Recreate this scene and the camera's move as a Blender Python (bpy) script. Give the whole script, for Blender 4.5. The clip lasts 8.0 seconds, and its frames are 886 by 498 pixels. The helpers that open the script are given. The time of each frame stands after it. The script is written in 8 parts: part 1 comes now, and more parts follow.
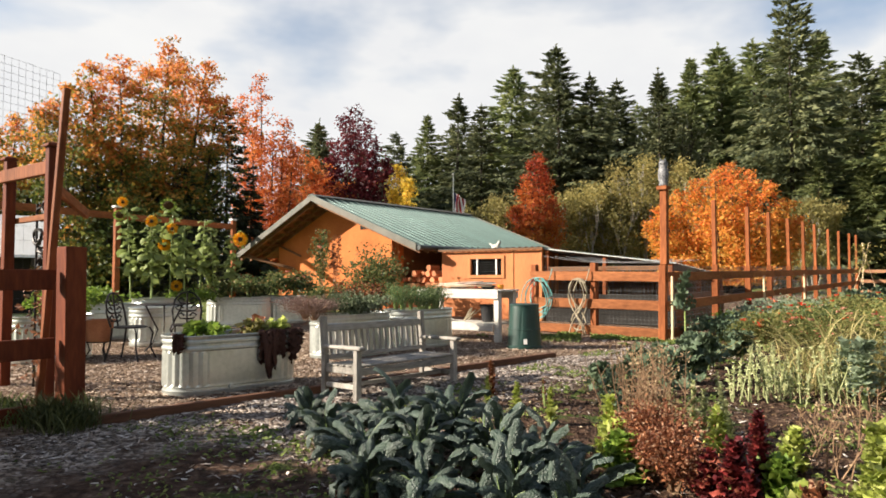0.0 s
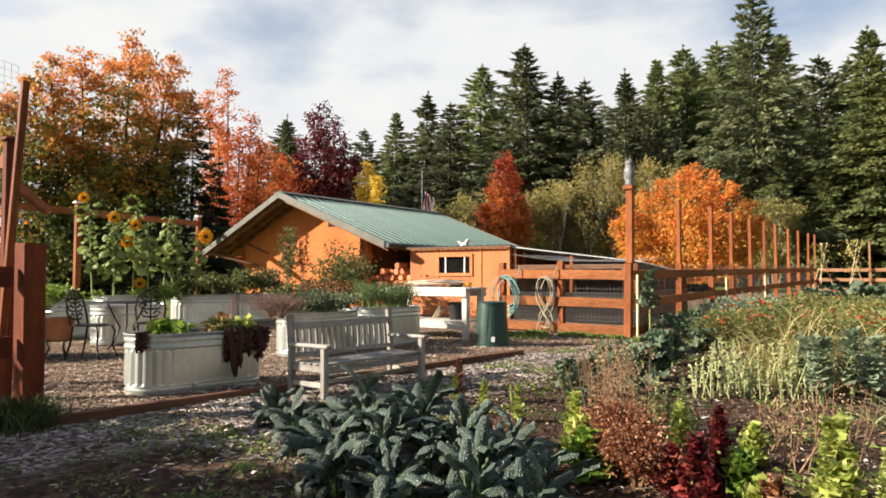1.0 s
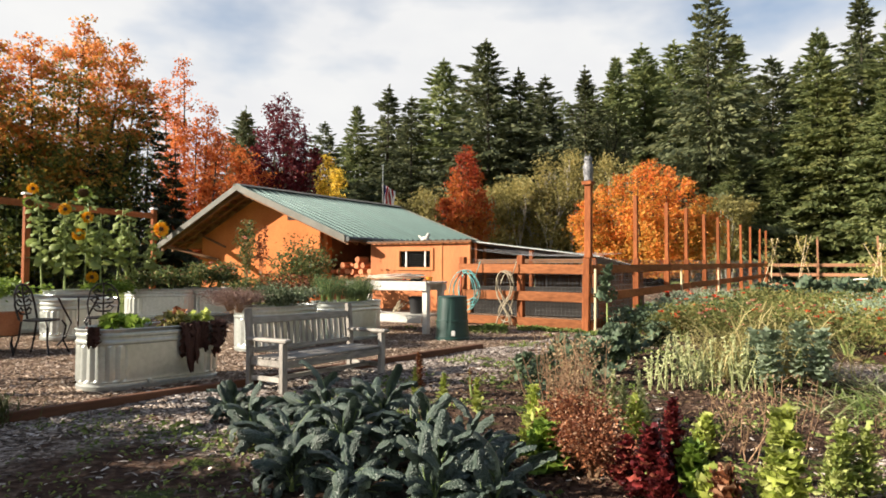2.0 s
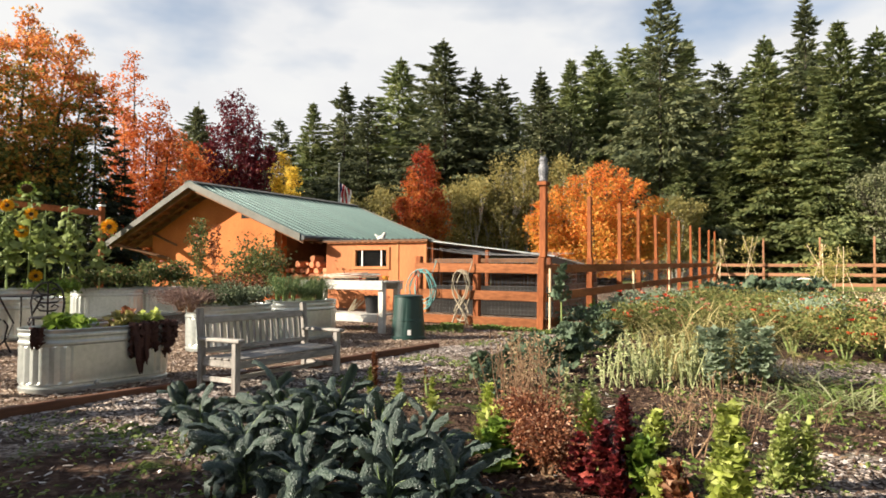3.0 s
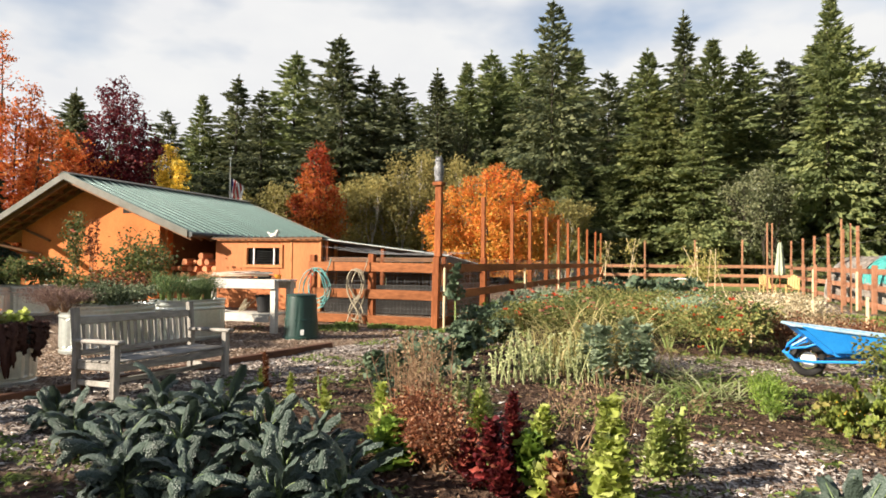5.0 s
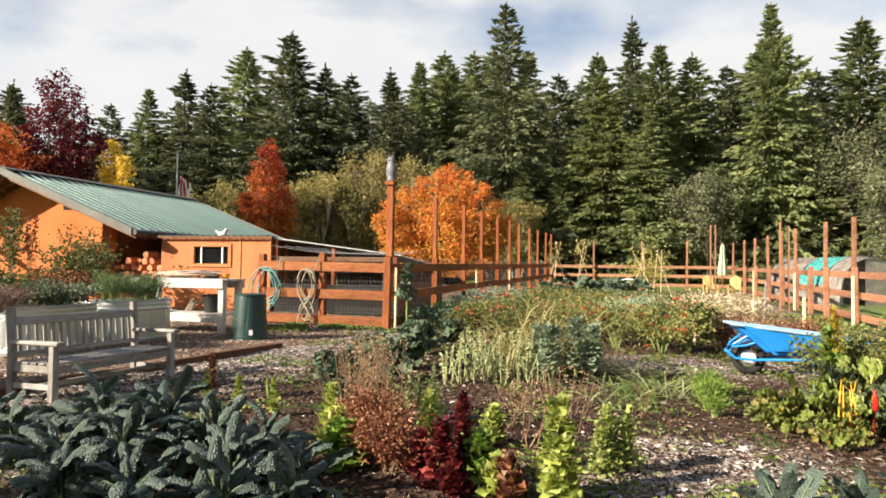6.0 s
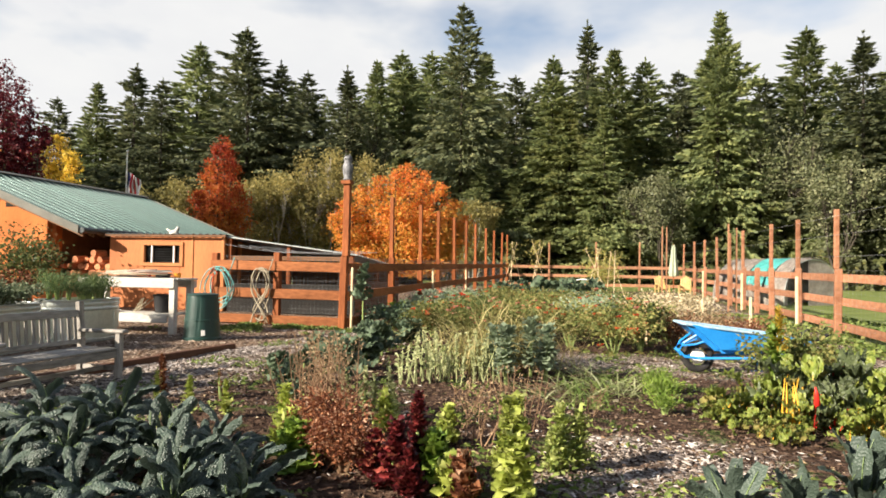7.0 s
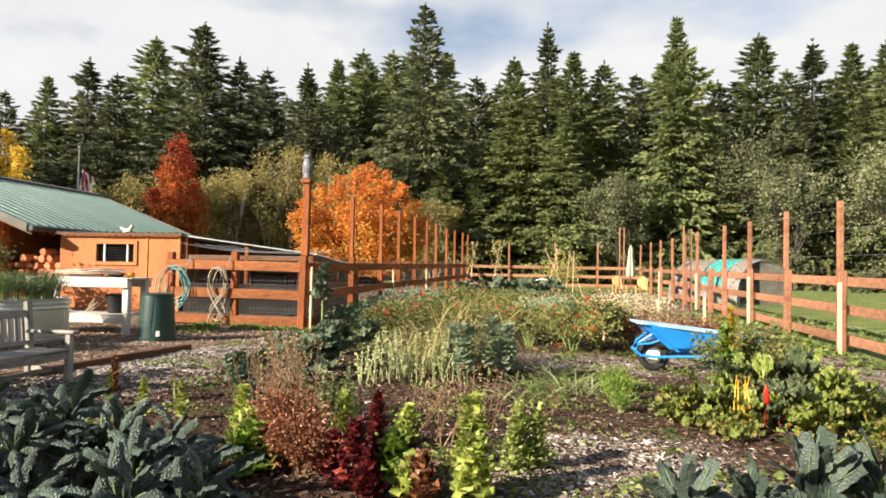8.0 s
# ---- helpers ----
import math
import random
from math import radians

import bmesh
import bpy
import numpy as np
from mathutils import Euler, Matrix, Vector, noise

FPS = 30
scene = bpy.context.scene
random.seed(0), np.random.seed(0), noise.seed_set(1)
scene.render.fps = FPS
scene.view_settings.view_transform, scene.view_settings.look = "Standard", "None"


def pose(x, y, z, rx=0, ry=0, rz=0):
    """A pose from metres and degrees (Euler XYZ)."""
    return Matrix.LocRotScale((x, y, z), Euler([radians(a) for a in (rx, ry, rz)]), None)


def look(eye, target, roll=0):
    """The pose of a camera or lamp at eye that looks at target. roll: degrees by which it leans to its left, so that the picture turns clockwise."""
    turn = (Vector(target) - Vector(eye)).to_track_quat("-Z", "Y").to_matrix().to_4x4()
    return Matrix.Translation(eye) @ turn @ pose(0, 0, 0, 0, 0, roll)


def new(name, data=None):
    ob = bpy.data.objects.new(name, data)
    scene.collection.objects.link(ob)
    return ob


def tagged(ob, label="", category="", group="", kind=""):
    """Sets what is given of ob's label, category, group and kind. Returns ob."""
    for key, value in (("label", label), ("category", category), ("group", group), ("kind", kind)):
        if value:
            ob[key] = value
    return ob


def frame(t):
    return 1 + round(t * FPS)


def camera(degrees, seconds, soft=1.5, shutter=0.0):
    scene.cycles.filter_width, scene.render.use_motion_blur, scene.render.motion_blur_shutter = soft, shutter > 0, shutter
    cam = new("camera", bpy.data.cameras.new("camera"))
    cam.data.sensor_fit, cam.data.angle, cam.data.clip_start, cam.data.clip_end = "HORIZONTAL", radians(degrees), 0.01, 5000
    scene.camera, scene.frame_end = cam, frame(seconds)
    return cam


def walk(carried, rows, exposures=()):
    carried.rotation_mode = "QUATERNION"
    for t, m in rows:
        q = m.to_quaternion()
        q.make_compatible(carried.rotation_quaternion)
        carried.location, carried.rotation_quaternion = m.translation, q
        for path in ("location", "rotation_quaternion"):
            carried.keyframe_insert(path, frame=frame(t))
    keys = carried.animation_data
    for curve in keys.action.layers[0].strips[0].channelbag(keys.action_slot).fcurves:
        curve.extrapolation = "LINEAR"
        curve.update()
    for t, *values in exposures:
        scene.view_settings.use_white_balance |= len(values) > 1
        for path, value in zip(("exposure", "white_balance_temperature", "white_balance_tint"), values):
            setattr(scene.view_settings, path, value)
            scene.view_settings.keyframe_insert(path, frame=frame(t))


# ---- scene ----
# ---------------------------------------------------------------- camera
cam = camera(64.44, 8.0, 1.75)
ROWS = [
    (0.0, 0.0, 0.0, 1.25, 37.24, 2.4, -0.049),
    (0.5, 0.0034, -0.0008, 1.25, 36.154, 2.367, 0.005),
    (1.0, 0.0067, -0.0015, 1.25, 34.681, 2.229, 0.056),
    (1.5, 0.01, -0.0022, 1.25, 33.093, 1.932, 0.112),
    (3.0, 0.0194, -0.0039, 1.25, 27.949, 1.713, 0.285),
    (3.5, 0.0224, -0.0043, 1.25, 25.917, 1.683, 0.359),
    (4.0, 0.0253, -0.0047, 1.25, 23.873, 1.684, 0.486),
    (4.5, 0.0281, -0.0051, 1.25, 21.642, 1.693, 0.538),
    (6.0, 0.0362, -0.0057, 1.25, 15.577, 1.738, 0.779),
    (6.5, 0.0388, -0.0059, 1.25, 13.794, 1.76, 0.866),
    (7.0, 0.0413, -0.0059, 1.25, 12.062, 1.783, 0.941),
    (7.5, 0.0437, -0.0059, 1.25, 10.385, 1.8, 1.017),
    (8.0, 0.046, -0.0059, 1.25, 8.863, 1.824, 1.05),
]
walk(cam, [(t, pose(x, y, z, 90 + pitch, 0, yaw) @ pose(0, 0, 0, 0, 0, roll)) for t, x, y, z, yaw, pitch, roll in ROWS])

# ---------------------------------------------------------------- sky, sun
SUN_DIR = Vector((-0.74, -0.67, 0.0)).normalized()   # where the sun stands, in plan
SUN_EL = radians(25)
world = bpy.data.worlds.new("sky")
scene.world = world
world.use_nodes = True
wn, wl = world.node_tree.nodes, world.node_tree.links
wn.clear()
w_out = wn.new("ShaderNodeOutputWorld")
w_bg = wn.new("ShaderNodeBackground")
w_sky = wn.new("ShaderNodeTexSky")
w_sky.sky_type = "NISHITA"
w_sky.sun_disc = False
w_sky.sun_elevation = SUN_EL
w_sky.sun_rotation = math.atan2(SUN_DIR.x, SUN_DIR.y)
w_gain = wn.new("ShaderNodeVectorMath"); w_gain.operation = "SCALE"; w_gain.inputs["Scale"].default_value = 0.17
w_tc = wn.new("ShaderNodeTexCoord")
w_map = wn.new("ShaderNodeMapping")
w_map.inputs["Rotation"].default_value = (0.0, 0.0, 0.5)
w_map.inputs["Scale"].default_value = (1.0, 1.0, 2.6)
w_map.inputs["Location"].default_value = (0.35, 0.1, 0.2)
w_noise = wn.new("ShaderNodeTexNoise")
w_noise.inputs["Scale"].default_value = 2.1
w_noise.inputs["Detail"].default_value = 5.0
w_noise.inputs["Roughness"].default_value = 0.5
w_ramp = wn.new("ShaderNodeValToRGB")
w_ramp.color_ramp.elements[0].position, w_ramp.color_ramp.elements[1].position = 0.34, 0.54
w_mix = wn.new("ShaderNodeMix"); w_mix.data_type = "RGBA"
w_cl = wn.new("ShaderNodeTexNoise"); w_cl.inputs["Scale"].default_value = 5.0; w_cl.inputs["Detail"].default_value = 4.0
w_cr = wn.new("ShaderNodeValToRGB")
w_cr.color_ramp.elements[0].position, w_cr.color_ramp.elements[1].position = 0.3, 0.65
w_cr.color_ramp.elements[0].color = (0.89, 0.895, 0.915, 1)
w_cr.color_ramp.elements[1].color = (0.99, 0.985, 0.975, 1)
wl.new(w_tc.outputs["Generated"], w_map.inputs["Vector"])
wl.new(w_map.outputs["Vector"], w_noise.inputs["Vector"])
wl.new(w_map.outputs["Vector"], w_cl.inputs["Vector"])
# cloud lies thick towards the horizon and thins out overhead
w_sep = wn.new("ShaderNodeSeparateXYZ")
w_thin = wn.new("ShaderNodeMath"); w_thin.operation = "MULTIPLY_ADD"; w_thin.inputs[1].default_value, w_thin.inputs[2].default_value = -0.62, 0.26
w_add = wn.new("ShaderNodeMath"); w_add.operation = "ADD"
wl.new(w_tc.outputs["Generated"], w_sep.inputs[0])
wl.new(w_sep.outputs["Z"], w_thin.inputs[0])
wl.new(w_thin.outputs[0], w_add.inputs[0]); wl.new(w_noise.outputs["Fac"], w_add.inputs[1])
# soft gaps of blue in the cloud: bearing, elevation, half-width and depth of each
w_wn = wn.new("ShaderNodeTexNoise"); w_wn.inputs["Scale"].default_value = 7.0; w_wn.inputs["Detail"].default_value = 4.0
wl.new(w_tc.outputs["Generated"], w_wn.inputs["Vector"])
w_warp = wn.new("ShaderNodeVectorMath"); w_warp.operation = "MULTIPLY_ADD"; w_warp.inputs[1].default_value = (0.34, 0.34, 0.22)
wl.new(w_wn.outputs["Color"], w_warp.inputs[0]); wl.new(w_tc.outputs["Generated"], w_warp.inputs[2])
w_flat = wn.new("ShaderNodeVectorMath"); w_flat.operation = "MULTIPLY"; w_flat.inputs[1].default_value = (1.0, 1.0, 2.0)
wl.new(w_warp.outputs[0], w_flat.inputs[0])
w_sum = w_add
for w_az, w_el, w_half, w_deep in ((-46.5, 18.6, 0.21, 0.105), (-9.0, 21.0, 0.26, 0.12), (15.0, 21.0, 0.36, 0.10)):
    w_a, w_e = radians(w_az), radians(w_el)
    w_dist = wn.new("ShaderNodeVectorMath"); w_dist.operation = "DISTANCE"
    w_dist.inputs[1].default_value = (math.sin(w_a) * math.cos(w_e) + 0.17, math.cos(w_a) * math.cos(w_e) + 0.17, 2.0 * (math.sin(w_e) + 0.11))
    wl.new(w_flat.outputs[0], w_dist.inputs[0])
    w_gap = wn.new("ShaderNodeMapRange"); w_gap.interpolation_type = "SMOOTHSTEP"
    w_gap.inputs["From Max"].default_value = w_half
    w_gap.inputs["To Min"].default_value, w_gap.inputs["To Max"].default_value = -w_deep, 0.0
    wl.new(w_dist.outputs["Value"], w_gap.inputs["Value"])
    w_next = wn.new("ShaderNodeMath"); w_next.operation = "ADD"
    wl.new(w_sum.outputs[0], w_next.inputs[0]); wl.new(w_gap.outputs["Result"], w_next.inputs[1])
    w_sum = w_next
wl.new(w_sum.outputs[0], w_ramp.inputs["Fac"])
wl.new(w_cl.outputs["Fac"], w_cr.inputs["Fac"])
wl.new(w_sky.outputs["Color"], w_gain.inputs[0])
wl.new(w_ramp.outputs["Color"], w_mix.inputs["Factor"])
wl.new(w_gain.outputs["Vector"], w_mix.inputs["A"])
wl.new(w_cr.outputs["Color"], w_mix.inputs["B"])
wl.new(w_mix.outputs["Result"], w_bg.inputs["Color"])
w_bg.inputs["Strength"].default_value = 0.36
wl.new(w_bg.outputs["Background"], w_out.inputs["Surface"])

sun_data = bpy.data.lights.new("sun", "SUN")
sun_data.energy, sun_data.angle, sun_data.color = 5.0, radians(0.6), (1.0, 0.90, 0.76)
sun = new("sun", sun_data)
sun_at = Vector((SUN_DIR.x * math.cos(SUN_EL), SUN_DIR.y * math.cos(SUN_EL), math.sin(SUN_EL)))
sun.matrix_world = look(sun_at * 100, (0, 0, 0))
scene.view_settings.exposure = 1.4


# ---------------------------------------------------------------- materials
def nodes_of(name):
    m = bpy.data.materials.new(name)
    m.use_nodes = True
    nt = m.node_tree
    return m, nt.nodes, nt.links, nt.nodes["Principled BSDF"]


def ramp_of(n, stops, smooth=True):
    r = n.new("ShaderNodeValToRGB")
    els = r.color_ramp.elements
    while len(els) < len(stops):
        els.new(0.5)
    for e, (p, c) in zip(els, stops):
        e.position, e.color = p, (*c, 1)
    if not smooth:
        r.color_ramp.interpolation = "CONSTANT"
    return r


def surface(name, dark, light, scale=6.0, rough=0.7, metal=0.0, bump=0.2, fine=60.0, stretch=(1, 1, 1), spread=0.12, spec=0.3):
    """A matt surface: two colours blended by coarse and fine noise, a shade of its own for each piece, and fine relief."""
    m, n, l, p = nodes_of(name)
    tc, mp = n.new("ShaderNodeTexCoord"), n.new("ShaderNodeMapping")
    mp.inputs["Scale"].default_value = stretch
    a, b = n.new("ShaderNodeTexNoise"), n.new("ShaderNodeTexNoise")
    a.inputs["Scale"].default_value, a.inputs["Detail"].default_value = scale, 4
    b.inputs["Scale"].default_value, b.inputs["Detail"].default_value = fine, 3
    mix = n.new("ShaderNodeMath"); mix.operation = "MULTIPLY_ADD"
    mix.inputs[1].default_value = 0.45
    add = n.new("ShaderNodeMath"); add.operation = "MULTIPLY"; add.inputs[1].default_value = 0.6
    r = ramp_of(n, [(0.36, dark), (0.64, light)])
    info = n.new("ShaderNodeObjectInfo")
    hsv = n.new("ShaderNodeHueSaturation")
    mr = n.new("ShaderNodeMapRange")
    mr.inputs["To Min"].default_value, mr.inputs["To Max"].default_value = 1 - spread, 1 + spread
    bp = n.new("ShaderNodeBump"); bp.inputs["Strength"].default_value = bump; bp.inputs["Distance"].default_value = 0.02
    l.new(tc.outputs["Object"], mp.inputs["Vector"])
    l.new(mp.outputs["Vector"], a.inputs["Vector"]); l.new(mp.outputs["Vector"], b.inputs["Vector"])
    l.new(a.outputs["Fac"], add.inputs[0])
    l.new(b.outputs["Fac"], mix.inputs[0]); l.new(add.outputs[0], mix.inputs[2])
    l.new(mix.outputs[0], r.inputs["Fac"])
    l.new(info.outputs["Random"], mr.inputs["Value"])
    l.new(mr.outputs["Result"], hsv.inputs["Value"]); l.new(r.outputs["Color"], hsv.inputs["Color"])
    l.new(hsv.outputs["Color"], p.inputs["Base Color"])
    l.new(mix.outputs[0], bp.inputs["Height"]); l.new(bp.outputs["Normal"], p.inputs["Normal"])
    p.inputs["Roughness"].default_value, p.inputs["Metallic"].default_value = rough, metal
    p.inputs["Specular IOR Level"].default_value = spec
    return m


def leafy(name, stops, rough=0.55, through_light=0.3, patch=0.0, patch_scale=0.6, bump=0.0, bump_scale=60.0, spec=0.25, turning=0.0, turn_height=6.0):
    """Leaves: each leaf takes its own colour from the stops; patch mixes in a slow change over the plant."""
    m, n, l, p = nodes_of(name)
    geo, tc = n.new("ShaderNodeNewGeometry"), n.new("ShaderNodeTexCoord")
    no = n.new("ShaderNodeTexNoise"); no.inputs["Scale"].default_value = patch_scale; no.inputs["Detail"].default_value = 3
    info = n.new("ShaderNodeObjectInfo")
    l.new(tc.outputs["Object"], no.inputs["Vector"])
    mx = n.new("ShaderNodeMix"); mx.data_type = "FLOAT"; mx.inputs["Factor"].default_value = patch
    st = n.new("ShaderNodeMapRange")
    st.inputs["From Min"].default_value, st.inputs["From Max"].default_value = 0.3, 0.7
    l.new(no.outputs["Fac"], st.inputs["Value"])
    l.new(geo.outputs["Random Per Island"], mx.inputs["A"]); l.new(st.outputs["Result"], mx.inputs["B"])
    r = ramp_of(n, stops)
    fac = mx.outputs["Result"]
    if turning:   # autumn colour comes first at the top of the tree
        sp, hi, ad = n.new("ShaderNodeSeparateXYZ"), n.new("ShaderNodeMapRange"), n.new("ShaderNodeMath")
        l.new(tc.outputs["Object"], sp.inputs[0]); l.new(sp.outputs["Z"], hi.inputs["Value"])
        hi.inputs["From Max"].default_value = turn_height
        hi.inputs["To Min"].default_value, hi.inputs["To Max"].default_value = -turning * 1.15, turning * 0.85
        ad.operation = "ADD"
        l.new(fac, ad.inputs[0]); l.new(hi.outputs["Result"], ad.inputs[1])
        fac = ad.outputs[0]
    l.new(fac, r.inputs["Fac"])
    hsv = n.new("ShaderNodeHueSaturation")
    mr = n.new("ShaderNodeMapRange")
    mr.inputs["To Min"].default_value, mr.inputs["To Max"].default_value = 0.8, 1.2
    l.new(info.outputs["Random"], mr.inputs["Value"]); l.new(mr.outputs["Result"], hsv.inputs["Value"])
    l.new(r.outputs["Color"], hsv.inputs["Color"])
    l.new(hsv.outputs["Color"], p.inputs["Base Color"])
    p.inputs["Roughness"].default_value = rough
    p.inputs["Specular IOR Level"].default_value = spec
    if bump:
        vo = n.new("ShaderNodeTexVoronoi"); vo.inputs["Scale"].default_value = bump_scale
        bp = n.new("ShaderNodeBump"); bp.inputs["Strength"].default_value = bump; bp.inputs["Distance"].default_value = 0.01
        l.new(tc.outputs["Object"], vo.inputs["Vector"])
        l.new(vo.outputs["Distance"], bp.inputs["Height"]); l.new(bp.outputs["Normal"], p.inputs["Normal"])
    if through_light:
        tr, ms = n.new("ShaderNodeBsdfTranslucent"), n.new("ShaderNodeMixShader")
        ms.inputs["Fac"].default_value = through_light
        out = n["Material Output"]
        l.new(hsv.outputs["Color"], tr.inputs["Color"])
        l.new(p.outputs["BSDF"], ms.inputs[1]); l.new(tr.outputs["BSDF"], ms.inputs[2])
        l.new(ms.outputs["Shader"], out.inputs["Surface"])
    return m


CEDAR = surface("stained_cedar", (0.13, 0.038, 0.014), (0.30, 0.098, 0.035), 3, 0.62, bump=0.25, fine=30, stretch=(1, 1, 0.2), spread=0.2, spec=0.1)
CEDAR_LONG = surface("stained_cedar_rail", (0.15, 0.050, 0.018), (0.34, 0.125, 0.048), 3, 0.62, bump=0.25, fine=30, stretch=(0.25, 0.25, 1), spread=0.2, spec=0.1)
# the fence's cedar again, its colour darkened to paint the gate's shaded faces
CEDAR_IN_SHADE = surface("shade_darkened_gate_cedar", (0.078, 0.018, 0.009), (0.165, 0.042, 0.016), 3, 0.6, bump=0.3, fine=30, stretch=(1, 1, 0.2), spread=0.15, spec=0.1)
CEDAR_END = surface("pale_cut_wood", (0.55, 0.40, 0.22), (0.75, 0.60, 0.38), 8, 0.7, bump=0.1)
PLASTER = surface("ochre_plaster", (0.38, 0.105, 0.024), (0.48, 0.148, 0.038), 1.6, 0.85, bump=0.25, fine=18, spread=0.03)
COOP_WOOD = surface("orange_stained_plywood", (0.35, 0.108, 0.034), (0.46, 0.16, 0.052), 2.2, 0.7, bump=0.15, fine=40, stretch=(1.0, 1.0, 0.16), spread=0.05)
COOP_TRIM = surface("orange_stained_trim", (0.34, 0.12, 0.034), (0.46, 0.185, 0.06), 3, 0.65, bump=0.15, fine=40, spread=0.08)
ROOF = surface("green_metal_roof", (0.036, 0.074, 0.068), (0.070, 0.120, 0.112), 1.4, 0.40, metal=0.3, bump=0.05, fine=25, stretch=(0.3, 3.0, 0.3), spread=0.16, spec=0.5)
ROOF_EDGE = surface("grey_green_fascia", (0.075, 0.072, 0.058), (0.15, 0.14, 0.115), 3, 0.6, bump=0.1)
# rafter wood; also paints the shade on barn, coop and run boards
SOFFIT = surface("dark_rafter_and_shade_wood", (0.10, 0.045, 0.02), (0.19, 0.09, 0.04), 4, 0.75, bump=0.2)
DARK_STEEL = surface("dark_sheet_edge", (0.03, 0.035, 0.035), (0.07, 0.075, 0.075), 6, 0.45, metal=0.6, bump=0.05)
TEAK = surface("silvered_teak", (0.15, 0.135, 0.115), (0.38, 0.35, 0.31), 5, 0.8, bump=0.35, fine=45, stretch=(1, 0.18, 1), spread=0.15)
TEAK_UP = surface("silvered_teak_upright", (0.15, 0.135, 0.115), (0.38, 0.35, 0.31), 5, 0.8, bump=0.35, fine=45, stretch=(1, 1, 0.18), spread=0.18)
PALE_BOARD = surface("weathered_pale_board", (0.40, 0.37, 0.32), (0.60, 0.57, 0.51), 4, 0.75, bump=0.2, fine=40, stretch=(0.3, 1, 1), spread=0.06)
GALV = surface("galvanised_steel", (0.47, 0.50, 0.46), (0.64, 0.66, 0.62), 2.0, 0.36, metal=0.75, bump=0.0, fine=22, spread=0.06, spec=0.5)
SOIL = surface("dark_potting_soil", (0.025, 0.016, 0.010), (0.07, 0.045, 0.028), 12, 0.95, bump=0.8, fine=70)
IRON = surface("black_cast_iron", (0.012, 0.010, 0.010), (0.035, 0.03, 0.028), 8, 0.45, metal=0.5, bump=0.1)
GREEN_PLASTIC = surface("dark_green_plastic", (0.008, 0.030, 0.024), (0.014, 0.046, 0.036), 3, 0.42, bump=0.04, spec=0.5)
BLACK_PLASTIC = surface("black_plastic", (0.012, 0.012, 0.013), (0.025, 0.025, 0.026), 5, 0.45, bump=0.03)
BLUE_PAINT = surface("bright_blue_paint", (0.012, 0.21, 0.60), (0.03, 0.30, 0.76), 3, 0.35, bump=0.03, spread=0.02, spec=0.5)
BLUE_WORN = surface("worn_pale_blue_rim", (0.22, 0.38, 0.52), (0.42, 0.54, 0.61), 16, 0.5, bump=0.1)
RUBBER = surface("tyre_rubber", (0.010, 0.010, 0.010), (0.028, 0.026, 0.024), 14, 0.8, bump=0.15)
WHITE_PAINT = surface("white_paint", (0.68, 0.66, 0.61), (0.82, 0.81, 0.78), 6, 0.5, bump=0.05)
BARK = surface("rough_bark", (0.025, 0.02, 0.015), (0.075, 0.06, 0.046), 3, 0.9, bump=0.8, fine=14, stretch=(1, 1, 0.3))
PALE_BARK = surface("pale_alder_bark", (0.22, 0.20, 0.17), (0.42, 0.39, 0.34), 5, 0.85, bump=0.4, fine=20)
TERRACOTTA = surface("terracotta", (0.30, 0.11, 0.05), (0.44, 0.19, 0.09), 5, 0.8, bump=0.1)
HOSE_TEAL = surface("teal_rubber_hose", (0.06, 0.20, 0.19), (0.14, 0.33, 0.31), 6, 0.45, bump=0.03)
HOSE_TAN = surface("tan_rubber_hose", (0.22, 0.18, 0.12), (0.40, 0.34, 0.24), 6, 0.5, bump=0.03)
WIRE = surface("galvanised_wire", (0.20, 0.20, 0.20), (0.36, 0.36, 0.36), 10, 0.5, metal=0.5, bump=0.0)
DARK_WIRE = surface("dull_dark_wire", (0.05, 0.05, 0.05), (0.12, 0.12, 0.12), 10, 0.6, metal=0.4, bump=0.0)
LOG_END = surface("split_log_end", (0.34, 0.11, 0.05), (0.60, 0.25, 0.12), 9, 0.85, bump=0.4, fine=30, spread=0.35)
# near-black colour that stands in for the shade inside openings and shelters
SHADE_INSIDE = surface("painted_interior_shade", (0.008, 0.007, 0.006), (0.02, 0.017, 0.014), 3, 0.9, bump=0.1)
CANVAS = surface("pale_green_canvas", (0.24, 0.28, 0.19), (0.36, 0.39, 0.28), 4, 0.9, bump=0.2)
TARP_GREY = surface("grey_tarpaulin", (0.24, 0.20, 0.17), (0.46, 0.40, 0.345), 2, 0.6, bump=0.4, fine=9)
TARP_TEAL = surface("teal_tarpaulin", (0.06, 0.36, 0.34), (0.14, 0.52, 0.47), 2, 0.55, bump=0.4, fine=9)
YELLOW_CHAIR = surface("yellow_plastic", (0.40, 0.26, 0.09), (0.50, 0.35, 0.14), 4, 0.5, bump=0.03)
CEDAR_FADED = surface("sun_faded_cedar", (0.19, 0.078, 0.040), (0.38, 0.185, 0.105), 3, 0.75, bump=0.25, fine=30, stretch=(0.6, 0.25, 0.6), spread=0.2, spec=0.1)
FIELD_RAIL = surface("far_weathered_rail", (0.20, 0.09, 0.045), (0.36, 0.18, 0.095), 2, 0.75, bump=0.2)
EDGING = surface("dark_weathered_timber", (0.06, 0.026, 0.014), (0.15, 0.066, 0.034), 3, 0.75, bump=0.3, fine=30, stretch=(1, 0.2, 1), spread=0.15)


# ---------------------------------------------------------------- building tools
rng = np.random.default_rng(7)


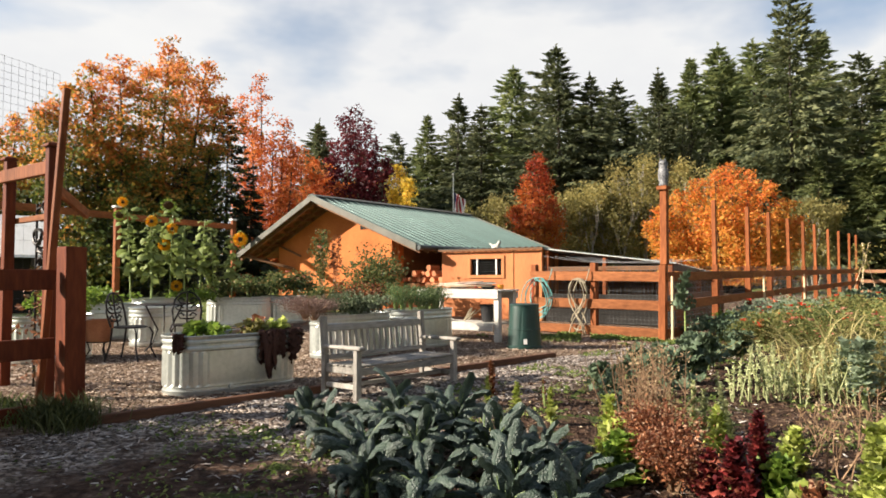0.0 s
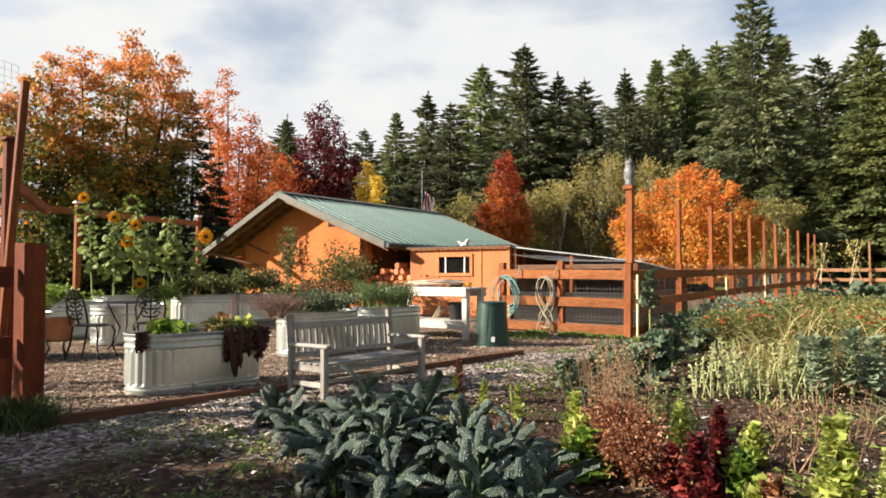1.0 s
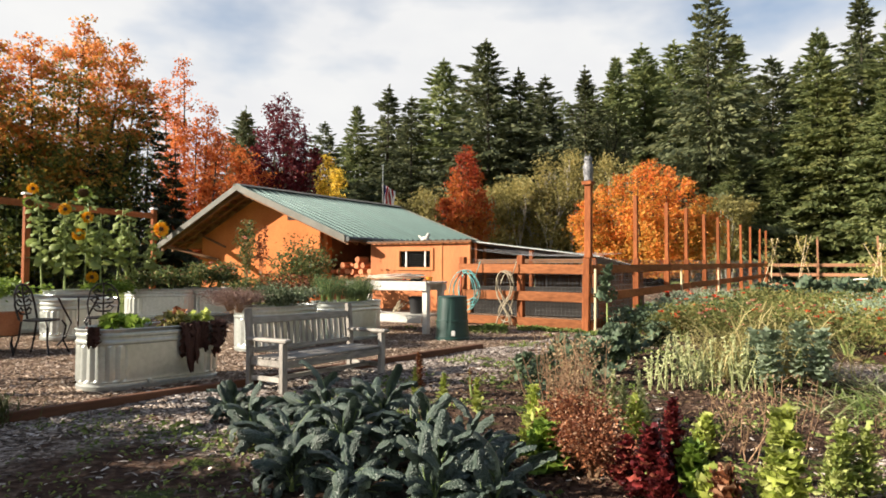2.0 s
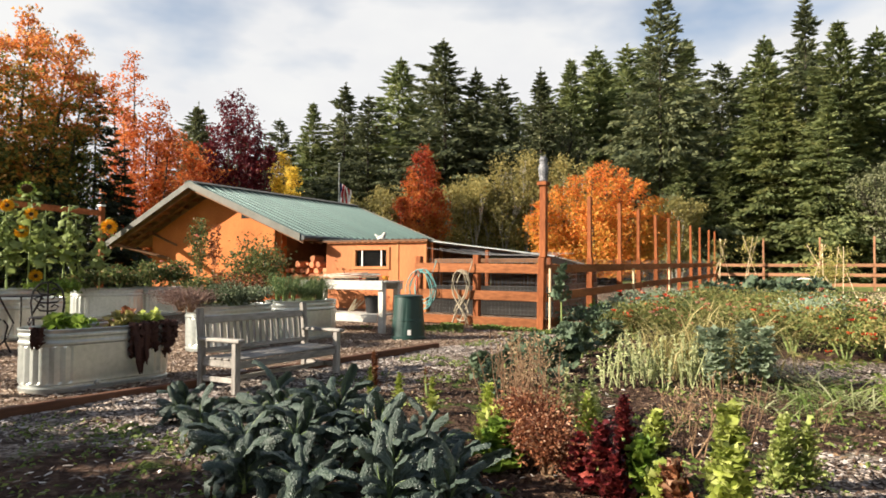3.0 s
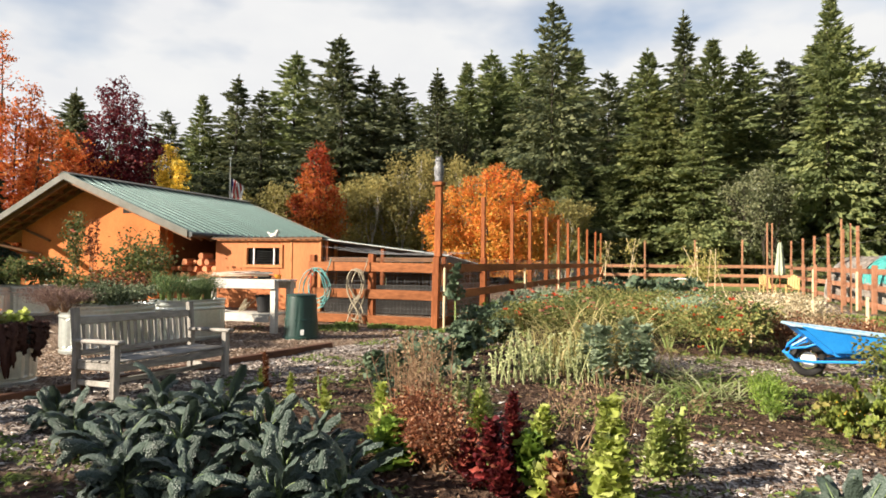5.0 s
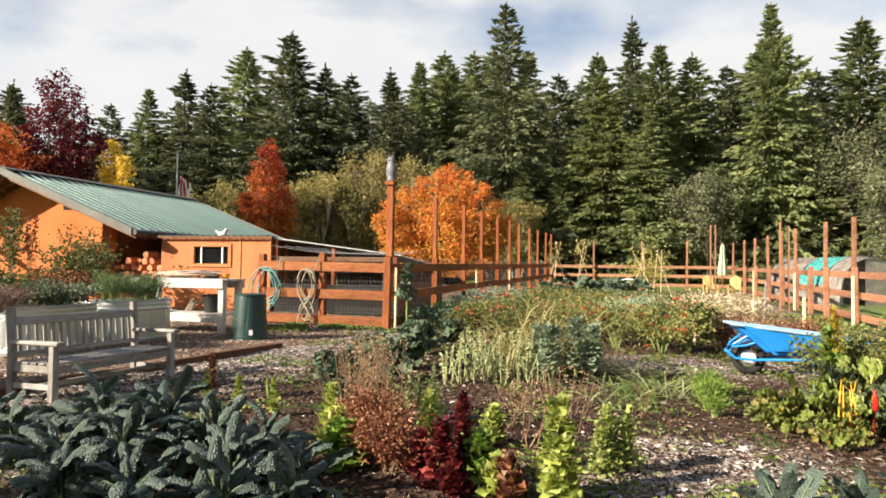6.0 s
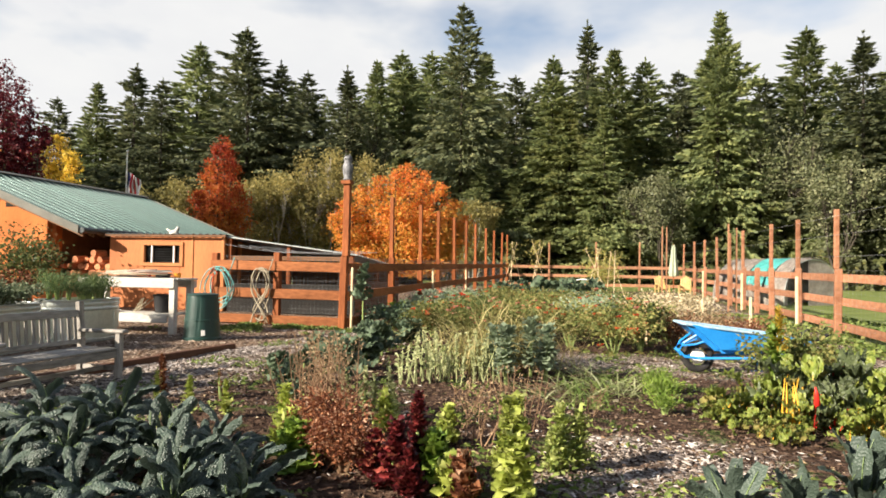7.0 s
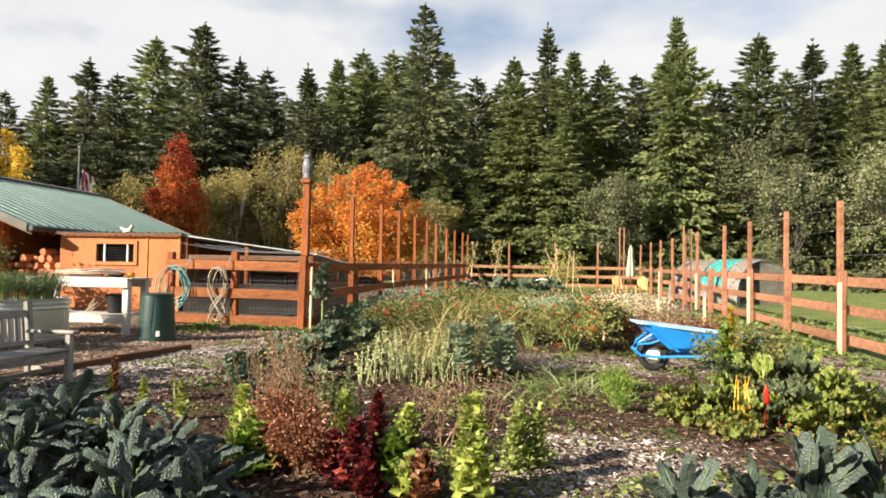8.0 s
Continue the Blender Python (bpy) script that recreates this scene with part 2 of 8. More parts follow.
def gz(x, y):
    """Height of the ground, which climbs gently to the back and to the left."""
    return 0.012 * max(0.0, min(y, 45.0) - 3.0) + 0.014 * max(0.0, min(-x, 25.0) - 1.0)


def link_mesh(name, me, material, parent=None, label=""):
    for m in material if isinstance(material, (list, tuple)) else [material]:
        me.materials.append(m)
    ob = new(name, me)
    if parent is not None:
        ob.parent = parent
    if label:
        ob["label"] = label
    return ob


def part(name, bm, material, parent=None, label="", smooth=False):
    me = bpy.data.meshes.new(name)
    bmesh.ops.recalc_face_normals(bm, faces=bm.faces)
    bm.to_mesh(me)
    bm.free()
    if smooth:
        me.shade_smooth()
    return link_mesh(name, me, material, parent, label)


def raw(name, verts, faces, material, parent=None, label="", smooth=False):
    me = bpy.data.meshes.new(name)
    me.from_pydata(np.asarray(verts).tolist(), [], faces if isinstance(faces, list) else np.asarray(faces).tolist())
    if smooth:
        me.shade_smooth()
    return link_mesh(name, me, material, parent, label)


def thing(name, m, label, category, group="", kind=""):
    ob = new(name)
    ob.empty_display_size = 0.1
    ob.matrix_world = m
    return tagged(ob, label, category, group, kind)


def box(bm, lo, hi, bevel=0.0, m=None):
    made = bmesh.ops.create_cube(bm, size=1.0)["verts"]
    lo, hi = Vector(lo), Vector(hi)
    for v in made:
        v.co = Vector((lo.x + (v.co.x + 0.5) * (hi.x - lo.x), lo.y + (v.co.y + 0.5) * (hi.y - lo.y), lo.z + (v.co.z + 0.5) * (hi.z - lo.z)))
    if bevel:
        edges = list({e for v in made for e in v.link_edges})
        out = bmesh.ops.bevel(bm, geom=edges, offset=bevel, segments=1, affect="EDGES", profile=0.5)
        made = [v for v in {v for f in out["faces"] for v in f.verts} | set(v for v in made if v.is_valid)]
    if m is not None:
        bmesh.ops.transform(bm, matrix=m, verts=[v for v in made if v.is_valid])
    return bm


def boxm(lo, hi, bevel=0.0, m=None):
    return box(bmesh.new(), lo, hi, bevel, m)


def rod(bm, a, b, r0, r1=None, n=8, caps=True):
    a, b = Vector(a), Vector(b)
    r1 = r0 if r1 is None else r1
    d = b - a
    q = d.to_track_quat("Z", "Y").to_matrix().to_4x4()
    bmesh.ops.create_cone(bm, cap_ends=caps, segments=n, radius1=r0, radius2=r1, depth=d.length, matrix=Matrix.Translation((a + b) / 2) @ q)
    return bm


def tube(bm, pts, r, n=6, closed=False):
    """A bent tube through the points."""
    pts = [Vector(p) for p in pts]
    rings = []
    up = Vector((0, 0, 1))
    for i, p in enumerate(pts):
        a, b = pts[i - 1] if (i or closed) else p, pts[(i + 1) % len(pts)] if (i + 1 < len(pts) or closed) else p
        d = (b - a).normalized()
        s = d.cross(up)
        s = s.normalized() if s.length > 1e-3 else Vector((1, 0, 0))
        u = s.cross(d)
        rr = r[i] if isinstance(r, (list, tuple)) else r
        rings.append([bm.verts.new(p + (s * math.cos(k * math.tau / n) + u * math.sin(k * math.tau / n)) * rr) for k in range(n)])
    for i in range(len(rings) - (0 if closed else 1)):
        a, b = rings[i], rings[(i + 1) % len(rings)]
        for k in range(n):
            bm.faces.new((a[k], a[(k + 1) % n], b[(k + 1) % n], b[k]))
    if not closed:
        bm.faces.new(rings[0][::-1]); bm.faces.new(rings[-1])
    return bm


def lathe(bm, profile, n=32, squash=(1.0, 1.0), straight=0.0):
    """Turns (r, z) pairs about z; straight draws the round out along y into an oval with straight sides."""
    rings = []
    for r, z in profile:
        ring = []
        for k in range(n):
            a = (k + 0.5) * math.tau / n
            ring.append(bm.verts.new((r * math.cos(a) * squash[0], r * math.sin(a) * squash[1] + (straight if math.sin(a) > 0 else -straight), z)))
        rings.append(ring)
    for a, b in zip(rings, rings[1:]):
        for k in range(n):
            bm.faces.new((a[k], a[(k + 1) % n], b[(k + 1) % n], b[k]))
    bm.faces.new(rings[0][::-1]); bm.faces.new(rings[-1])
    return bm


def unit(a):
    return a / np.maximum(np.linalg.norm(a, axis=-1, keepdims=True), 1e-9)


def leaves(points, ways, size, wide=0.5, fold=0.25, droop=0.0):
    """Folded pointed leaves: one at each point, growing along its way. Two triangles each."""
    n = len(points)
    ways = unit(ways)
    side = unit(np.cross(ways, unit(rng.normal(size=(n, 3)))))
    face = np.cross(side, ways)
    size = np.broadcast_to(np.asarray(size, float), (n,))[:, None]
    tip = points + ways * size - np.array([0, 0, 1.0]) * size * droop
    mid = points + ways * size * 0.45
    a, b = mid + side * size * wide * 0.5 + face * size * fold * wide, mid - side * size * wide * 0.5 + face * size * fold * wide
    verts = np.stack([points, a, tip, b], 1).reshape(-1, 3)
    k = np.arange(n)[:, None] * 4
    faces = np.concatenate([k + [0, 1, 2], k + [0, 2, 3]], 1).reshape(-1, 3)
    return verts, faces


def sprays(points, ways, size, wide=0.35, tilt=0.6):
    """Narrow pointed sprays, one triangle each, lying flat along their ways but for a random tilt."""
    n = len(points)
    ways = unit(ways)
    flat = unit(np.cross(ways, np.array([0.0, 0.0, 1.0])) + 1e-6)
    a = rng.normal(0, tilt, n)[:, None]
    side = flat * np.cos(a) + np.cross(ways, flat) * np.sin(a)
    size = np.broadcast_to(np.asarray(size, float), (n,))[:, None]
    base = points - ways * size * 0.25
    verts = np.stack([base + side * size * wide * 0.5, base - side * size * wide * 0.5, points + ways * size * 0.75], 1).reshape(-1, 3)
    return verts, np.arange(n * 3).reshape(-1, 3)


def join(pieces):
    vs, fs, base = [], [], 0
    for v, f in pieces:
        v, f = np.asarray(v), np.asarray(f)
        vs.append(v); fs.append(f + base); base += len(v)
    return np.concatenate(vs), np.concatenate(fs)


def strip(length, width, droop, curl, ruffle, n=8, across=4, seed=0, rise=0.0, tipw=0.12, neck=0.18, pucker=0.0):
    """A strap leaf along +y from the origin: it bends down by droop, folds by curl, ruffles at its margins and puckers between its veins."""
    r = np.random.default_rng(seed)
    t = np.linspace(0, 1, n + 1)
    ang = np.radians(rise) - np.radians(droop) * t ** 1.4
    y = np.concatenate([[0], np.cumsum(np.cos(ang[:-1]))]) * length / n
    z = np.concatenate([[0], np.cumsum(np.sin(ang[:-1]))]) * length / n
    w = width * np.clip(np.minimum((t - neck) / 0.25, 1), 0.06, 1) * (1 - (1 - tipw) * np.clip((t - 0.72) / 0.28, 0, 1) ** 2)
    s = np.linspace(-1, 1, across + 1)
    verts = []
    for i in range(n + 1):
        for k, q in enumerate(s):
            ru = ruffle * width * q * q * math.sin(i * 2.4 + (3 if q > 0 else 0) + seed) + ruffle * width * 0.35 * r.normal() * (abs(q) > 0.1)
            lift = curl * width * 0.5 * q * q + pucker * width * r.normal() * (abs(q) > 0.05)
            verts.append((q * w[i] * 0.5, y[i] - math.sin(ang[i]) * (lift + ru), z[i] + math.cos(ang[i]) * (lift + ru)))
    c = across + 1
    faces = [(i * c + k, i * c + k + 1, (i + 1) * c + k + 1, (i + 1) * c + k) for i in range(n) for k in range(across)]
    return np.array(verts), faces


# ---------------------------------------------------------------- ground
def axis_steps(near_lo, near_hi, step, far):
    near = list(np.arange(near_lo, near_hi + 1e-6, step))
    out, d = [], step
    x = near_hi
    while x < far:
        d *= 1.22; x += d; out.append(x)
    low, d, x = [], step, near_lo
    while x > -far:
        d *= 1.22; x -= d; low.append(x)
    return low[::-1] + near + out


def ground_material():
    m, n, l, p = nodes_of("garden_ground")
    geo = n.new("ShaderNodeNewGeometry")
    warp = n.new("ShaderNodeTexNoise"); warp.inputs["Scale"].default_value = 1.6; warp.inputs["Detail"].default_value = 4
    l.new(geo.outputs["Position"], warp.inputs["Vector"])
    sub = n.new("ShaderNodeVectorMath"); sub.operation = "SUBTRACT"; sub.inputs[1].default_value = (0.5, 0.5, 0.5)
    l.new(warp.outputs["Color"], sub.inputs[0])
    scl = n.new("ShaderNodeVectorMath"); scl.operation = "MULTIPLY_ADD"; scl.inputs[1].default_value = (1.3, 1.3, 0)
    l.new(sub.outputs["Vector"], scl.inputs[0]); l.new(geo.outputs["Position"], scl.inputs[2])
    sep = n.new("ShaderNodeSeparateXYZ"); l.new(scl.outputs["Vector"], sep.inputs[0])
    sep0 = n.new("ShaderNodeSeparateXYZ"); l.new(geo.outputs["Position"], sep0.inputs[0])

    def math_node(op, a, b=None, c=None):
        k = n.new("ShaderNodeMath"); k.operation = op
        for i, v in enumerate((a, b, c)):
            if v is None:
                continue
            if isinstance(v, (int, float)):
                k.inputs[i].default_value = v
            else:
                l.new(v, k.inputs[i])
        return k.outputs[0]

    def step(v, lo, hi):
        k = n.new("ShaderNodeMapRange"); k.interpolation_type = "SMOOTHSTEP"
        k.inputs["From Min"].default_value, k.inputs["From Max"].default_value = lo, hi
        l.new(v, k.inputs["Value"])
        return k.outputs["Result"]

    def region(x0, x1, y0, y1, soft):
        a = math_node("MULTIPLY", step(sep.outputs["X"], x0 - soft, x0 + soft), math_node("SUBTRACT", 1.0, step(sep.outputs["X"], x1 - soft, x1 + soft)))
        b = math_node("MULTIPLY", step(sep.outputs["Y"], y0 - soft, y0 + soft), math_node("SUBTRACT", 1.0, step(sep.outputs["Y"], y1 - soft, y1 + soft)))
        return math_node("MULTIPLY", a, b)

    def blend(fac, a, b):
        k = n.new("ShaderNodeMix"); k.data_type = "RGBA"
        l.new(fac, k.inputs["Factor"]); l.new(a, k.inputs["A"]); l.new(b, k.inputs["B"])
        return k.outputs["Result"]

    def noisy(scale, stops, detail=5):
        k = n.new("ShaderNodeTexNoise"); k.inputs["Scale"].default_value = scale; k.inputs["Detail"].default_value = detail
        l.new(geo.outputs["Position"], k.inputs["Vector"])
        r = ramp_of(n, stops); l.new(k.outputs["Fac"], r.inputs["Fac"])
        return r.outputs["Color"], k.outputs["Fac"]

    def cells(scale, stops):
        k = n.new("ShaderNodeTexVoronoi"); k.inputs["Scale"].default_value = scale
        l.new(geo.outputs["Position"], k.inputs["Vector"])
        g = n.new("ShaderNodeSeparateColor"); l.new(k.outputs["Color"], g.inputs["Color"])
        r = ramp_of(n, stops); l.new(g.outputs["Red"], r.inputs["Fac"])
        return r.outputs["Color"], k.outputs["Distance"]

    soil, soil_f = noisy(14, [(0.3, (0.024, 0.014, 0.009)), (0.5, (0.062, 0.035, 0.023)), (0.62, (0.11, 0.068, 0.046)), (0.75, (0.21, 0.15, 0.11))], 12)
    chips, chip_d = cells(34, [(0.0, (0.06, 0.044, 0.034)), (0.35, (0.17, 0.13, 0.10)), (0.7, (0.35, 0.28, 0.225)), (1.0, (0.58, 0.49, 0.42))])
    pad, pad_d = cells(38, [(0.0, (0.06, 0.036, 0.022)), (0.4, (0.17, 0.11, 0.072)), (0.8, (0.30, 0.21, 0.145)), (1.0, (0.44, 0.34, 0.26))])
    weeds, _ = noisy(26, [(0.3, (0.030, 0.050, 0.012)), (0.7, (0.085, 0.13, 0.030))])
    grass, grass_f = noisy(2.2, [(0.3, (0.11, 0.15, 0.04)), (0.55, (0.185, 0.22, 0.065)), (0.8, (0.31, 0.29, 0.12))], 9)
    spots = n.new("ShaderNodeTexNoise"); spots.inputs["Scale"].default_value = 2.6; spots.inputs["Detail"].default_value = 6
    l.new(geo.outputs["Position"], spots.inputs["Vector"])
    weed_mask = step(spots.outputs["Fac"], 0.56, 0.66)
    edge = math_node("MULTIPLY_ADD", sep0.outputs["Y"], 0.155, -6.20)
    on_pad = math_node("SUBTRACT", 1.0, step(math_node("SUBTRACT", sep0.outputs["X"], edge), -0.02, 0.02))
    path = region(-6.6, -3.55, 3.9, 12.0, 0.3)
    path = math_node("MAXIMUM", path, region(-7.0, -4.6, 1.0, 4.6, 0.4))
    path = math_node("MAXIMUM", path, region(-4.9, -2.9, 3.15, 4.6, 0.3))
    path = math_node("MAXIMUM", path, region(-0.1, 1.25, 1.0, 5.3, 0.3))
    path = math_node("MAXIMUM", path, region(-0.6, 3.4, 8.7, 10.4, 0.35))
    path = math_node("MAXIMUM", path, region(2.9, 4.2, 5.0, 34.0, 0.3))
    broken = math_node("MULTIPLY", path, step(spots.outputs["Fac"], 0.33, 0.47))
    col = blend(math_node("MULTIPLY", weed_mask, 0.75), soil, weeds)
    col = blend(broken, col, chips)
    col = blend(on_pad, col, pad)
    field = math_node("MAXIMUM", step(sep.outputs["X"], 4.2, 4.9), step(sep.outputs["Y"], 34.5, 37.0))
    field = math_node("MAXIMUM", field, math_node("SUBTRACT", 1.0, step(sep.outputs["X"], -15.0, -13.0)))
    field = math_node("MAXIMUM", field, math_node("MULTIPLY", math_node("SUBTRACT", 1.0, step(sep.outputs["X"], -7.0, -6.2)), math_node("SUBTRACT", 1.0, step(sep.outputs["Y"], 2.0, 2.6))))
    col = blend(field, col, grass)
    l.new(col, p.inputs["Base Color"])
    p.inputs["Roughness"].default_value = 0.95
    p.inputs["Specular IOR Level"].default_value = 0.1
    h = math_node("MULTIPLY_ADD", math_node("MULTIPLY", chip_d, math_node("MAXIMUM", broken, on_pad)), -2.0, math_node("MULTIPLY", soil_f, 3.2))
    h = math_node("ADD", h, math_node("MULTIPLY", grass_f, 0.8))
    bp = n.new("ShaderNodeBump"); bp.inputs["Strength"].default_value = 0.9; bp.inputs["Distance"].default_value = 0.03
    l.new(h, bp.inputs["Height"]); l.new(bp.outputs["Normal"], p.inputs["Normal"])
    return m


def pad_edge(y):
    """x of the timber that borders the gravelled yard."""
    return 0.155 * y - 6.20


def ground_height(x, y):
    z = gz(x, y)
    if -9 < x < 5 and 0.5 < y < 34:
        z += 0.030 * noise.noise((x * 1.3, y * 1.3, 0)) + 0.014 * noise.noise((x * 5, y * 5, 3))
        if x < pad_edge(y):
            z = gz(x, y) + 0.012 * noise.noise((x * 2, y * 2, 0)) + 0.01
    return z


xs, ys = axis_steps(-8.0, 5.0, 0.11, 1400), axis_steps(1.5, 13.0, 0.11, 1400)
gv = [(x, y, ground_height(x, y)) for y in ys for x in xs]
nx = len(xs)
gf = [(j * nx + i, j * nx + i + 1, (j + 1) * nx + i + 1, (j + 1) * nx + i) for j in range(len(ys) - 1) for i in range(nx - 1)]
GROUND = raw("ground", gv, gf, ground_material(), smooth=True)
tagged(GROUND, "garden soil, wood-chip paths and mown field", "ground", kind="structure")

# the squared timber along the edge of the yard, in lengths
edging = thing("timber_edging", pose(0, 0, 0), "low reddish-brown timber edging along the wood-chip yard", "edging", kind="structure")
y0 = 2.75
while y0 < 8.9:
    y1 = min(y0 + 2.4, 8.95)
    a, b = Vector((pad_edge(y0), y0, gz(-5.5, y0))), Vector((pad_edge(y1), y1, gz(-5, y1)))
    d = b - a
    bm = boxm((-0.045, 0.004, -0.05), (0.04, d.length - 0.004, 0.075), 0.008)
    o = part("timber", bm, EDGING, edging)
    o.matrix_world = Matrix.Translation(a) @ d.to_track_quat("Y", "Z").to_matrix().to_4x4()
    y0 = y1


# wood chips strewn over the paths and the yard
def strewn(name, label, count, place, size, material, high=0.1):
    pts = np.array([place() for _ in range(count)])
    z = np.array([ground_height(x, y) for x, y in pts])
    a = rng.uniform(0, math.tau, count)
    ln, wd = rng.uniform(*size, count), rng.uniform(0.25, 0.5, count)
    d = np.stack([np.cos(a), np.sin(a), rng.normal(0, 0.22, count)], 1)
    s = np.stack([-np.sin(a), np.cos(a), rng.normal(0, 0.3, count)], 1)
    c = np.stack([pts[:, 0], pts[:, 1], z + 0.008], 1)
    u, w = d * ln[:, None] / 2, s * (ln * wd)[:, None] / 2
    up = (ln * high)[:, None] * np.array([0, 0, 1.0])
    v = np.stack([c - u - w, c + u - w * 0.6, c + u + w * 0.6, c - u + w, c + up], 1).reshape(-1, 3)
    k = np.arange(count)[:, None] * 5
    f = np.concatenate([k + [0, 1, 4], k + [1, 2, 4], k + [2, 3, 4], k + [3, 0, 4]], 1).reshape(-1, 3)
    return tagged(raw(name, v, f, material), label, "wood chips" if "chip" in name else "litter", kind="stuff")


CHIP_GREY = leafy("grey_wood_chip", [(0.0, (0.06, 0.044, 0.036)), (0.4, (0.24, 0.19, 0.16)), (0.75, (0.50, 0.42, 0.36)), (1.0, (0.74, 0.67, 0.60))], 0.85, 0.0)
CHIP_TAN = leafy("tan_wood_chip", [(0.0, (0.08, 0.046, 0.030)), (0.4, (0.21, 0.14, 0.10)), (0.75, (0.39, 0.29, 0.215)), (1.0, (0.62, 0.52, 0.42))], 0.85, 0.0)


def on_path():
    while True:
        k = rng.random()
        if k < 0.42:
            y = rng.uniform(4.0, 10.8); x = pad_edge(y) + 0.06 + abs(rng.normal(0, 0.75))
        elif k < 0.72:
            x, y = rng.uniform(-6.0, -2.6), rng.uniform(1.6, 4.7)
            if x < pad_edge(y) + 0.06 or (x > -4.7 and y < 3.1 and rng.random() < 0.8):
                continue
        elif k < 0.88:
            x, y = rng.normal(0.55, 0.42), rng.uniform(2.6, 5.4)
        elif k < 0.95:
            x, y = rng.uniform(-0.6, 3.2), rng.normal(9.5, 0.4)
        else:
            x, y = rng.uniform(-3.5, 3.0), rng.uniform(3, 9)
        if noise.noise((x * 1.4, y * 1.4, 5)) > -0.28:
            return x, y


def on_yard():
    while True:
        y = rng.uniform(2.4, 11.5) if rng.random() < 0.7 else rng.uniform(3, 7)
        x = pad_edge(y) - 0.06 - abs(rng.normal(0, 3.0))
        if x > -13:
            return x, y


strewn("path_chips", "grey weathered wood chips on the garden path", 15000, on_path, (0.02, 0.062), CHIP_GREY)
strewn("yard_chips", "tan wood chips covering the yard", 15000, on_yard, (0.02, 0.06), CHIP_TAN)


# ---------------------------------------------------------------- barn
def barn():
    ridge_x, eave_l, eave_r, y0, y1 = -15.48, -18.95, -11.50, 14.0, 22.0
    zr, zl, ze = 3.66, 2.02, 2.11
    wy, wx0, wx1 = 14.9, -18.0, -13.0
    b = thing("barn", pose(ridge_x, wy, gz(ridge_x, wy)), "ochre plastered barn with a low green metal gable roof", "barn")
    inv = b.matrix_world.inverted()
    g = gz(ridge_x, wy) - 0.1

    def keep(o):
        o.matrix_parent_inverse = inv
        return o

    def under(x):
        return zr - 0.10 - (zr - ze) * (x - ridge_x) / (eave_r - ridge_x) if x > ridge_x else zr - 0.10 - (zr - zl) * (ridge_x - x) / (ridge_x - eave_l)

    # gable wall with thickness, its top following the roof, and side walls
    bm = bmesh.new()
    prof = [(wx0, g), (wx1, g), (wx1, under(wx1)), (ridge_x, under(ridge_x)), (wx0, under(wx0))]
    f = bm.faces.new([bm.verts.new((x, wy, z)) for x, z in prof])
    ex = bmesh.ops.extrude_face_region(bm, geom=[f])
    bmesh.ops.translate(bm, vec=(0, 0.35, 0), verts=[v for v in ex["geom"] if isinstance(v, bmesh.types.BMVert)])
    corner = [e for e in bm.edges if abs(e.verts[0].co.x - wx1) < 1e-4 and abs(e.verts[1].co.x - wx1) < 1e-4 and abs(e.verts[0].co.y - wy) < 1e-4 and abs(e.verts[1].co.y - wy) < 1e-4]
    bmesh.ops.bevel(bm, geom=corner, offset=0.14, segments=5, affect="EDGES")
    keep(part("gable_wall", bm, PLASTER, b))
    # the wall beside the firewood gets a dark colour in place of shade
    keep(part("side_wall", boxm((wx1 - 0.3, wy + 0.352, g), (wx1 - 0.02, y1 - 0.8, under(wx1) - 0.02)), SOFFIT, b, "side wall coloured dark to imitate its shade"))
    # partition added to make the back of the wood store dark
    keep(part("store_partition", boxm((wx1 - 0.015, 17.3, g), (eave_r - 0.02, 17.36, ze - 0.12)), SOFFIT, b, "dark boards added behind the firewood for its shade"))
    keep(part("side_wall", boxm((wx0, wy + 0.352, g), (wx0 + 0.3, y1 - 0.8, under(wx0) - 0.02)), PLASTER, b))
    bm = bmesh.new()
    f = bm.faces.new([bm.verts.new((x, y1 - 0.8, z)) for x, z in prof])
    ex = bmesh.ops.extrude_face_region(bm, geom=[f])
    bmesh.ops.translate(bm, vec=(0, 0.2, 0), verts=[v for v in ex["geom"] if isinstance(v, bmesh.types.BMVert)])
    keep(part("rear_wall", bm, PLASTER, b))
    # roof slopes: a thin deck under the standing-seam sheets
    for x_e, z_e in ((eave_r, ze), (eave_l, zl)):
        bm = bmesh.new()
        q = [(ridge_x, zr - 0.03), (x_e, z_e - 0.03), (x_e, z_e - 0.09), (ridge_x, zr - 0.09)]
        f = bm.faces.new([bm.verts.new((x, y0 + 0.03, z)) for x, z in q])
        ex = bmesh.ops.extrude_face_region(bm, geom=[f])
        bmesh.ops.translate(bm, vec=(0, y1 - y0 - 0.06, 0), verts=[v for v in ex["geom"] if isinstance(v, bmesh.types.BMVert)])
        roof = keep(part("roof", bm, SOFFIT, b, "green standing-seam metal roof slope"))
        count = 26
        w = (y1 - y0) / count
        # one sheet with a raised seam at its near edge; shared by all sheets of this slope
        bm = bmesh.new()
        dx, dz = x_e - ridge_x, z_e - zr
        pts = [(0, 0.0), (0, 0.055), (0.018, 0.055), (0.018, 0.004), (w, 0.004), (w, -0.02), (0, -0.02)]
        f = bm.faces.new([bm.verts.new((0, y, z)) for y, z in pts])
        ex = bmesh.ops.extrude_face_region(bm, geom=[f])
        bmesh.ops.translate(bm, vec=(dx, 0, dz), verts=[v for v in ex["geom"] if isinstance(v, bmesh.types.BMVert)])
        bmesh.ops.recalc_face_normals(bm, faces=bm.faces)
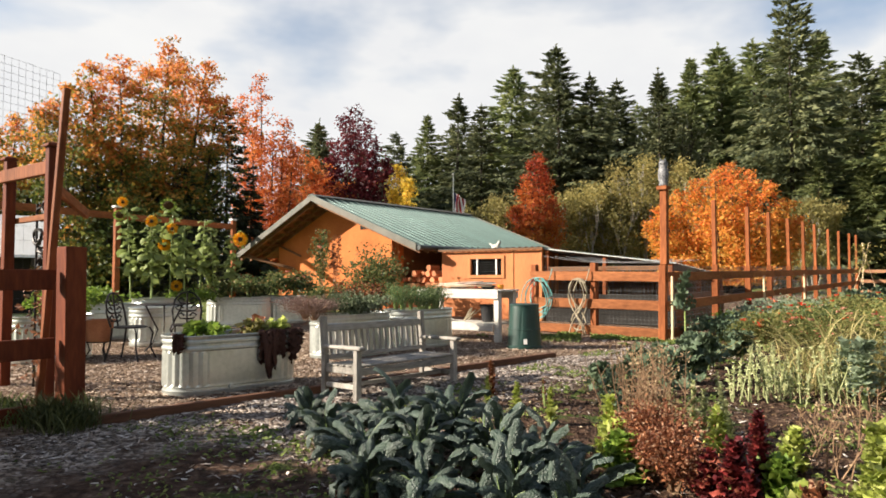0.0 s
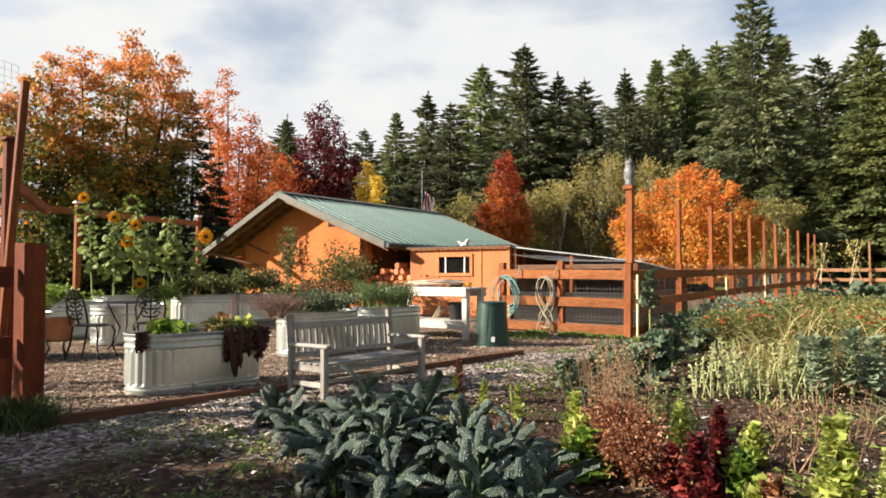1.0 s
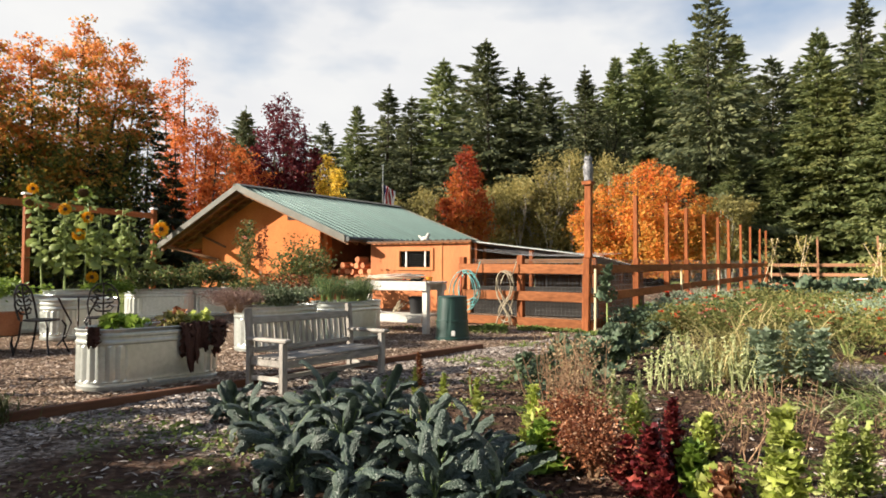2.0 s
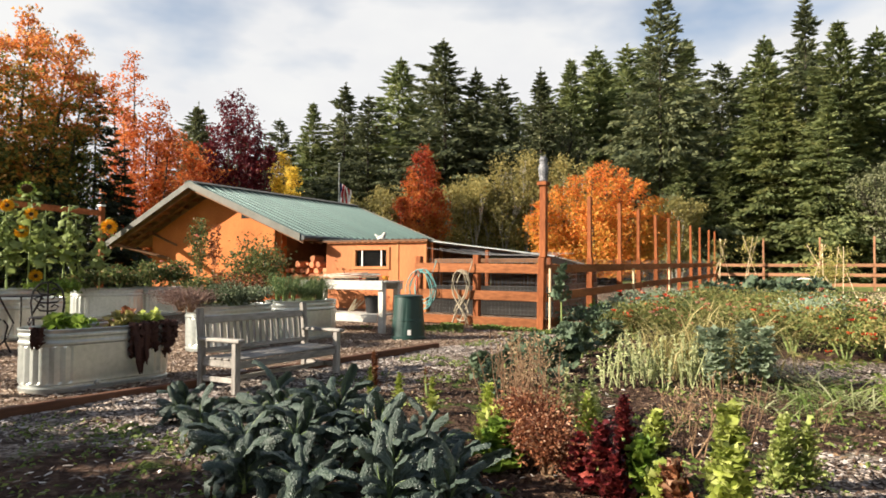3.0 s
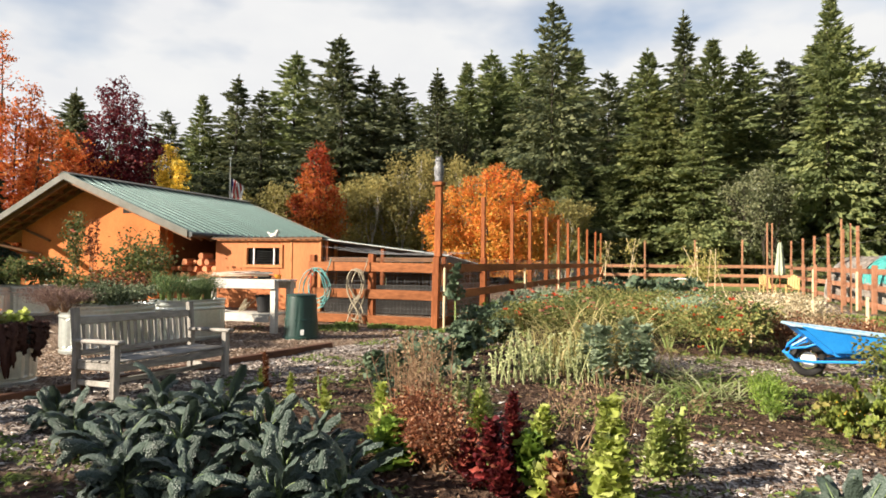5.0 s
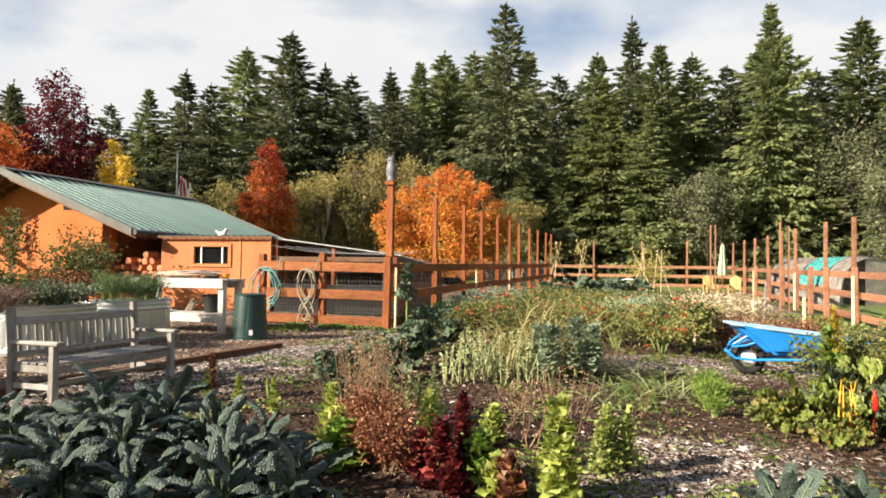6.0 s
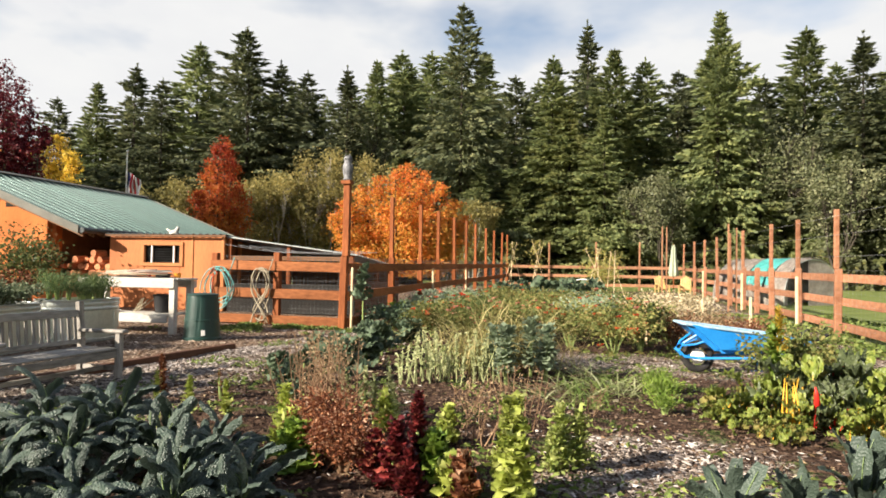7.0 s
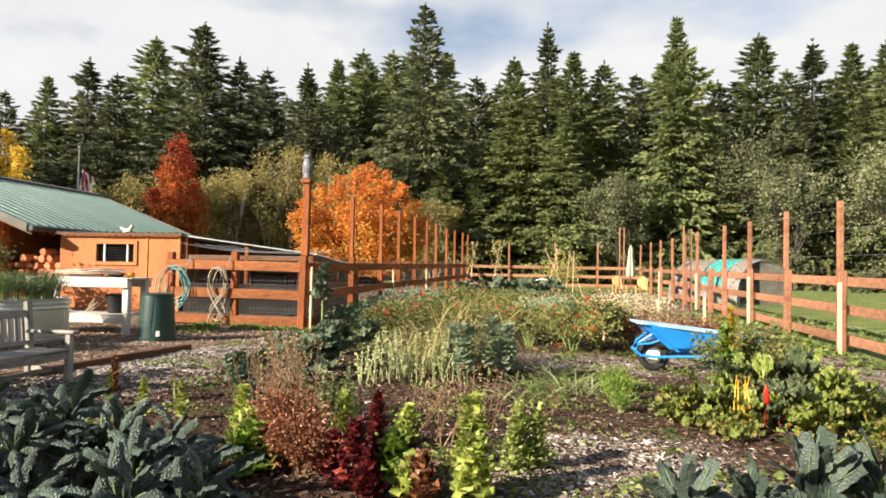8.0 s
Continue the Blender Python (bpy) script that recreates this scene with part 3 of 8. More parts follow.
        me = bpy.data.meshes.new("roof_sheet"); bm.to_mesh(me); bm.free(); me.materials.append(ROOF)
        for i in range(count):
            o = new("roof_sheet", me); o.parent = roof
            o.location = (ridge_x, y0 + i * w, zr)
        # barge board at both gable ends, rounded by a bevel
        for yy in (y0 - 0.03, y1):
            bm = bmesh.new()
            q = [(ridge_x, zr + 0.045), (x_e, z_e + 0.045), (x_e, z_e - 0.135), (ridge_x, zr - 0.135)]
            f = bm.faces.new([bm.verts.new((x, yy, z)) for x, z in q])
            ex = bmesh.ops.extrude_face_region(bm, geom=[f])
            bmesh.ops.translate(bm, vec=(0, 0.028, 0), verts=[v for v in ex["geom"] if isinstance(v, bmesh.types.BMVert)])
            keep(part("barge_board", bm, ROOF_EDGE, b, "weathered grey-green barge board"))
        # rafters under the overhang
        for k in range(7):
            yy = y0 + 0.12 + k * 0.125
            if k % 3:
                continue
            bm = bmesh.new()
            q = [(ridge_x, zr - 0.092), (x_e, z_e - 0.092), (x_e, z_e - 0.20), (ridge_x, zr - 0.22)]
            f = bm.faces.new([bm.verts.new((x, yy, z)) for x, z in q])
            ex = bmesh.ops.extrude_face_region(bm, geom=[f])
            bmesh.ops.translate(bm, vec=(0, 0.06, 0), verts=[v for v in ex["geom"] if isinstance(v, bmesh.types.BMVert)])
            keep(part("rafter", bm, SOFFIT, b))
    # purlins showing under the left slope and the right overhang
    for k in range(9):
        s = (k + 0.5) / 9
        for x_e, z_e in ((eave_l, zl), (eave_r, ze)):
            x, z = ridge_x + (x_e - ridge_x) * s, zr + (z_e - zr) * s
            keep(part("purlin", boxm((x - 0.03, y0 + 0.19, z - 0.19), (x + 0.03, wy - 0.002, z - 0.095)), SOFFIT, b))
    # ridge cap, gutter
    bm = bmesh.new()
    for s in (-1, 1):
        box(bm, (0, y0 - 0.02, 0.0), (0.2 * s, y1 + 0.02, 0.012), 0, Matrix.Translation((ridge_x, 0, zr + 0.062)) @ Matrix.Rotation(s * math.atan2(zr - ze, eave_r - ridge_x), 4, "Y"))
    keep(part("ridge_cap", bm, ROOF_EDGE, b))
    bm = bmesh.new()
    rod(bm, (eave_r + 0.07, y0, ze - 0.06), (eave_r + 0.07, y1, ze - 0.06), 0.065, n=10)
    keep(part("gutter", bm, DARK_STEEL, b, "dark metal gutter"))
    # braces and tie beam on the gable
    bm = bmesh.new()
    rod(bm, (-17.2, wy - 0.05, 1.55), (-18.7, y0 + 0.1, 1.98), 0.05, n=6)
    keep(part("brace", bm, SOFFIT, b))
    bm = bmesh.new()
    rod(bm, (-17.9, wy - 0.04, 2.3), (-16.9, wy - 0.04, 1.95), 0.035, n=6)
    keep(part("brace", bm, SOFFIT, b))
    # vent slots under the eave, their shade painted as near-black panels, and a lookout
    for x in (-14.05,):
        keep(part("vent", boxm((x - 0.32, wy - 0.012, under(x) - 0.32), (x + 0.32, wy + 0.004, under(x) - 0.17), 0.004), SHADE_INSIDE, b, "near-black panel painting the shade in a vent slot"))
    keep(part("beam_end", boxm((-14.95, y0 + 0.25, 3.2), (-14.75, wy + 0.1, 3.36), 0.01), SOFFIT, b))
    return b


barn()


# ---------------------------------------------------------------- log stack under the eave
def log_stack():
    base = gz(-12, 15.2)
    t = thing("log_stack", pose(-12.30, 15.55, base), "stack of split firewood logs under the barn eave", "firewood")
    bm = bmesh.new()
    bmesh.ops.create_cone(bm, cap_ends=True, segments=9, radius1=0.5, radius2=0.47, depth=1.0)
    for v in bm.verts:
        v.co.x *= 1 + 0.15 * math.sin(v.co.y * 7); v.co.y *= 1 - 0.12 * math.cos(v.co.x * 5)
    bmesh.ops.recalc_face_normals(bm, faces=bm.faces)
    me = bpy.data.meshes.new("log"); bm.to_mesh(me); bm.free(); me.materials.append(LOG_END)
    z, row = 0.0, 0
    while z < 1.35:
        x = -0.75 + rng.uniform(0, 0.1)
        while x < 1.3:
            d = rng.uniform(0.13, 0.25)
            if z + d > 1.45 - 0.25 * abs(math.sin(x * 2.1)):
                x += d; continue
            if rng.random() < 0.16:
                x += d; continue
            o = new("log", me); o.parent = t
            o.matrix_basis = Matrix.Translation((x + d / 2, -0.12 + rng.uniform(-0.12, 0.12), z + 0.09)) @ Euler((radians(90), 0, rng.uniform(-0.1, 0.1))).to_matrix().to_4x4() @ Matrix.Rotation(rng.uniform(0, 6), 4, "Z") @ Matrix.Diagonal((d, d, 0.42, 1))
            x += d * 1.02
        z += 0.165; row += 1
    return t


log_stack()


# ---------------------------------------------------------------- chicken coop beside the barn
def coop():
    x0, x1, yf, yb = -11.15, -8.22, 14.62, 18.4
    g = gz(-9, 14.6) - 0.05
    zt, zb = 1.97, 1.62
    c = thing("chicken_coop", pose(x0, yf, g), "orange stained wooden chicken coop with a barred window", "chicken coop")
    inv = c.matrix_world.inverted()

    def keep(o):
        o.matrix_parent_inverse = inv
        return o

    wx0, wx1, wz0, wz1 = -10.22, -9.30, 1.335, 1.735
    # front boards, in vertical sheets round the window opening
    for a, b_, lo, hi in ((x0, wx0, g, zt), (wx0, wx1, g, wz0), (wx0, wx1, wz1, zt), (wx1, -8.98, g, zt), (-8.98, x1, g, zt)):
        keep(part("front_board", boxm((a + 0.002, yf, lo), (b_ - 0.002, yf + 0.05, hi), 0.004), COOP_WOOD, c))
    keep(part("corner_trim", boxm((x1 - 0.012, yf - 0.02, g), (x1 + 0.05, yf + 0.07, zt - 0.01), 0.006), COOP_TRIM, c))
    keep(part("batten", boxm((-9.005, yf - 0.018, g), (-8.955, yf - 0.001, zt - 0.02), 0.004), COOP_TRIM, c))
    win = keep(part("window", boxm((wx0 - 0.09, yf - 0.03, wz1), (wx1 + 0.09, yf - 0.001, wz1 + 0.08), 0.005), COOP_TRIM, c, "low barred window in a wooden frame"))
    for lo, hi in (((wx0 - 0.09, yf - 0.03, wz0 - 0.08), (wx1 + 0.09, yf - 0.001, wz0)),
                   ((wx0 - 0.09, yf - 0.029, wz0 + 0.001), (wx0, yf - 0.001, wz1 - 0.001)), ((wx1, yf - 0.029, wz0 + 0.001), (wx1 + 0.09, yf - 0.001, wz1 - 0.001))):
        o = part("frame_board", boxm(lo, hi, 0.005), COOP_TRIM, win)
    for x in (wx0 + 0.19, wx1 - 0.16):
        o = part("window_bar", boxm((x - 0.018, yf - 0.012, wz0), (x + 0.018, yf + 0.03, wz1), 0.003), WHITE_PAINT, win, "white painted bar")
    for k in range(7):
        z = wz0 + (k + 0.5) * (wz1 - wz0) / 7
        bm = bmesh.new(); rod(bm, (wx0, yf + 0.035, z), (wx1, yf + 0.035, z), 0.004, n=5)
        o = part("wire", bm, DARK_WIRE, win)
    # near-black sheet behind the window paints the shade inside the coop
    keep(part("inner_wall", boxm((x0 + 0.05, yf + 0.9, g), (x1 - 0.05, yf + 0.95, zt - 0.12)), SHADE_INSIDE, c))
    # side walls follow the falling roof; their dark colour imitates shade
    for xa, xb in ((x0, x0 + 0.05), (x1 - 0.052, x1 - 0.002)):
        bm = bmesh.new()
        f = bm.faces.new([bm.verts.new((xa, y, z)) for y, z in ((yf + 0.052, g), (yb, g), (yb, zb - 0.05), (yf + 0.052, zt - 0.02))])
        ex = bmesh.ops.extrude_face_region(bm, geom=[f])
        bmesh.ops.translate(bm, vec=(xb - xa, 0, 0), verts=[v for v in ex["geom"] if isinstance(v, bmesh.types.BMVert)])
        keep(part("side_board", bm, SOFFIT, c, "side wall coloured dark to imitate its shade"))
    # the opening is a near-black panel in place of its shade
    keep(part("side_window", boxm((x1 - 0.001, 15.9, 1.15), (x1 + 0.012, 16.6, 1.50), 0.004), SHADE_INSIDE, c, "near-black panel painting the shade in a screened opening"))
    keep(part("side_post", boxm((x1 + 0.001, 15.3, g), (x1 + 0.06, 15.4, zt - 0.12), 0.005), COOP_TRIM, c))
    # corrugated roof sheet with real waves
    vs, fs = [], []
    n = 90
    for i in range(n + 1):
        x = x0 - 0.05 + (x1 - x0 + 0.16) * i / n
        w = 0.012 * math.sin(i * 1.25)
        for y, z in ((yf - 0.09, zt + 0.035), (yb + 0.1, zb + 0.02)):
            vs += [(x, y, z + w), (x, y, z + w - 0.014)]
    for i in range(n):
        a, b_ = i * 4, i * 4 + 4
        fs += [(a, b_, b_ + 2, a + 2), (a + 1, a + 3, b_ + 3, b_ + 1), (a, a + 1, b_ + 1, b_), (a + 2, b_ + 2, b_ + 3, a + 3)]
    fs += [(0, 2, 3, 1), (n * 4, n * 4 + 1, n * 4 + 3, n * 4 + 2)]
    keep(raw("corrugated_roof", vs, fs, DARK_STEEL, c, "dark corrugated roof sheet"))
    keep(part("roof_trim", boxm((x0 - 0.06, yf - 0.115, zt - 0.035), (x1 + 0.12, yf - 0.092, zt + 0.012), 0.004), SOFFIT, c))
    return c


coop()


# small pale statue of a hen on the coop's roof
def hen_ornament():
    bm = bmesh.new()
    bmesh.ops.create_icosphere(bm, subdivisions=2, radius=0.09, matrix=Matrix.Translation((0, 0, 0.09)) @ Matrix.Diagonal((1.35, 0.85, 0.9, 1)))
    bmesh.ops.create_icosphere(bm, subdivisions=2, radius=0.05, matrix=Matrix.Translation((0.1, 0, 0.2)))
    bmesh.ops.create_cone(bm, cap_ends=True, segments=8, radius1=0.05, radius2=0.012, depth=0.16, matrix=Matrix.Translation((-0.13, 0, 0.15)) @ Matrix.Rotation(radians(-55), 4, "Y"))
    bmesh.ops.create_cone(bm, cap_ends=True, segments=8, radius1=0.06, radius2=0.045, depth=0.12, matrix=Matrix.Translation((0.06, 0, 0.14)) @ Matrix.Rotation(radians(30), 4, "Y"))
    o = part("hen_ornament", bm, PALE_BOARD, smooth=True)
    o.location = (-9.75, 15.05, 1.955)
    return tagged(o, "pale hen ornament on the coop roof", "ornament")


hen_ornament()


# ---------------------------------------------------------------- fences
def post_piece(name, w, h, material, parent, x, y, z0, cap=False, label=""):
    bm = boxm((-w / 2, -w / 2, 0), (w / 2, w / 2, h), 0.008)
    o = part(name, bm, material, parent, label)
    o.location = (x, y, z0)
    o.rotation_euler = (rng.normal(0, 0.006), rng.normal(0, 0.006), rng.normal(0, 0.03))
    return o


def rail_piece(parent, a, b, h, t, material=CEDAR_LONG, name="rail"):
    a, b = Vector(a), Vector(b)
    d = b - a
    bm = boxm((-t / 2, 0.003, -h / 2), (t / 2, d.length - 0.003, h / 2), 0.006)
    o = part(name, bm, material, parent)
    o.matrix_basis = Matrix.Translation(a) @ d.to_track_quat("Y", "Z").to_matrix().to_4x4()
    return o


def wire_panel(name, a, b, z0, z1, z2, z3, step, r, material, parent):
    """Crossing wires between two posts: z0..z1 at a, z2..z3 at b. Thin three-sided wires, joined."""
    a, b = Vector(a), Vector(b)
    n = max(1, round((b - a).length / step)); k = max(1, round((z1 - z0) / step))
    vs, fs = [], []
    side = (b - a).normalized().cross(Vector((0, 0, 1)))

    def wire(p, q, u, w):
        base = len(vs)
        for e in (p, q):
            vs.extend([tuple(e + u * r), tuple(e - u * r * 0.5 + w * r), tuple(e - u * r * 0.5 - w * r)])
        fs.extend([(base, base + 1, base + 4, base + 3), (base + 1, base + 2, base + 5, base + 4), (base + 2, base, base + 3, base + 5)])

    up = Vector((0, 0, 1))
    for i in range(n + 1):
        s = i / n
        p = a.lerp(b, s)
        wire(p + up * (z0 + (z2 - z0) * s), p + up * (z1 + (z3 - z1) * s), side, (b - a).normalized())
    for j in range(k + 1):
        s = j / k
        wire(a + up * (z0 + (z1 - z0) * s), b + up * (z2 + (z3 - z2) * s), side, up)
    return raw(name, vs, fs, material, parent)


FX, FY = -4.31, 12.12


def long_fence():
    t = thing("garden_fence", pose(0, 0, 0), "reddish cedar rail fence with tall deer-fence posts along the garden", "fence")
    ysp = [FY, 15.25, 17.95, 20.1, 22.55, 24.75, 26.8, 29.5, 31.95, 34.8, 37.0]
    for i, y in enumerate(ysp):
        g = gz(FX, y)
        post_piece("post", 0.125, 1.38, CEDAR, t, FX - 0.09, y, g - 0.05)
        if i:
            post_piece("tall_post", 0.088, 1.42 + (0.03 * rng.normal()), CEDAR, t, FX - 0.09, y, g + 1.331)
    for y0, y1 in zip(ysp[:-1], ysp[1:]):
        for zc in (1.12, 0.61, 0.13):
            rail_piece(t, (FX, y0, gz(FX, y0) + zc), (FX, y1, gz(FX, y1) + zc), 0.165, 0.04)
        wire_panel("wire_mesh", (FX - 0.16, y0, 0), (FX - 0.16, y1, 0), gz(FX, y0) + 0.05, gz(FX, y0) + 1.3, gz(FX, y1) + 0.05, gz(FX, y1) + 1.3, 0.10, 0.0022, WIRE, t)
    for y in (18.9, 24.0):
        post_piece("pale_stake", 0.05, 1.1, CEDAR_END, t, FX + 0.05, y, gz(FX, y) - 0.02, label="pale new wooden stake")
    post_piece("pale_stake", 0.04, 1.15, CEDAR_END, t, FX + 0.075, FY + 0.02, gz(FX, FY) - 0.02, label="pale new wooden stake")
    # lantern post at the corner
    post_piece("corner_post", 0.12, 1.35, CEDAR, t, FX - 0.04, FY, gz(FX, FY) + 1.33)
    post_piece("post_cap", 0.185, 0.07, CEDAR, t, FX - 0.04, FY, gz(FX, FY) + 2.64)
    return t


long_fence()


def hose_fence():
    t = thing("yard_fence", pose(0, 0, 0), "three-rail cedar fence with welded wire in front of the hen run", "fence")
    g = gz(-5.6, FY)
    for x, h in ((-5.72, 1.42), (-6.98, 1.40)):
        post_piece("post", 0.12, h, CEDAR, t, x, FY + 0.09, g - 0.05)
    for zc, hh in ((1.12, 0.175), (0.61, 0.175), (0.125, 0.165)):
        rail_piece(t, (FX - 0.02, FY, gz(FX, FY) + zc), (-7.05, FY, g + zc + 0.01), hh, 0.042)
    wire_panel("wire_mesh", (FX - 0.1, FY + 0.17, 0), (-6.95, FY + 0.17, 0), g + 0.03, g + 1.3, g + 0.03, g + 1.3, 0.075, 0.0022, DARK_WIRE, t)
    return t


hose_fence()


def hen_run():
    """Roofed run beside the coop: posts, a sloping corrugated roof, boards at the back and wire at the front."""
    x0, x1, y0, y1 = -8.15, -5.15, 14.75, 18.3
    g = gz(-6.6, 16)
    z0, z1 = 1.95, 1.58
    t = thing("hen_run", pose(x0, y0, g), "shaded hen run under a sloping corrugated roof", "hen run")
    inv = t.matrix_world.inverted()

    def keep(o):
        o.matrix_parent_inverse = inv
        return o

    vs, fs = [], []
    n = 96
    for i in range(n + 1):
        y = y0 - 0.12 + (y1 - y0 + 0.24) * i / n
        w = 0.014 * math.sin(i * 1.25)
        fall = 0.07 * (y - y0)
        for x, z in ((x0 - 0.02, z0 - fall), (x1 + 0.15, z1 - 0.02 - fall)):
            vs += [(x, y, z + w), (x, y, z + w - 0.014)]
    for i in range(n):
        a, b_ = i * 4, i * 4 + 4
        fs += [(a, b_, b_ + 2, a + 2), (a + 1, a + 3, b_ + 3, b_ + 1), (a, a + 1, b_ + 1, b_), (a + 2, b_ + 2, b_ + 3, a + 3)]
    fs += [(0, 2, 3, 1), (n * 4, n * 4 + 1, n * 4 + 3, n * 4 + 2)]
    keep(raw("corrugated_roof", vs, fs, GALV, t, "grey corrugated roof sheet"))
    for x, y in ((x0 + 0.06, y0), (-6.65, y0), (x1, y0), (x1, y1), (x1, 16.5)):
        keep(post_piece("post", 0.09, z0 + (z1 - z0) * (x - x0) / (x1 - x0) - g - 0.03 - 0.07 * (y - y0), CEDAR, t, x, y, g))
    # dark boards added behind and beside the run to make it darker
    for k in range(9):
        xa = x0 + (x1 - x0) * k / 9
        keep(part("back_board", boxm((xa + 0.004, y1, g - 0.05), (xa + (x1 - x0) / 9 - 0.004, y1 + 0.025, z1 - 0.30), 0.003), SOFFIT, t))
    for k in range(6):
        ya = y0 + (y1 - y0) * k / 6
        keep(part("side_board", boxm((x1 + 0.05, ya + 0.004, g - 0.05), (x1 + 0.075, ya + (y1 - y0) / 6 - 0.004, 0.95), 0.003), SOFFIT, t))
    # boards added in near-black to imitate the shade low inside the run
    for k in range(2):
        keep(part("kick_board", boxm((x0 + 0.05, y0 - 0.09, g + 0.005 + 0.33 * k), (x1 + 0.1, y0 - 0.06, g + 0.325 + 0.33 * k), 0.004), SHADE_INSIDE, t, "near-black board added to stand in for the run's shade"))
    keep(part("front_beam", boxm((x0, y0 - 0.03, z1 - 0.16), (x1, y0 + 0.03, z1 - 0.06), 0.005), SOFFIT, t))
    keep(wire_panel("wire_mesh", (x0, y0 - 0.05, 0), (x1, y0 - 0.05, 0), g, g + 1.25, g, g + 1.25, 0.10, 0.002, DARK_WIRE, t))
    for k in range(5):
        bm = bmesh.new()
        y = FY + 0.25 + k * 0.5
        tube(bm, [(-6.9 + 2.45 * s_, y, gz(-5.6, y) + 1.42 + 0.1 * (1 - s_) - 0.10 * math.sin(s_ * math.pi)) for s_ in np.linspace(0, 1, 7)], 0.004, 4)
        keep(part("sagging_wire", bm, WIRE, t))
    return t


hen_run()


def hanging_hose(x, label, material, r, loops, drop, wild):
    """One hose wound in uneven hanging loops over the top rail."""
    z = gz(x, FY) + 1.03
    q = np.random.default_rng(int(abs(x) * 100))
    bm = bmesh.new()
    pts = []
    for j in range(loops):
        w, h = q.uniform(0.20, 0.30), drop * q.uniform(0.7, 1.05)
        cx = x + q.uniform(-0.07, 0.07) * wild
        for s in np.linspace(0, 1, 25)[:-1]:
            a = s * math.tau
            k = math.sin(a / 2) ** 2
            px = cx + w * math.sin(a) * (0.8 + 0.5 * k) * (1 if wild < 1.5 else math.cos(k * 2.7))
            pts.append((px, FY - 0.05 - (j + s) * 0.014 - 0.02 * math.sin(a * 2 + j) ** 2, z + 0.03 - h * k + 0.02 * math.sin(3 * a + j)))
    pts += [(x + 0.20, FY - 0.10, z - 0.05), (x + 0.25, FY - 0.08, z + 0.1), (x + 0.27, FY - 0.05, z + 0.22)]
    tube(bm, pts, r, 6)
    o = part("garden_hose", bm, material, smooth=True)
    return tagged(o, label, "hose", "hoses on the fence")


hanging_hose(-6.80, "coiled teal garden hose hung on the fence rail", HOSE_TEAL, 0.010, 5, 0.78, 1.3)
hanging_hose(-6.02, "tangled tan garden hose hung on the fence rail", HOSE_TAN, 0.011, 4, 1.34, 2.0)


def owl_decoy():
    bm = bmesh.new()
    lathe(bm, [(0.075, 0), (0.085, 0.03), (0.072, 0.06), (0.088, 0.14), (0.095, 0.22), (0.085, 0.30), (0.066, 0.335), (0.078, 0.37), (0.075, 0.42), (0.05, 0.455), (0.01, 0.465)], 18, (1, 0.85))
    for s in (-1, 1):
        bmesh.ops.create_cone(bm, cap_ends=True, segments=6, radius1=0.022, radius2=0.002, depth=0.05, matrix=Matrix.Translation((0.04 * s, -0.02, 0.47)))
        bmesh.ops.create_icosphere(bm, subdivisions=1, radius=0.02, matrix=Matrix.Translation((0.032 * s, -0.06, 0.40)))
    o = part("owl_decoy", bm, surface("mottled_grey_plastic", (0.012, 0.012, 0.014), (0.26, 0.26, 0.27), 22, 0.5, bump=0.2, fine=50), smooth=True)
    o.location = (FX - 0.04, FY, gz(FX, FY) + 2.708)
    return tagged(o, "mottled grey plastic owl decoy on the corner post", "owl decoy")


owl_decoy()


def right_fence():
    t = thing("field_fence", pose(0, 0, 0), "reddish cedar rail fence with tall posts beside the mown field", "fence")
    RX = 4.51
    ysp = [4.4, 6.9, 9.35, 11.8, 14.38, 16.9, 19.3, 21.0, 22.75, 24.85, 27.35, 30.3, 33.2, 37.0]
    for y in ysp:
        g = gz(RX, y)
        post_piece("post", 0.12, 1.32, CEDAR_FADED, t, RX, y, g - 0.05)
        if y != 21.0:
            post_piece("tall_post", 0.085, 1.1 + rng.uniform(-0.03, 0.03), CEDAR_FADED, t, RX - 0.02, y, g + 1.271)
    for y0, y1 in zip(ysp[:-1], ysp[1:]):
        for zc in (1.10, 0.66, 0.20):
            rail_piece(t, (RX + 0.085, y0, gz(RX, y0) + zc), (RX + 0.085, y1, gz(RX, y1) + zc), 0.15, 0.04, CEDAR_FADED)
        for zc in (1.5, 1.9, 2.25):
            bm = bmesh.new(); rod(bm, (RX - 0.07, y0, gz(RX, y0) + zc), (RX - 0.07, y1, gz(RX, y1) + zc), 0.0025, n=4)
            part("wire", bm, WIRE, t)
        wire_panel("wire_mesh", (RX - 0.07, y0, 0), (RX - 0.07, y1, 0), gz(RX, y0) + 0.05, gz(RX, y0) + 1.25, gz(RX, y1) + 0.05, gz(RX, y1) + 1.25, 0.20, 0.0011, WIRE, t)
    for y in (11.55, 16.6, 22.4, 30.0):
        post_piece("pale_stake", 0.055, 1.12, CEDAR_END, t, RX - 0.12, y, gz(RX, y) - 0.03, label="pale new wooden stake")
    return t


right_fence()


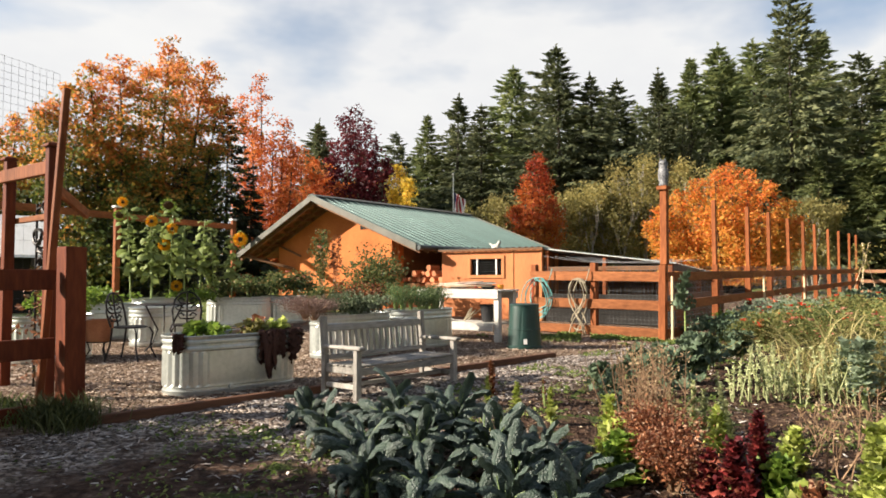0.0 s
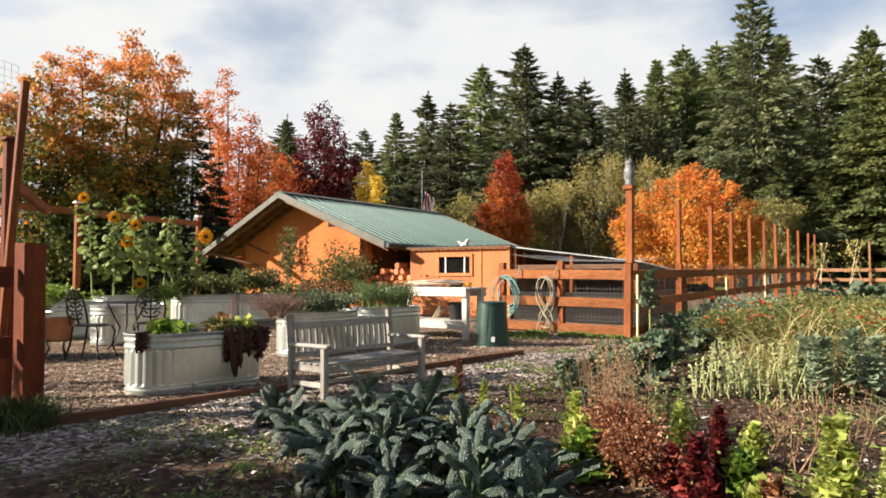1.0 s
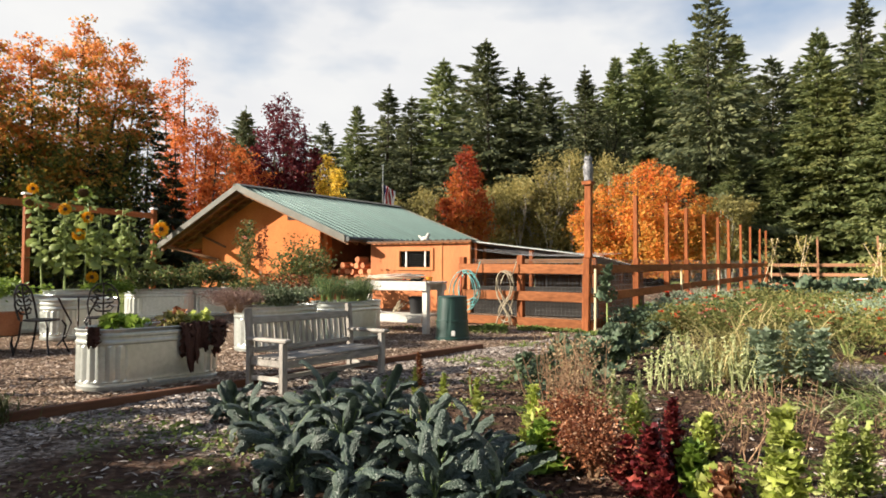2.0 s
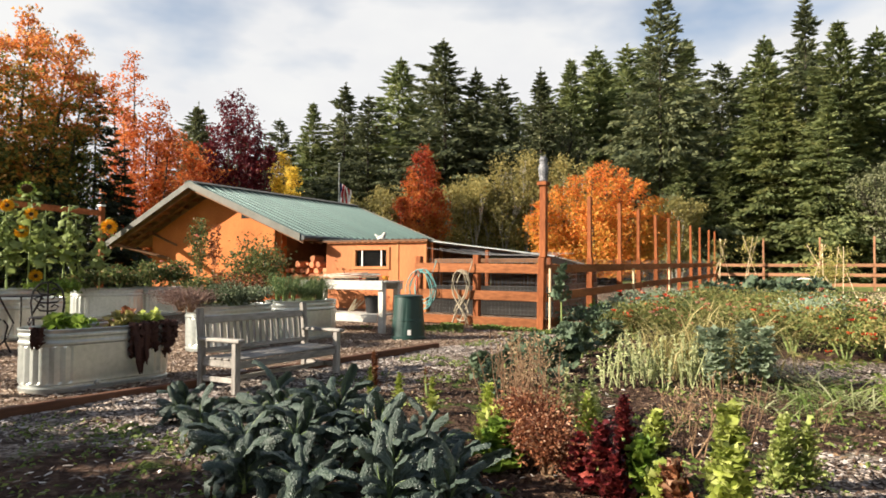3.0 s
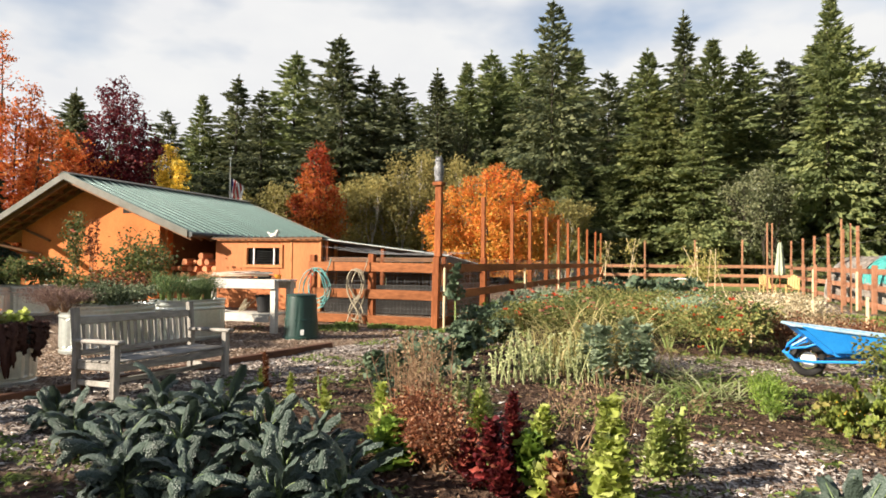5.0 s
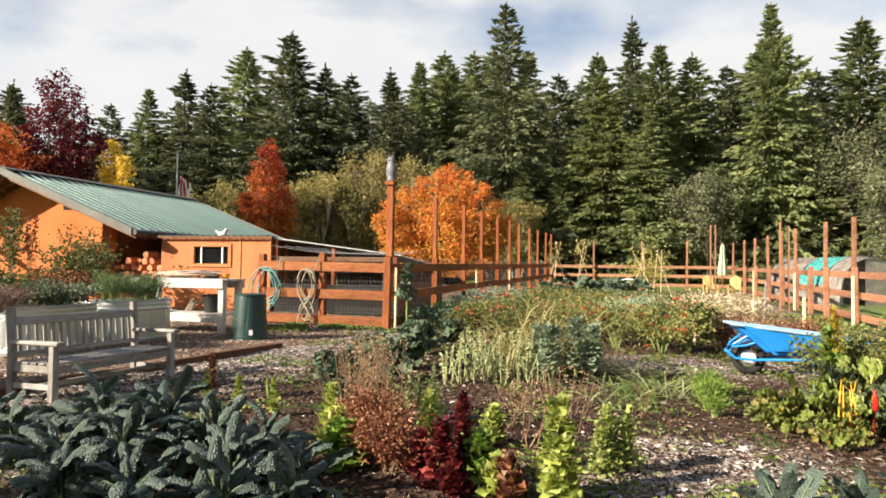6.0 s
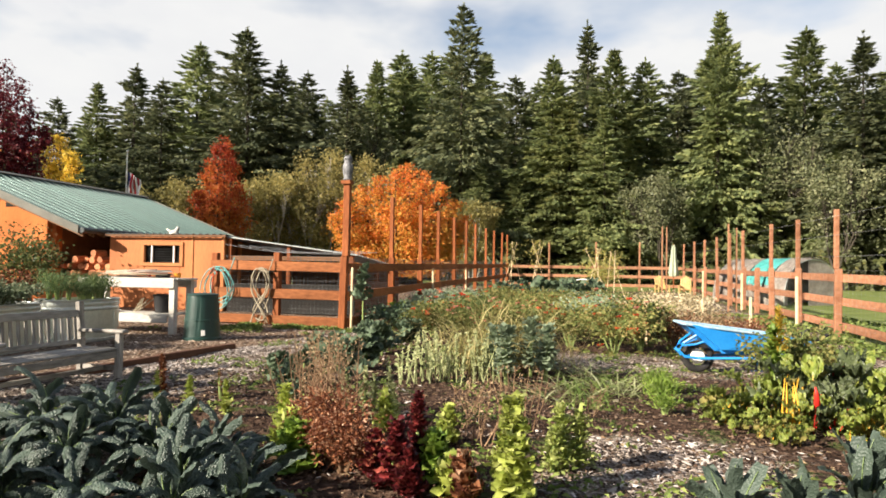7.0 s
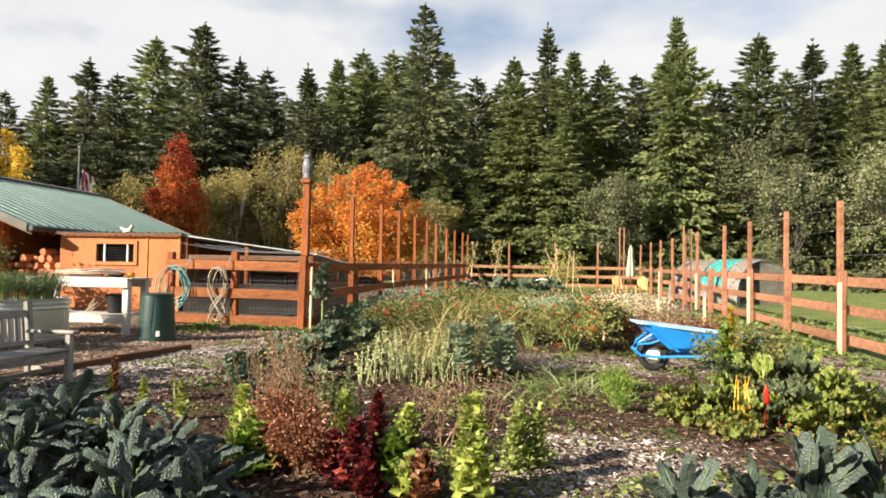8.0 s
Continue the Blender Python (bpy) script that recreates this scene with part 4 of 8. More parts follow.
def end_fence():
    t = thing("end_fence", pose(0, 0, 0), "cedar rail fence closing the far end of the garden", "fence")
    Y = 37.0
    g = gz(0, Y)
    xsp = [-4.3, -2.2, 0.2, 2.35, 4.5]
    for x in xsp[1:-1]:
        post_piece("post", 0.11, 1.3, FIELD_RAIL, t, x, Y, g - 0.05)
        post_piece("tall_post", 0.085, 1.2, FIELD_RAIL, t, x, Y, g + 1.251)
    for a, b in zip(xsp[:-1], xsp[1:]):
        for zc in (1.15, 0.7, 0.25):
            rail_piece(t, (a, Y - 0.08, g + zc), (b, Y - 0.08, g + zc), 0.15, 0.04, FIELD_RAIL)
    t2 = thing("pasture_fence", pose(0, 0, 0), "weathered rail fence far across the field", "fence")
    Y = 52.0
    g = gz(10, Y)
    for k in range(22):
        x = -6 + k * 3.0
        post_piece("post", 0.13, 1.4, FIELD_RAIL, t2, x, Y, g - 0.05)
        if k < 21:
            for zc in (1.25, 0.8, 0.35):
                rail_piece(t2, (x, Y - 0.08, g + zc), (x + 3.0, Y - 0.08, g + zc), 0.14, 0.04, FIELD_RAIL)
    return t


end_fence()


# ---------------------------------------------------------------- trees
FIR = leafy("fir_needles", [(0.0, (0.070, 0.096, 0.046)), (0.5, (0.168, 0.198, 0.080)), (1.0, (0.345, 0.35, 0.135))], 0.7, 0.42, patch=0.35, patch_scale=0.35)
FIR_LIGHT = leafy("sunny_cedar_sprays", [(0.0, (0.115, 0.15, 0.056)), (0.5, (0.26, 0.285, 0.105)), (1.0, (0.46, 0.44, 0.175))], 0.7, 0.45, patch=0.35, patch_scale=0.35)
SPRUCE = leafy("blackish_spruce_needles", [(0.0, (0.026, 0.032, 0.020)), (0.6, (0.058, 0.068, 0.036)), (1.0, (0.13, 0.13, 0.058))], 0.7, 0.3, patch=0.35, patch_scale=0.5)
FIR_DARK = leafy("dark_fir_needles", [(0.0, (0.044, 0.058, 0.035)), (0.5, (0.105, 0.120, 0.062)), (1.0, (0.22, 0.22, 0.10))], 0.7, 0.35, patch=0.35, patch_scale=0.35)


def conifer_mesh(seed, h, spread, droop, density, gap, crown_from=0.04, full=0.92):
    """Trunk and crown of a conifer of height h: whorls of boughs, each a flat drooping frond of narrow sprays with an upturned tip."""
    r = np.random.default_rng(seed)
    trunk = bmesh.new()
    rod(trunk, (0, 0, -0.3), (0, 0, h * 0.55), h * 0.010, h * 0.005, 8)
    rod(trunk, (0, 0, h * 0.55), (0, 0, h * 0.93), h * 0.005, 0.012, 6)
    u = h / 20.0
    P, W, S = [], [], []
    z = h * crown_from
    lean = r.normal(0, 0.008, 2)
    ph = r.uniform(0, 6, 4)
    while z < h * 0.975:
        k = z / h
        reach = spread * 1.45 * h * (1 - k) ** full * (0.80 + 0.20 * min(1, k * 5)) + 0.10 * u
        reach *= 1.0 + 0.16 * math.sin(z * 0.9 / u + ph[0]) + 0.10 * math.sin(z * 2.3 / u + ph[1])
        boughs = int(r.integers(5, 9))
        a0 = r.uniform(0, math.tau)
        for b in range(boughs):
            if r.random() < gap:
                continue
            a = a0 + b * math.tau / boughs + r.normal(0, 0.25)
            L = max(0.22 * u, reach * r.uniform(0.55, 1.18) * (1 + 0.20 * math.sin(a + z * 0.4 / u + ph[2])))
            lift = 0.75 * (k - 0.42) - droop * r.uniform(0.3, 1.1)
            m = int(density * (9.0 + 13.0 * L / u) * (0.62 if k < 0.25 else 1.0))
            s = 0.06 + 0.94 * r.uniform(0, 1, m) ** 0.72
            d = np.array([math.cos(a), math.sin(a)])
            half = L * 0.34 * (1.03 - s) ** 0.8 * np.minimum(1, s * 5) + 0.06 * u
            side = r.uniform(-1, 1, m) * half
            zz = z + L * (lift * s - 0.30 * s * s + 0.24 * s ** 3) - 0.45 * np.abs(side) - np.abs(r.normal(0, 0.16, m)) * u * min(1.0, 1.6 * (1 - k))
            P.append(np.stack([d[0] * s * L - d[1] * side + lean[0] * z, d[1] * s * L + d[0] * side + lean[1] * z, zz], 1))
            out = np.sign(side) * r.uniform(0.3, 1.0, m) * (1.1 - 0.7 * s)
            W.append(np.stack([d[0] - d[1] * out, d[1] + d[0] * out, -0.45 + 1.1 * k ** 3 + r.normal(0, 0.28, m)], 1))
            S.append((0.50 + 0.12 * r.normal(size=m)).clip(0.25, 0.80) * u * (0.55 + 0.6 * (1 - k)))
        z += u * (0.28 + 0.24 * (1 - k)) * r.uniform(0.6, 1.4)
    n = 20
    P.append(np.stack([np.full(n, lean[0] * h), np.full(n, lean[1] * h), h * r.uniform(0.945, 0.99, n)], 1))
    W.append(np.stack([r.normal(0, 0.45, n), r.normal(0, 0.45, n), np.full(n, 0.7)], 1)); S.append(np.full(n, 0.24 * u))
    v, f = sprays(np.concatenate(P), np.concatenate(W), np.concatenate(S), 0.56, 0.95)
    return trunk, v, f


def conifer(name, label, seed, h, spread, droop, density, gap, needles, x, y, group="conifers of the forest edge", crown_from=0.04):
    t = thing(name, pose(x, y, gz(x, y) - 0.1), label, "conifer", group)
    bm, v, f = conifer_mesh(seed, h, spread, droop, density, gap, crown_from)
    part("trunk", bm, BARK, t)
    raw("crown", v, f, needles, t)
    return t


def polar(az, d):
    return d * math.sin(radians(az)), d * math.cos(radians(az))


def forest():
    kinds = []
    spec = [("fir_tree", "tall dark green fir at the forest edge", 1, 0.21, 0.22, 1.25, 0.06, FIR), ("fir_tree", "tall dark green fir at the forest edge", 2, 0.19, 0.30, 1.25, 0.10, FIR),
            ("fir_tree", "slim dark fir with sparse boughs", 3, 0.17, 0.32, 1.15, 0.24, FIR_DARK), ("cedar_tree", "broad sunlit green cedar at the forest edge", 4, 0.23, 0.42, 1.1, 0.05, FIR_LIGHT),
            ("fir_tree", "tall dark green fir at the forest edge", 5, 0.22, 0.20, 1.2, 0.12, FIR_DARK), ("cedar_tree", "broad sunlit green cedar at the forest edge", 6, 0.22, 0.44, 1.1, 0.06, FIR)]
    for i, (name, label, seed, sp, dr, den, gap, nd) in enumerate(spec):
        bm, v, f = conifer_mesh(seed + 40, 20.0, sp, dr, den, gap)
        me_t = bpy.data.meshes.new("trunk"); bm.to_mesh(me_t); bm.free(); me_t.materials.append(BARK)
        me_c = bpy.data.meshes.new("crown"); me_c.from_pydata(v.tolist(), [], f.tolist()); me_c.materials.append(nd)
        kinds.append((name, label, me_t, me_c))

    bm, v, f = conifer_mesh(77, 20.0, 0.21, 0.30, 0.62, 0.05)
    me_t = bpy.data.meshes.new("trunk"); bm.to_mesh(me_t); bm.free(); me_t.materials.append(BARK)
    me_c = bpy.data.meshes.new("crown"); me_c.from_pydata(v.tolist(), [], f.tolist()); me_c.materials.append(FIR)
    kinds.append(("fir_tree", "broad green fir of the back row and the unseen field side", me_t, me_c))

    def plant(kind, x, y, h, turn, fat=1.0):
        name, label, me_t, me_c = kinds[kind]
        t = thing(name, pose(x, y, gz(x, y) - 0.1, 0, 0, turn), label, "conifer", "conifers of the forest edge")
        s = h / 20.0
        for nm, me in (("trunk", me_t), ("crown", me_c)):
            o = new(nm, me); o.parent = t
            o.scale = (s * fat, s * fat, s)

    # the skyline: bearing and angular height of each leading top
    skyline = [(-47.3, 12.5), (-44, 11.0), (-41, 12.0), (-38.5, 13.3), (-36.0, 15.0), (-34.1, 14.2), (-31.6, 17.1), (-27.8, 18.5), (-25.2, 16.3), (-23.2, 15.7), (-20.0, 16.2), (-17.6, 16.8),
               (-15.4, 17.6), (-10.7, 21.2), (-8.7, 17.6), (-6.2, 15.8), (-3.3, 17.2), (-0.5, 19.7), (1.7, 17.5), (4.1, 16.7), (6.4, 15.6), (9.3, 19.6), (12.6, 14.8),
               (15.2, 17.9), (18.9, 17.0), (21.4, 16.4), (23.4, 16.3), (26.5, 17.5), (30, 18)]
    r = np.random.default_rng(5)
    for i, (az, el) in enumerate(skyline):
        d = 56 + 6 * math.sin(i * 2.3)
        x, y = polar(az, d)
        h = (math.tan(radians(el)) * d + 1.25 - gz(x, y)) * 1.01
        k = (4, 2, 4, 0, 2, 4, 1)[i % 7] if az < -22 else (0, 4, 1, 2, 0, 1, 4)[i % 7]
        plant(k, x, y, h, r.uniform(0, 360), r.uniform(1.2, 1.5) if el < 19 else 1.02)
    # a second and third row that close the wall of trees behind and in front
    for i in range(46):
        az = -47 + i * 1.72 + r.uniform(-0.6, 0.6)
        x, y = polar(az, 67 + r.uniform(-3, 4))
        el = float(np.interp(az, [a for a, e in skyline], [e for a, e in skyline])) * (r.uniform(0.84, 0.97) if az > -30 else r.uniform(0.78, 0.92))
        plant(6, x, y, math.tan(radians(el)) * 67, r.uniform(0, 360), r.uniform(1.4, 1.8))
    for i in range(19):
        az = -16 + i * 2.4 + r.uniform(-0.6, 0.6)
        x, y = polar(az, 50 + r.uniform(-2.5, 2.5))
        plant(int(r.choice([3, 5, 0, 3, 5, 1])), x, y, r.uniform(8.0, 14.0), r.uniform(0, 360), r.uniform(1.2, 1.5))
    # unseen firs added round the field, beyond the view, to cut the sky's light
    for i in range(11):
        az = 38 + i * 13.5 + r.uniform(-1, 1)
        x, y = polar(az, 46 + r.uniform(-4, 6))
        plant(6, x, y, r.uniform(16, 20), r.uniform(0, 360), 1.9)
    for i in range(9):
        az = -42 + i * 2.2 + r.uniform(-0.6, 0.6)
        x, y = polar(az, 54 + r.uniform(-2, 2))
        plant(int(r.choice([2, 0, 5, 4])), x, y, r.uniform(7, 9.5), r.uniform(0, 360), r.uniform(1.0, 1.25))


forest()


def broadleaf(name, label, x, y, h, crown_w, clear, count, leaf, leaf_size, seed, bark=BARK, shape=1.0, stems=1, gappy=0.35, group="autumn trees", fill=0.8):
    """Trunk with limbs that fork twice, and a crown of loose leaf clumps hung on the twigs."""
    r = np.random.default_rng(seed)
    t = thing(name, pose(x, y, gz(x, y) - 0.1), label, "tree", group)
    limbs, tips = [], []

    def grow(p, d, length, rad, level):
        q = p + d * length
        mid = p + d * length * 0.5 + Vector(r.normal(0, 0.04 * length, 3))
        limbs.append(([p, mid, q], [rad, rad * 0.82, rad * 0.62], 6 if level < 2 else 3))
        if level >= 3:
            tips.append((q, length)); tips.append((mid, length)); return
        n = 4 if level == 0 else 3
        for k in range(n):
            a = r.uniform(0, math.tau)
            out = Vector((math.cos(a), math.sin(a), 0))
            e = (d * r.uniform(0.55, 1.0) + out * r.uniform(0.35, 0.8) * shape + Vector((0, 0, 0.25))).normalized()
            grow(p + d * length * r.uniform(0.55, 1.0), e, length * r.uniform(0.55, 0.8), rad * 0.55, level + 1)
        grow(q, (d + Vector(r.normal(0, 0.12, 3))).normalized(), length * 0.7, rad * 0.6, level + 1)

    for s in range(stems):
        a = s * math.tau / max(stems, 1) + r.uniform(0, 1)
        d = Vector((0.22 * math.cos(a) * (stems > 1), 0.22 * math.sin(a) * (stems > 1), 1)).normalized()
        grow(Vector((0.25 * math.cos(a) * (stems > 1), 0.25 * math.sin(a) * (stems > 1), 0)), d, h * (clear + 0.12), h * 0.017 / math.sqrt(stems), 0)
    pts = np.array([list(q) for q, _ in tips])
    # fit the reach of the limbs to the crown
    top, wide = pts[:, 2].max(), np.percentile(np.abs(pts[:, :2]), 97)
    # clumps inside an egg-shaped crown join the twigs' ends
    m = 90
    u = unit(r.normal(size=(m, 3))) * (r.random((m, 1)) ** 0.35)
    egg = np.stack([u[:, 0] * crown_w * 0.46, u[:, 1] * crown_w * 0.46, h * (0.5 + clear * 0.5) + u[:, 2] * h * (0.47 - clear * 0.45)], 1)
    egg[:, :2] *= (1.08 - 0.65 * np.clip((egg[:, 2:] / h - 0.45) / 0.55, 0, 1) ** 1.5)
    sx, sz = crown_w / 2 / max(wide, 0.1), 0.97 * h / top
    pts = np.concatenate([pts * np.array([sx, sx, sz]), np.repeat(egg, max(1, int(len(pts) * fill / m)), 0)])
    pick = r.integers(0, len(pts), count)
    keep = r.random(len(pts)) > gappy
    pick = pick[keep[pick]]
    c = pts[pick] + r.normal(0, 1, (len(pick), 3)) * np.array([0.034, 0.034, 0.030]) * h
    c[:, 2] = np.minimum(c[:, 2], h * (1.0 - 0.03 * r.random(len(c))))
    low = c[:, 2] < h * clear * 0.55
    c = c[~low]
    w = r.normal(size=c.shape) * np.array([1, 1, 0.6]) + np.array([0, 0, -0.35])
    v, f = sprays(c, w, leaf_size * r.uniform(0.6, 1.3, len(c)), 0.8, 1.6)
    raw("crown", v, f, leaf, t)
    bm = bmesh.new()
    for way, radii, sides in limbs:
        tube(bm, [Vector((p.x * sx * 0.9, p.y * sx * 0.9, p.z * sz * 0.93)) for p in way], radii, sides)
    part("trunk", bm, bark, t)
    return t


ORANGE = leafy("orange_maple_leaves", [(0.0, (0.38, 0.25, 0.042)), (0.3, (0.68, 0.34, 0.06)), (0.65, (0.74, 0.25, 0.052)), (1.0, (0.66, 0.125, 0.05))], 0.55, 0.45, patch=0.3, patch_scale=0.6, turning=0.2, turn_height=7.5)
MAPLE_MIX = leafy("turning_maple_leaves", [(0.0, (0.048, 0.068, 0.020)), (0.28, (0.105, 0.125, 0.030)), (0.44, (0.20, 0.185, 0.040)), (0.54, (0.44, 0.26, 0.05)), (0.70, (0.60, 0.235, 0.05)), (0.86, (0.60, 0.17, 0.05)), (1.0, (0.66, 0.34, 0.15))], 0.55, 0.45, patch=0.5, patch_scale=0.6, turning=0.40, turn_height=10.0)
RED_ORANGE = leafy("red_orange_leaves", [(0.0, (0.26, 0.055, 0.018)), (0.5, (0.54, 0.14, 0.035)), (1.0, (0.66, 0.29, 0.08))], 0.55, 0.45, patch=0.45, patch_scale=0.5)
RED_TOP = leafy("orange_leaves_red_above", [(0.0, (0.46, 0.23, 0.04)), (0.38, (0.54, 0.16, 0.036)), (0.68, (0.42, 0.070, 0.027)), (1.0, (0.22, 0.026, 0.022))], 0.55, 0.45, patch=0.6, patch_scale=0.5, turning=0.22, turn_height=8)
CRIMSON = leafy("dark_crimson_leaves", [(0.0, (0.042, 0.008, 0.012)), (0.6, (0.105, 0.013, 0.020)), (0.9, (0.19, 0.026, 0.024)), (1.0, (0.45, 0.12, 0.02))], 0.55, 0.3, patch=0.4, patch_scale=0.4)
YELLOW = leafy("yellow_leaves", [(0.0, (0.36, 0.27, 0.03)), (0.5, (0.64, 0.44, 0.05)), (1.0, (0.76, 0.54, 0.10))], 0.55, 0.4, patch=0.4)
OLIVE = leafy("olive_alder_leaves", [(0.0, (0.13, 0.128, 0.046)), (0.5, (0.31, 0.265, 0.095)), (1.0, (0.54, 0.43, 0.165))], 0.6, 0.5, patch=0.4, patch_scale=0.3)
MADRONE = leafy("grey_green_madrone_leaves", [(0.0, (0.065, 0.080, 0.040)), (0.5, (0.165, 0.18, 0.085)), (1.0, (0.35, 0.34, 0.18))], 0.55, 0.3, patch=0.4, patch_scale=0.5, spec=0.4)
SCRUB = leafy("dark_scrub_leaves", [(0.0, (0.05, 0.06, 0.024)), (0.6, (0.11, 0.12, 0.042)), (1.0, (0.22, 0.20, 0.07))], 0.6, 0.3, patch=0.4)


def by(az, el, d):
    x, y = polar(az, d)
    return x, y, math.tan(radians(el)) * d + 1.25 - gz(x, y)


def leader_maple(label, d, tops, count, seed, leaf=None, side=1.95, size=0.175, name="maple_tree", low=0.08):
    """A maple of several upright leaders from one stool; loose clumps thin out towards each leader's tip."""
    r = np.random.default_rng(seed)
    az0 = sum(a for a, e in tops) / len(tops)
    x0, y0 = polar(az0, d)
    g = gz(x0, y0) - 0.1
    t = thing(name, pose(x0, y0, g), label, "tree", "autumn trees")
    wood = bmesh.new()
    C, R = [], []
    for az, el in tops:
        dd = d + r.uniform(-1.8, 1.8)
        x, y, h = by(az, el, dd)
        tip = Vector((x - x0, y - y0, h))
        foot = Vector((tip.x * 0.12, tip.y * 0.12, 0))
        way = [foot, foot.lerp(tip, 0.18) + Vector((tip.x * 0.18, tip.y * 0.18, 0)), foot.lerp(tip, 0.5) + Vector((tip.x * 0.22, tip.y * 0.22, 0)), tip.lerp(foot, 0.2) + Vector((tip.x * 0.06, tip.y * 0.06, 0)), tip]
        tube(wood, way[:4] + [tip.lerp(way[3], 0.25)], [0.12, 0.09, 0.06, 0.03, 0.008], 6)
        for k in range(54):
            q = low + (0.99 - low) * ((k + r.random()) / 54) ** 1.15
            j = min(3, int(q * 4)); p = way[j].lerp(way[j + 1], q * 4 - j)
            a = r.uniform(0, math.tau)
            ln = (side * (1 - q) ** 0.62 + 0.12) * r.uniform(0.4, 1.15)
            e = p + Vector((math.cos(a) * ln, math.sin(a) * ln, ln * r.uniform(0.0, 0.9)))
            if e.z > h - 0.1:
                e.z = h - 0.1
            tube(wood, [p, p.lerp(e, 0.6) + Vector((0, 0, -0.05)), e], [0.018, 0.011, 0.004], 3)
            for w in (0.35, 0.6, 0.8, 1.0):
                C.append(p.lerp(e, w)); R.append(0.12 + 0.28 * (1 - q) ** 0.8 * min(1.0, side / 1.5))
    C, R = np.array([list(c) for c in C]), np.array(R)
    weight = R ** 1.6 * r.choice([0.35, 1.0, 1.5], len(R))
    pick = r.choice(len(C), count, p=weight / weight.sum())
    P = C[pick] + r.normal(size=(count, 3)) * R[pick][:, None] * np.array([1, 1, 0.62])
    keep = P[:, 2] > 0.5
    P = P[keep]
    W = r.normal(size=P.shape) * np.array([1, 1, 0.6]) + np.array([0, 0, -0.3])
    v, f = sprays(P, W, size * (0.72 + 1.1 * R[pick][keep]) * r.uniform(0.6, 1.35, len(P)), 0.85, 1.6)
    raw("crown", v, f, leaf or MAPLE_MIX, t)
    part("trunk", wood, BARK, t)


def autumn_trees():
    def tree(name, label, az, el, d, w, clear, count, leaf, size, seed, **kw):
        x, y, h = by(az, el, d)
        broadleaf(name, label, x, y, h, w, clear, count, leaf, size, seed, **kw)

    # bearing and angular height of the tops of the great maple's leaders
    leader_maple("large maple turning orange over dark green", 30.0, ((-66.6, 12.6), (-65.4, 14.0), (-64.3, 15.6), (-62.2, 16.3), (-60.6, 15.8), (-58.7, 18.1), (-57.4, 16.9), (-56.0, 16.6), (-54.8, 14.2), (-61.5, 10.0), (-58.0, 10.5), (-64.5, 9.5)), 88000, 11, size=0.135, side=2.2)
    leader_maple("large maple turning orange over dark green", 33.0, ((-74.5, 11.5), (-72.0, 10.6), (-70.2, 10.4), (-68.6, 11.6), (-67.2, 12.0)), 30000, 12, size=0.14)
    leader_maple("slender maple with loose red-orange leaves", 36.0, ((-53.4, 14.4), (-52.6, 12.0), (-51.9, 16.2), (-50.9, 11.8), (-50.0, 12.8), (-49.2, 11.0)), 19000, 13, RED_ORANGE, 1.25, 0.14)
    leader_maple("orange-red maple behind the barn", 38.0, ((-50.0, 9.6), (-48.8, 10.6), (-47.6, 9.8), (-46.6, 8.6), (-45.6, 7.8)), 22000, 15, RED_ORANGE, 1.5, 0.14)
    leader_maple("dark crimson-leaved plum behind the barn", 40.0, ((-46.3, 11.2), (-45.2, 13.2), (-44.4, 14.0), (-43.5, 13.0), (-42.6, 11.4), (-41.9, 9.8)), 30000, 16, CRIMSON, 1.5, 0.15, "plum_tree")
    leader_maple("slim yellow-leaved birch behind the barn", 35.5, ((-41.4, 7.6), (-40.8, 9.4), (-40.1, 8.3)), 11000, 17, YELLOW, 0.85, 0.13, "birch_tree")
    leader_maple("narrow tree turning from red to orange", 41.0, ((-31.2, 6.0), (-30.6, 8.0), (-30.0, 9.7), (-29.4, 10.3), (-28.8, 8.6), (-28.2, 6.6)), 24000, 18, RED_TOP, 1.05, 0.13, low=0.05)
    leader_maple("round bright orange maple behind the fence", 37.0, ((-21.0, 4.6), (-20.0, 5.8), (-18.7, 7.0), (-17.3, 7.8), (-16.0, 8.4), (-14.7, 8.9), (-13.5, 8.2), (-12.2, 7.2), (-11.0, 5.8), (-10.1, 4.6)), 46000, 19, ORANGE, 1.4, 0.12)
    for az, el, d, w, s in ((-27.4, 7.2, 44, 2.9, 21), (-25.2, 8.2, 45, 3.2, 22), (-23.0, 7.6, 45, 3.0, 23), (-21.0, 10.0, 46, 3.9, 24), (-18.2, 9.4, 46, 4.1, 25), (-33.2, 7.0, 45, 3.2, 26), (-9.6, 6.0, 45, 2.7, 27), (-12.0, 5.4, 47, 3.0, 28)):
        tree("alder_tree", "slender olive-green alder with pale stems", az, el, d, w, 0.10, 15000, OLIVE, 0.15, s, bark=PALE_BARK, stems=4, gappy=0.4, group="alders at the forest edge", shape=0.5, fill=1.2)
    # evergreen broadleaved trees among the conifers
    for az, el, d, w, s in ((-19.6, 13.0, 53, 5.0, 71), (5.0, 8.2, 47, 4.0, 73), (13.2, 12.6, 52, 5.0, 75), (17.6, 9.0, 47, 4.4, 76), (23.4, 10.2, 47, 5.0, 78)):
        tree("madrone_tree", "rounded grey-green evergreen tree at the forest edge", az, el, d, w, 0.10, 20000, MADRONE, 0.15, s, stems=3, gappy=0.55, group="broadleaved trees at the forest edge", shape=0.8, fill=1.0)
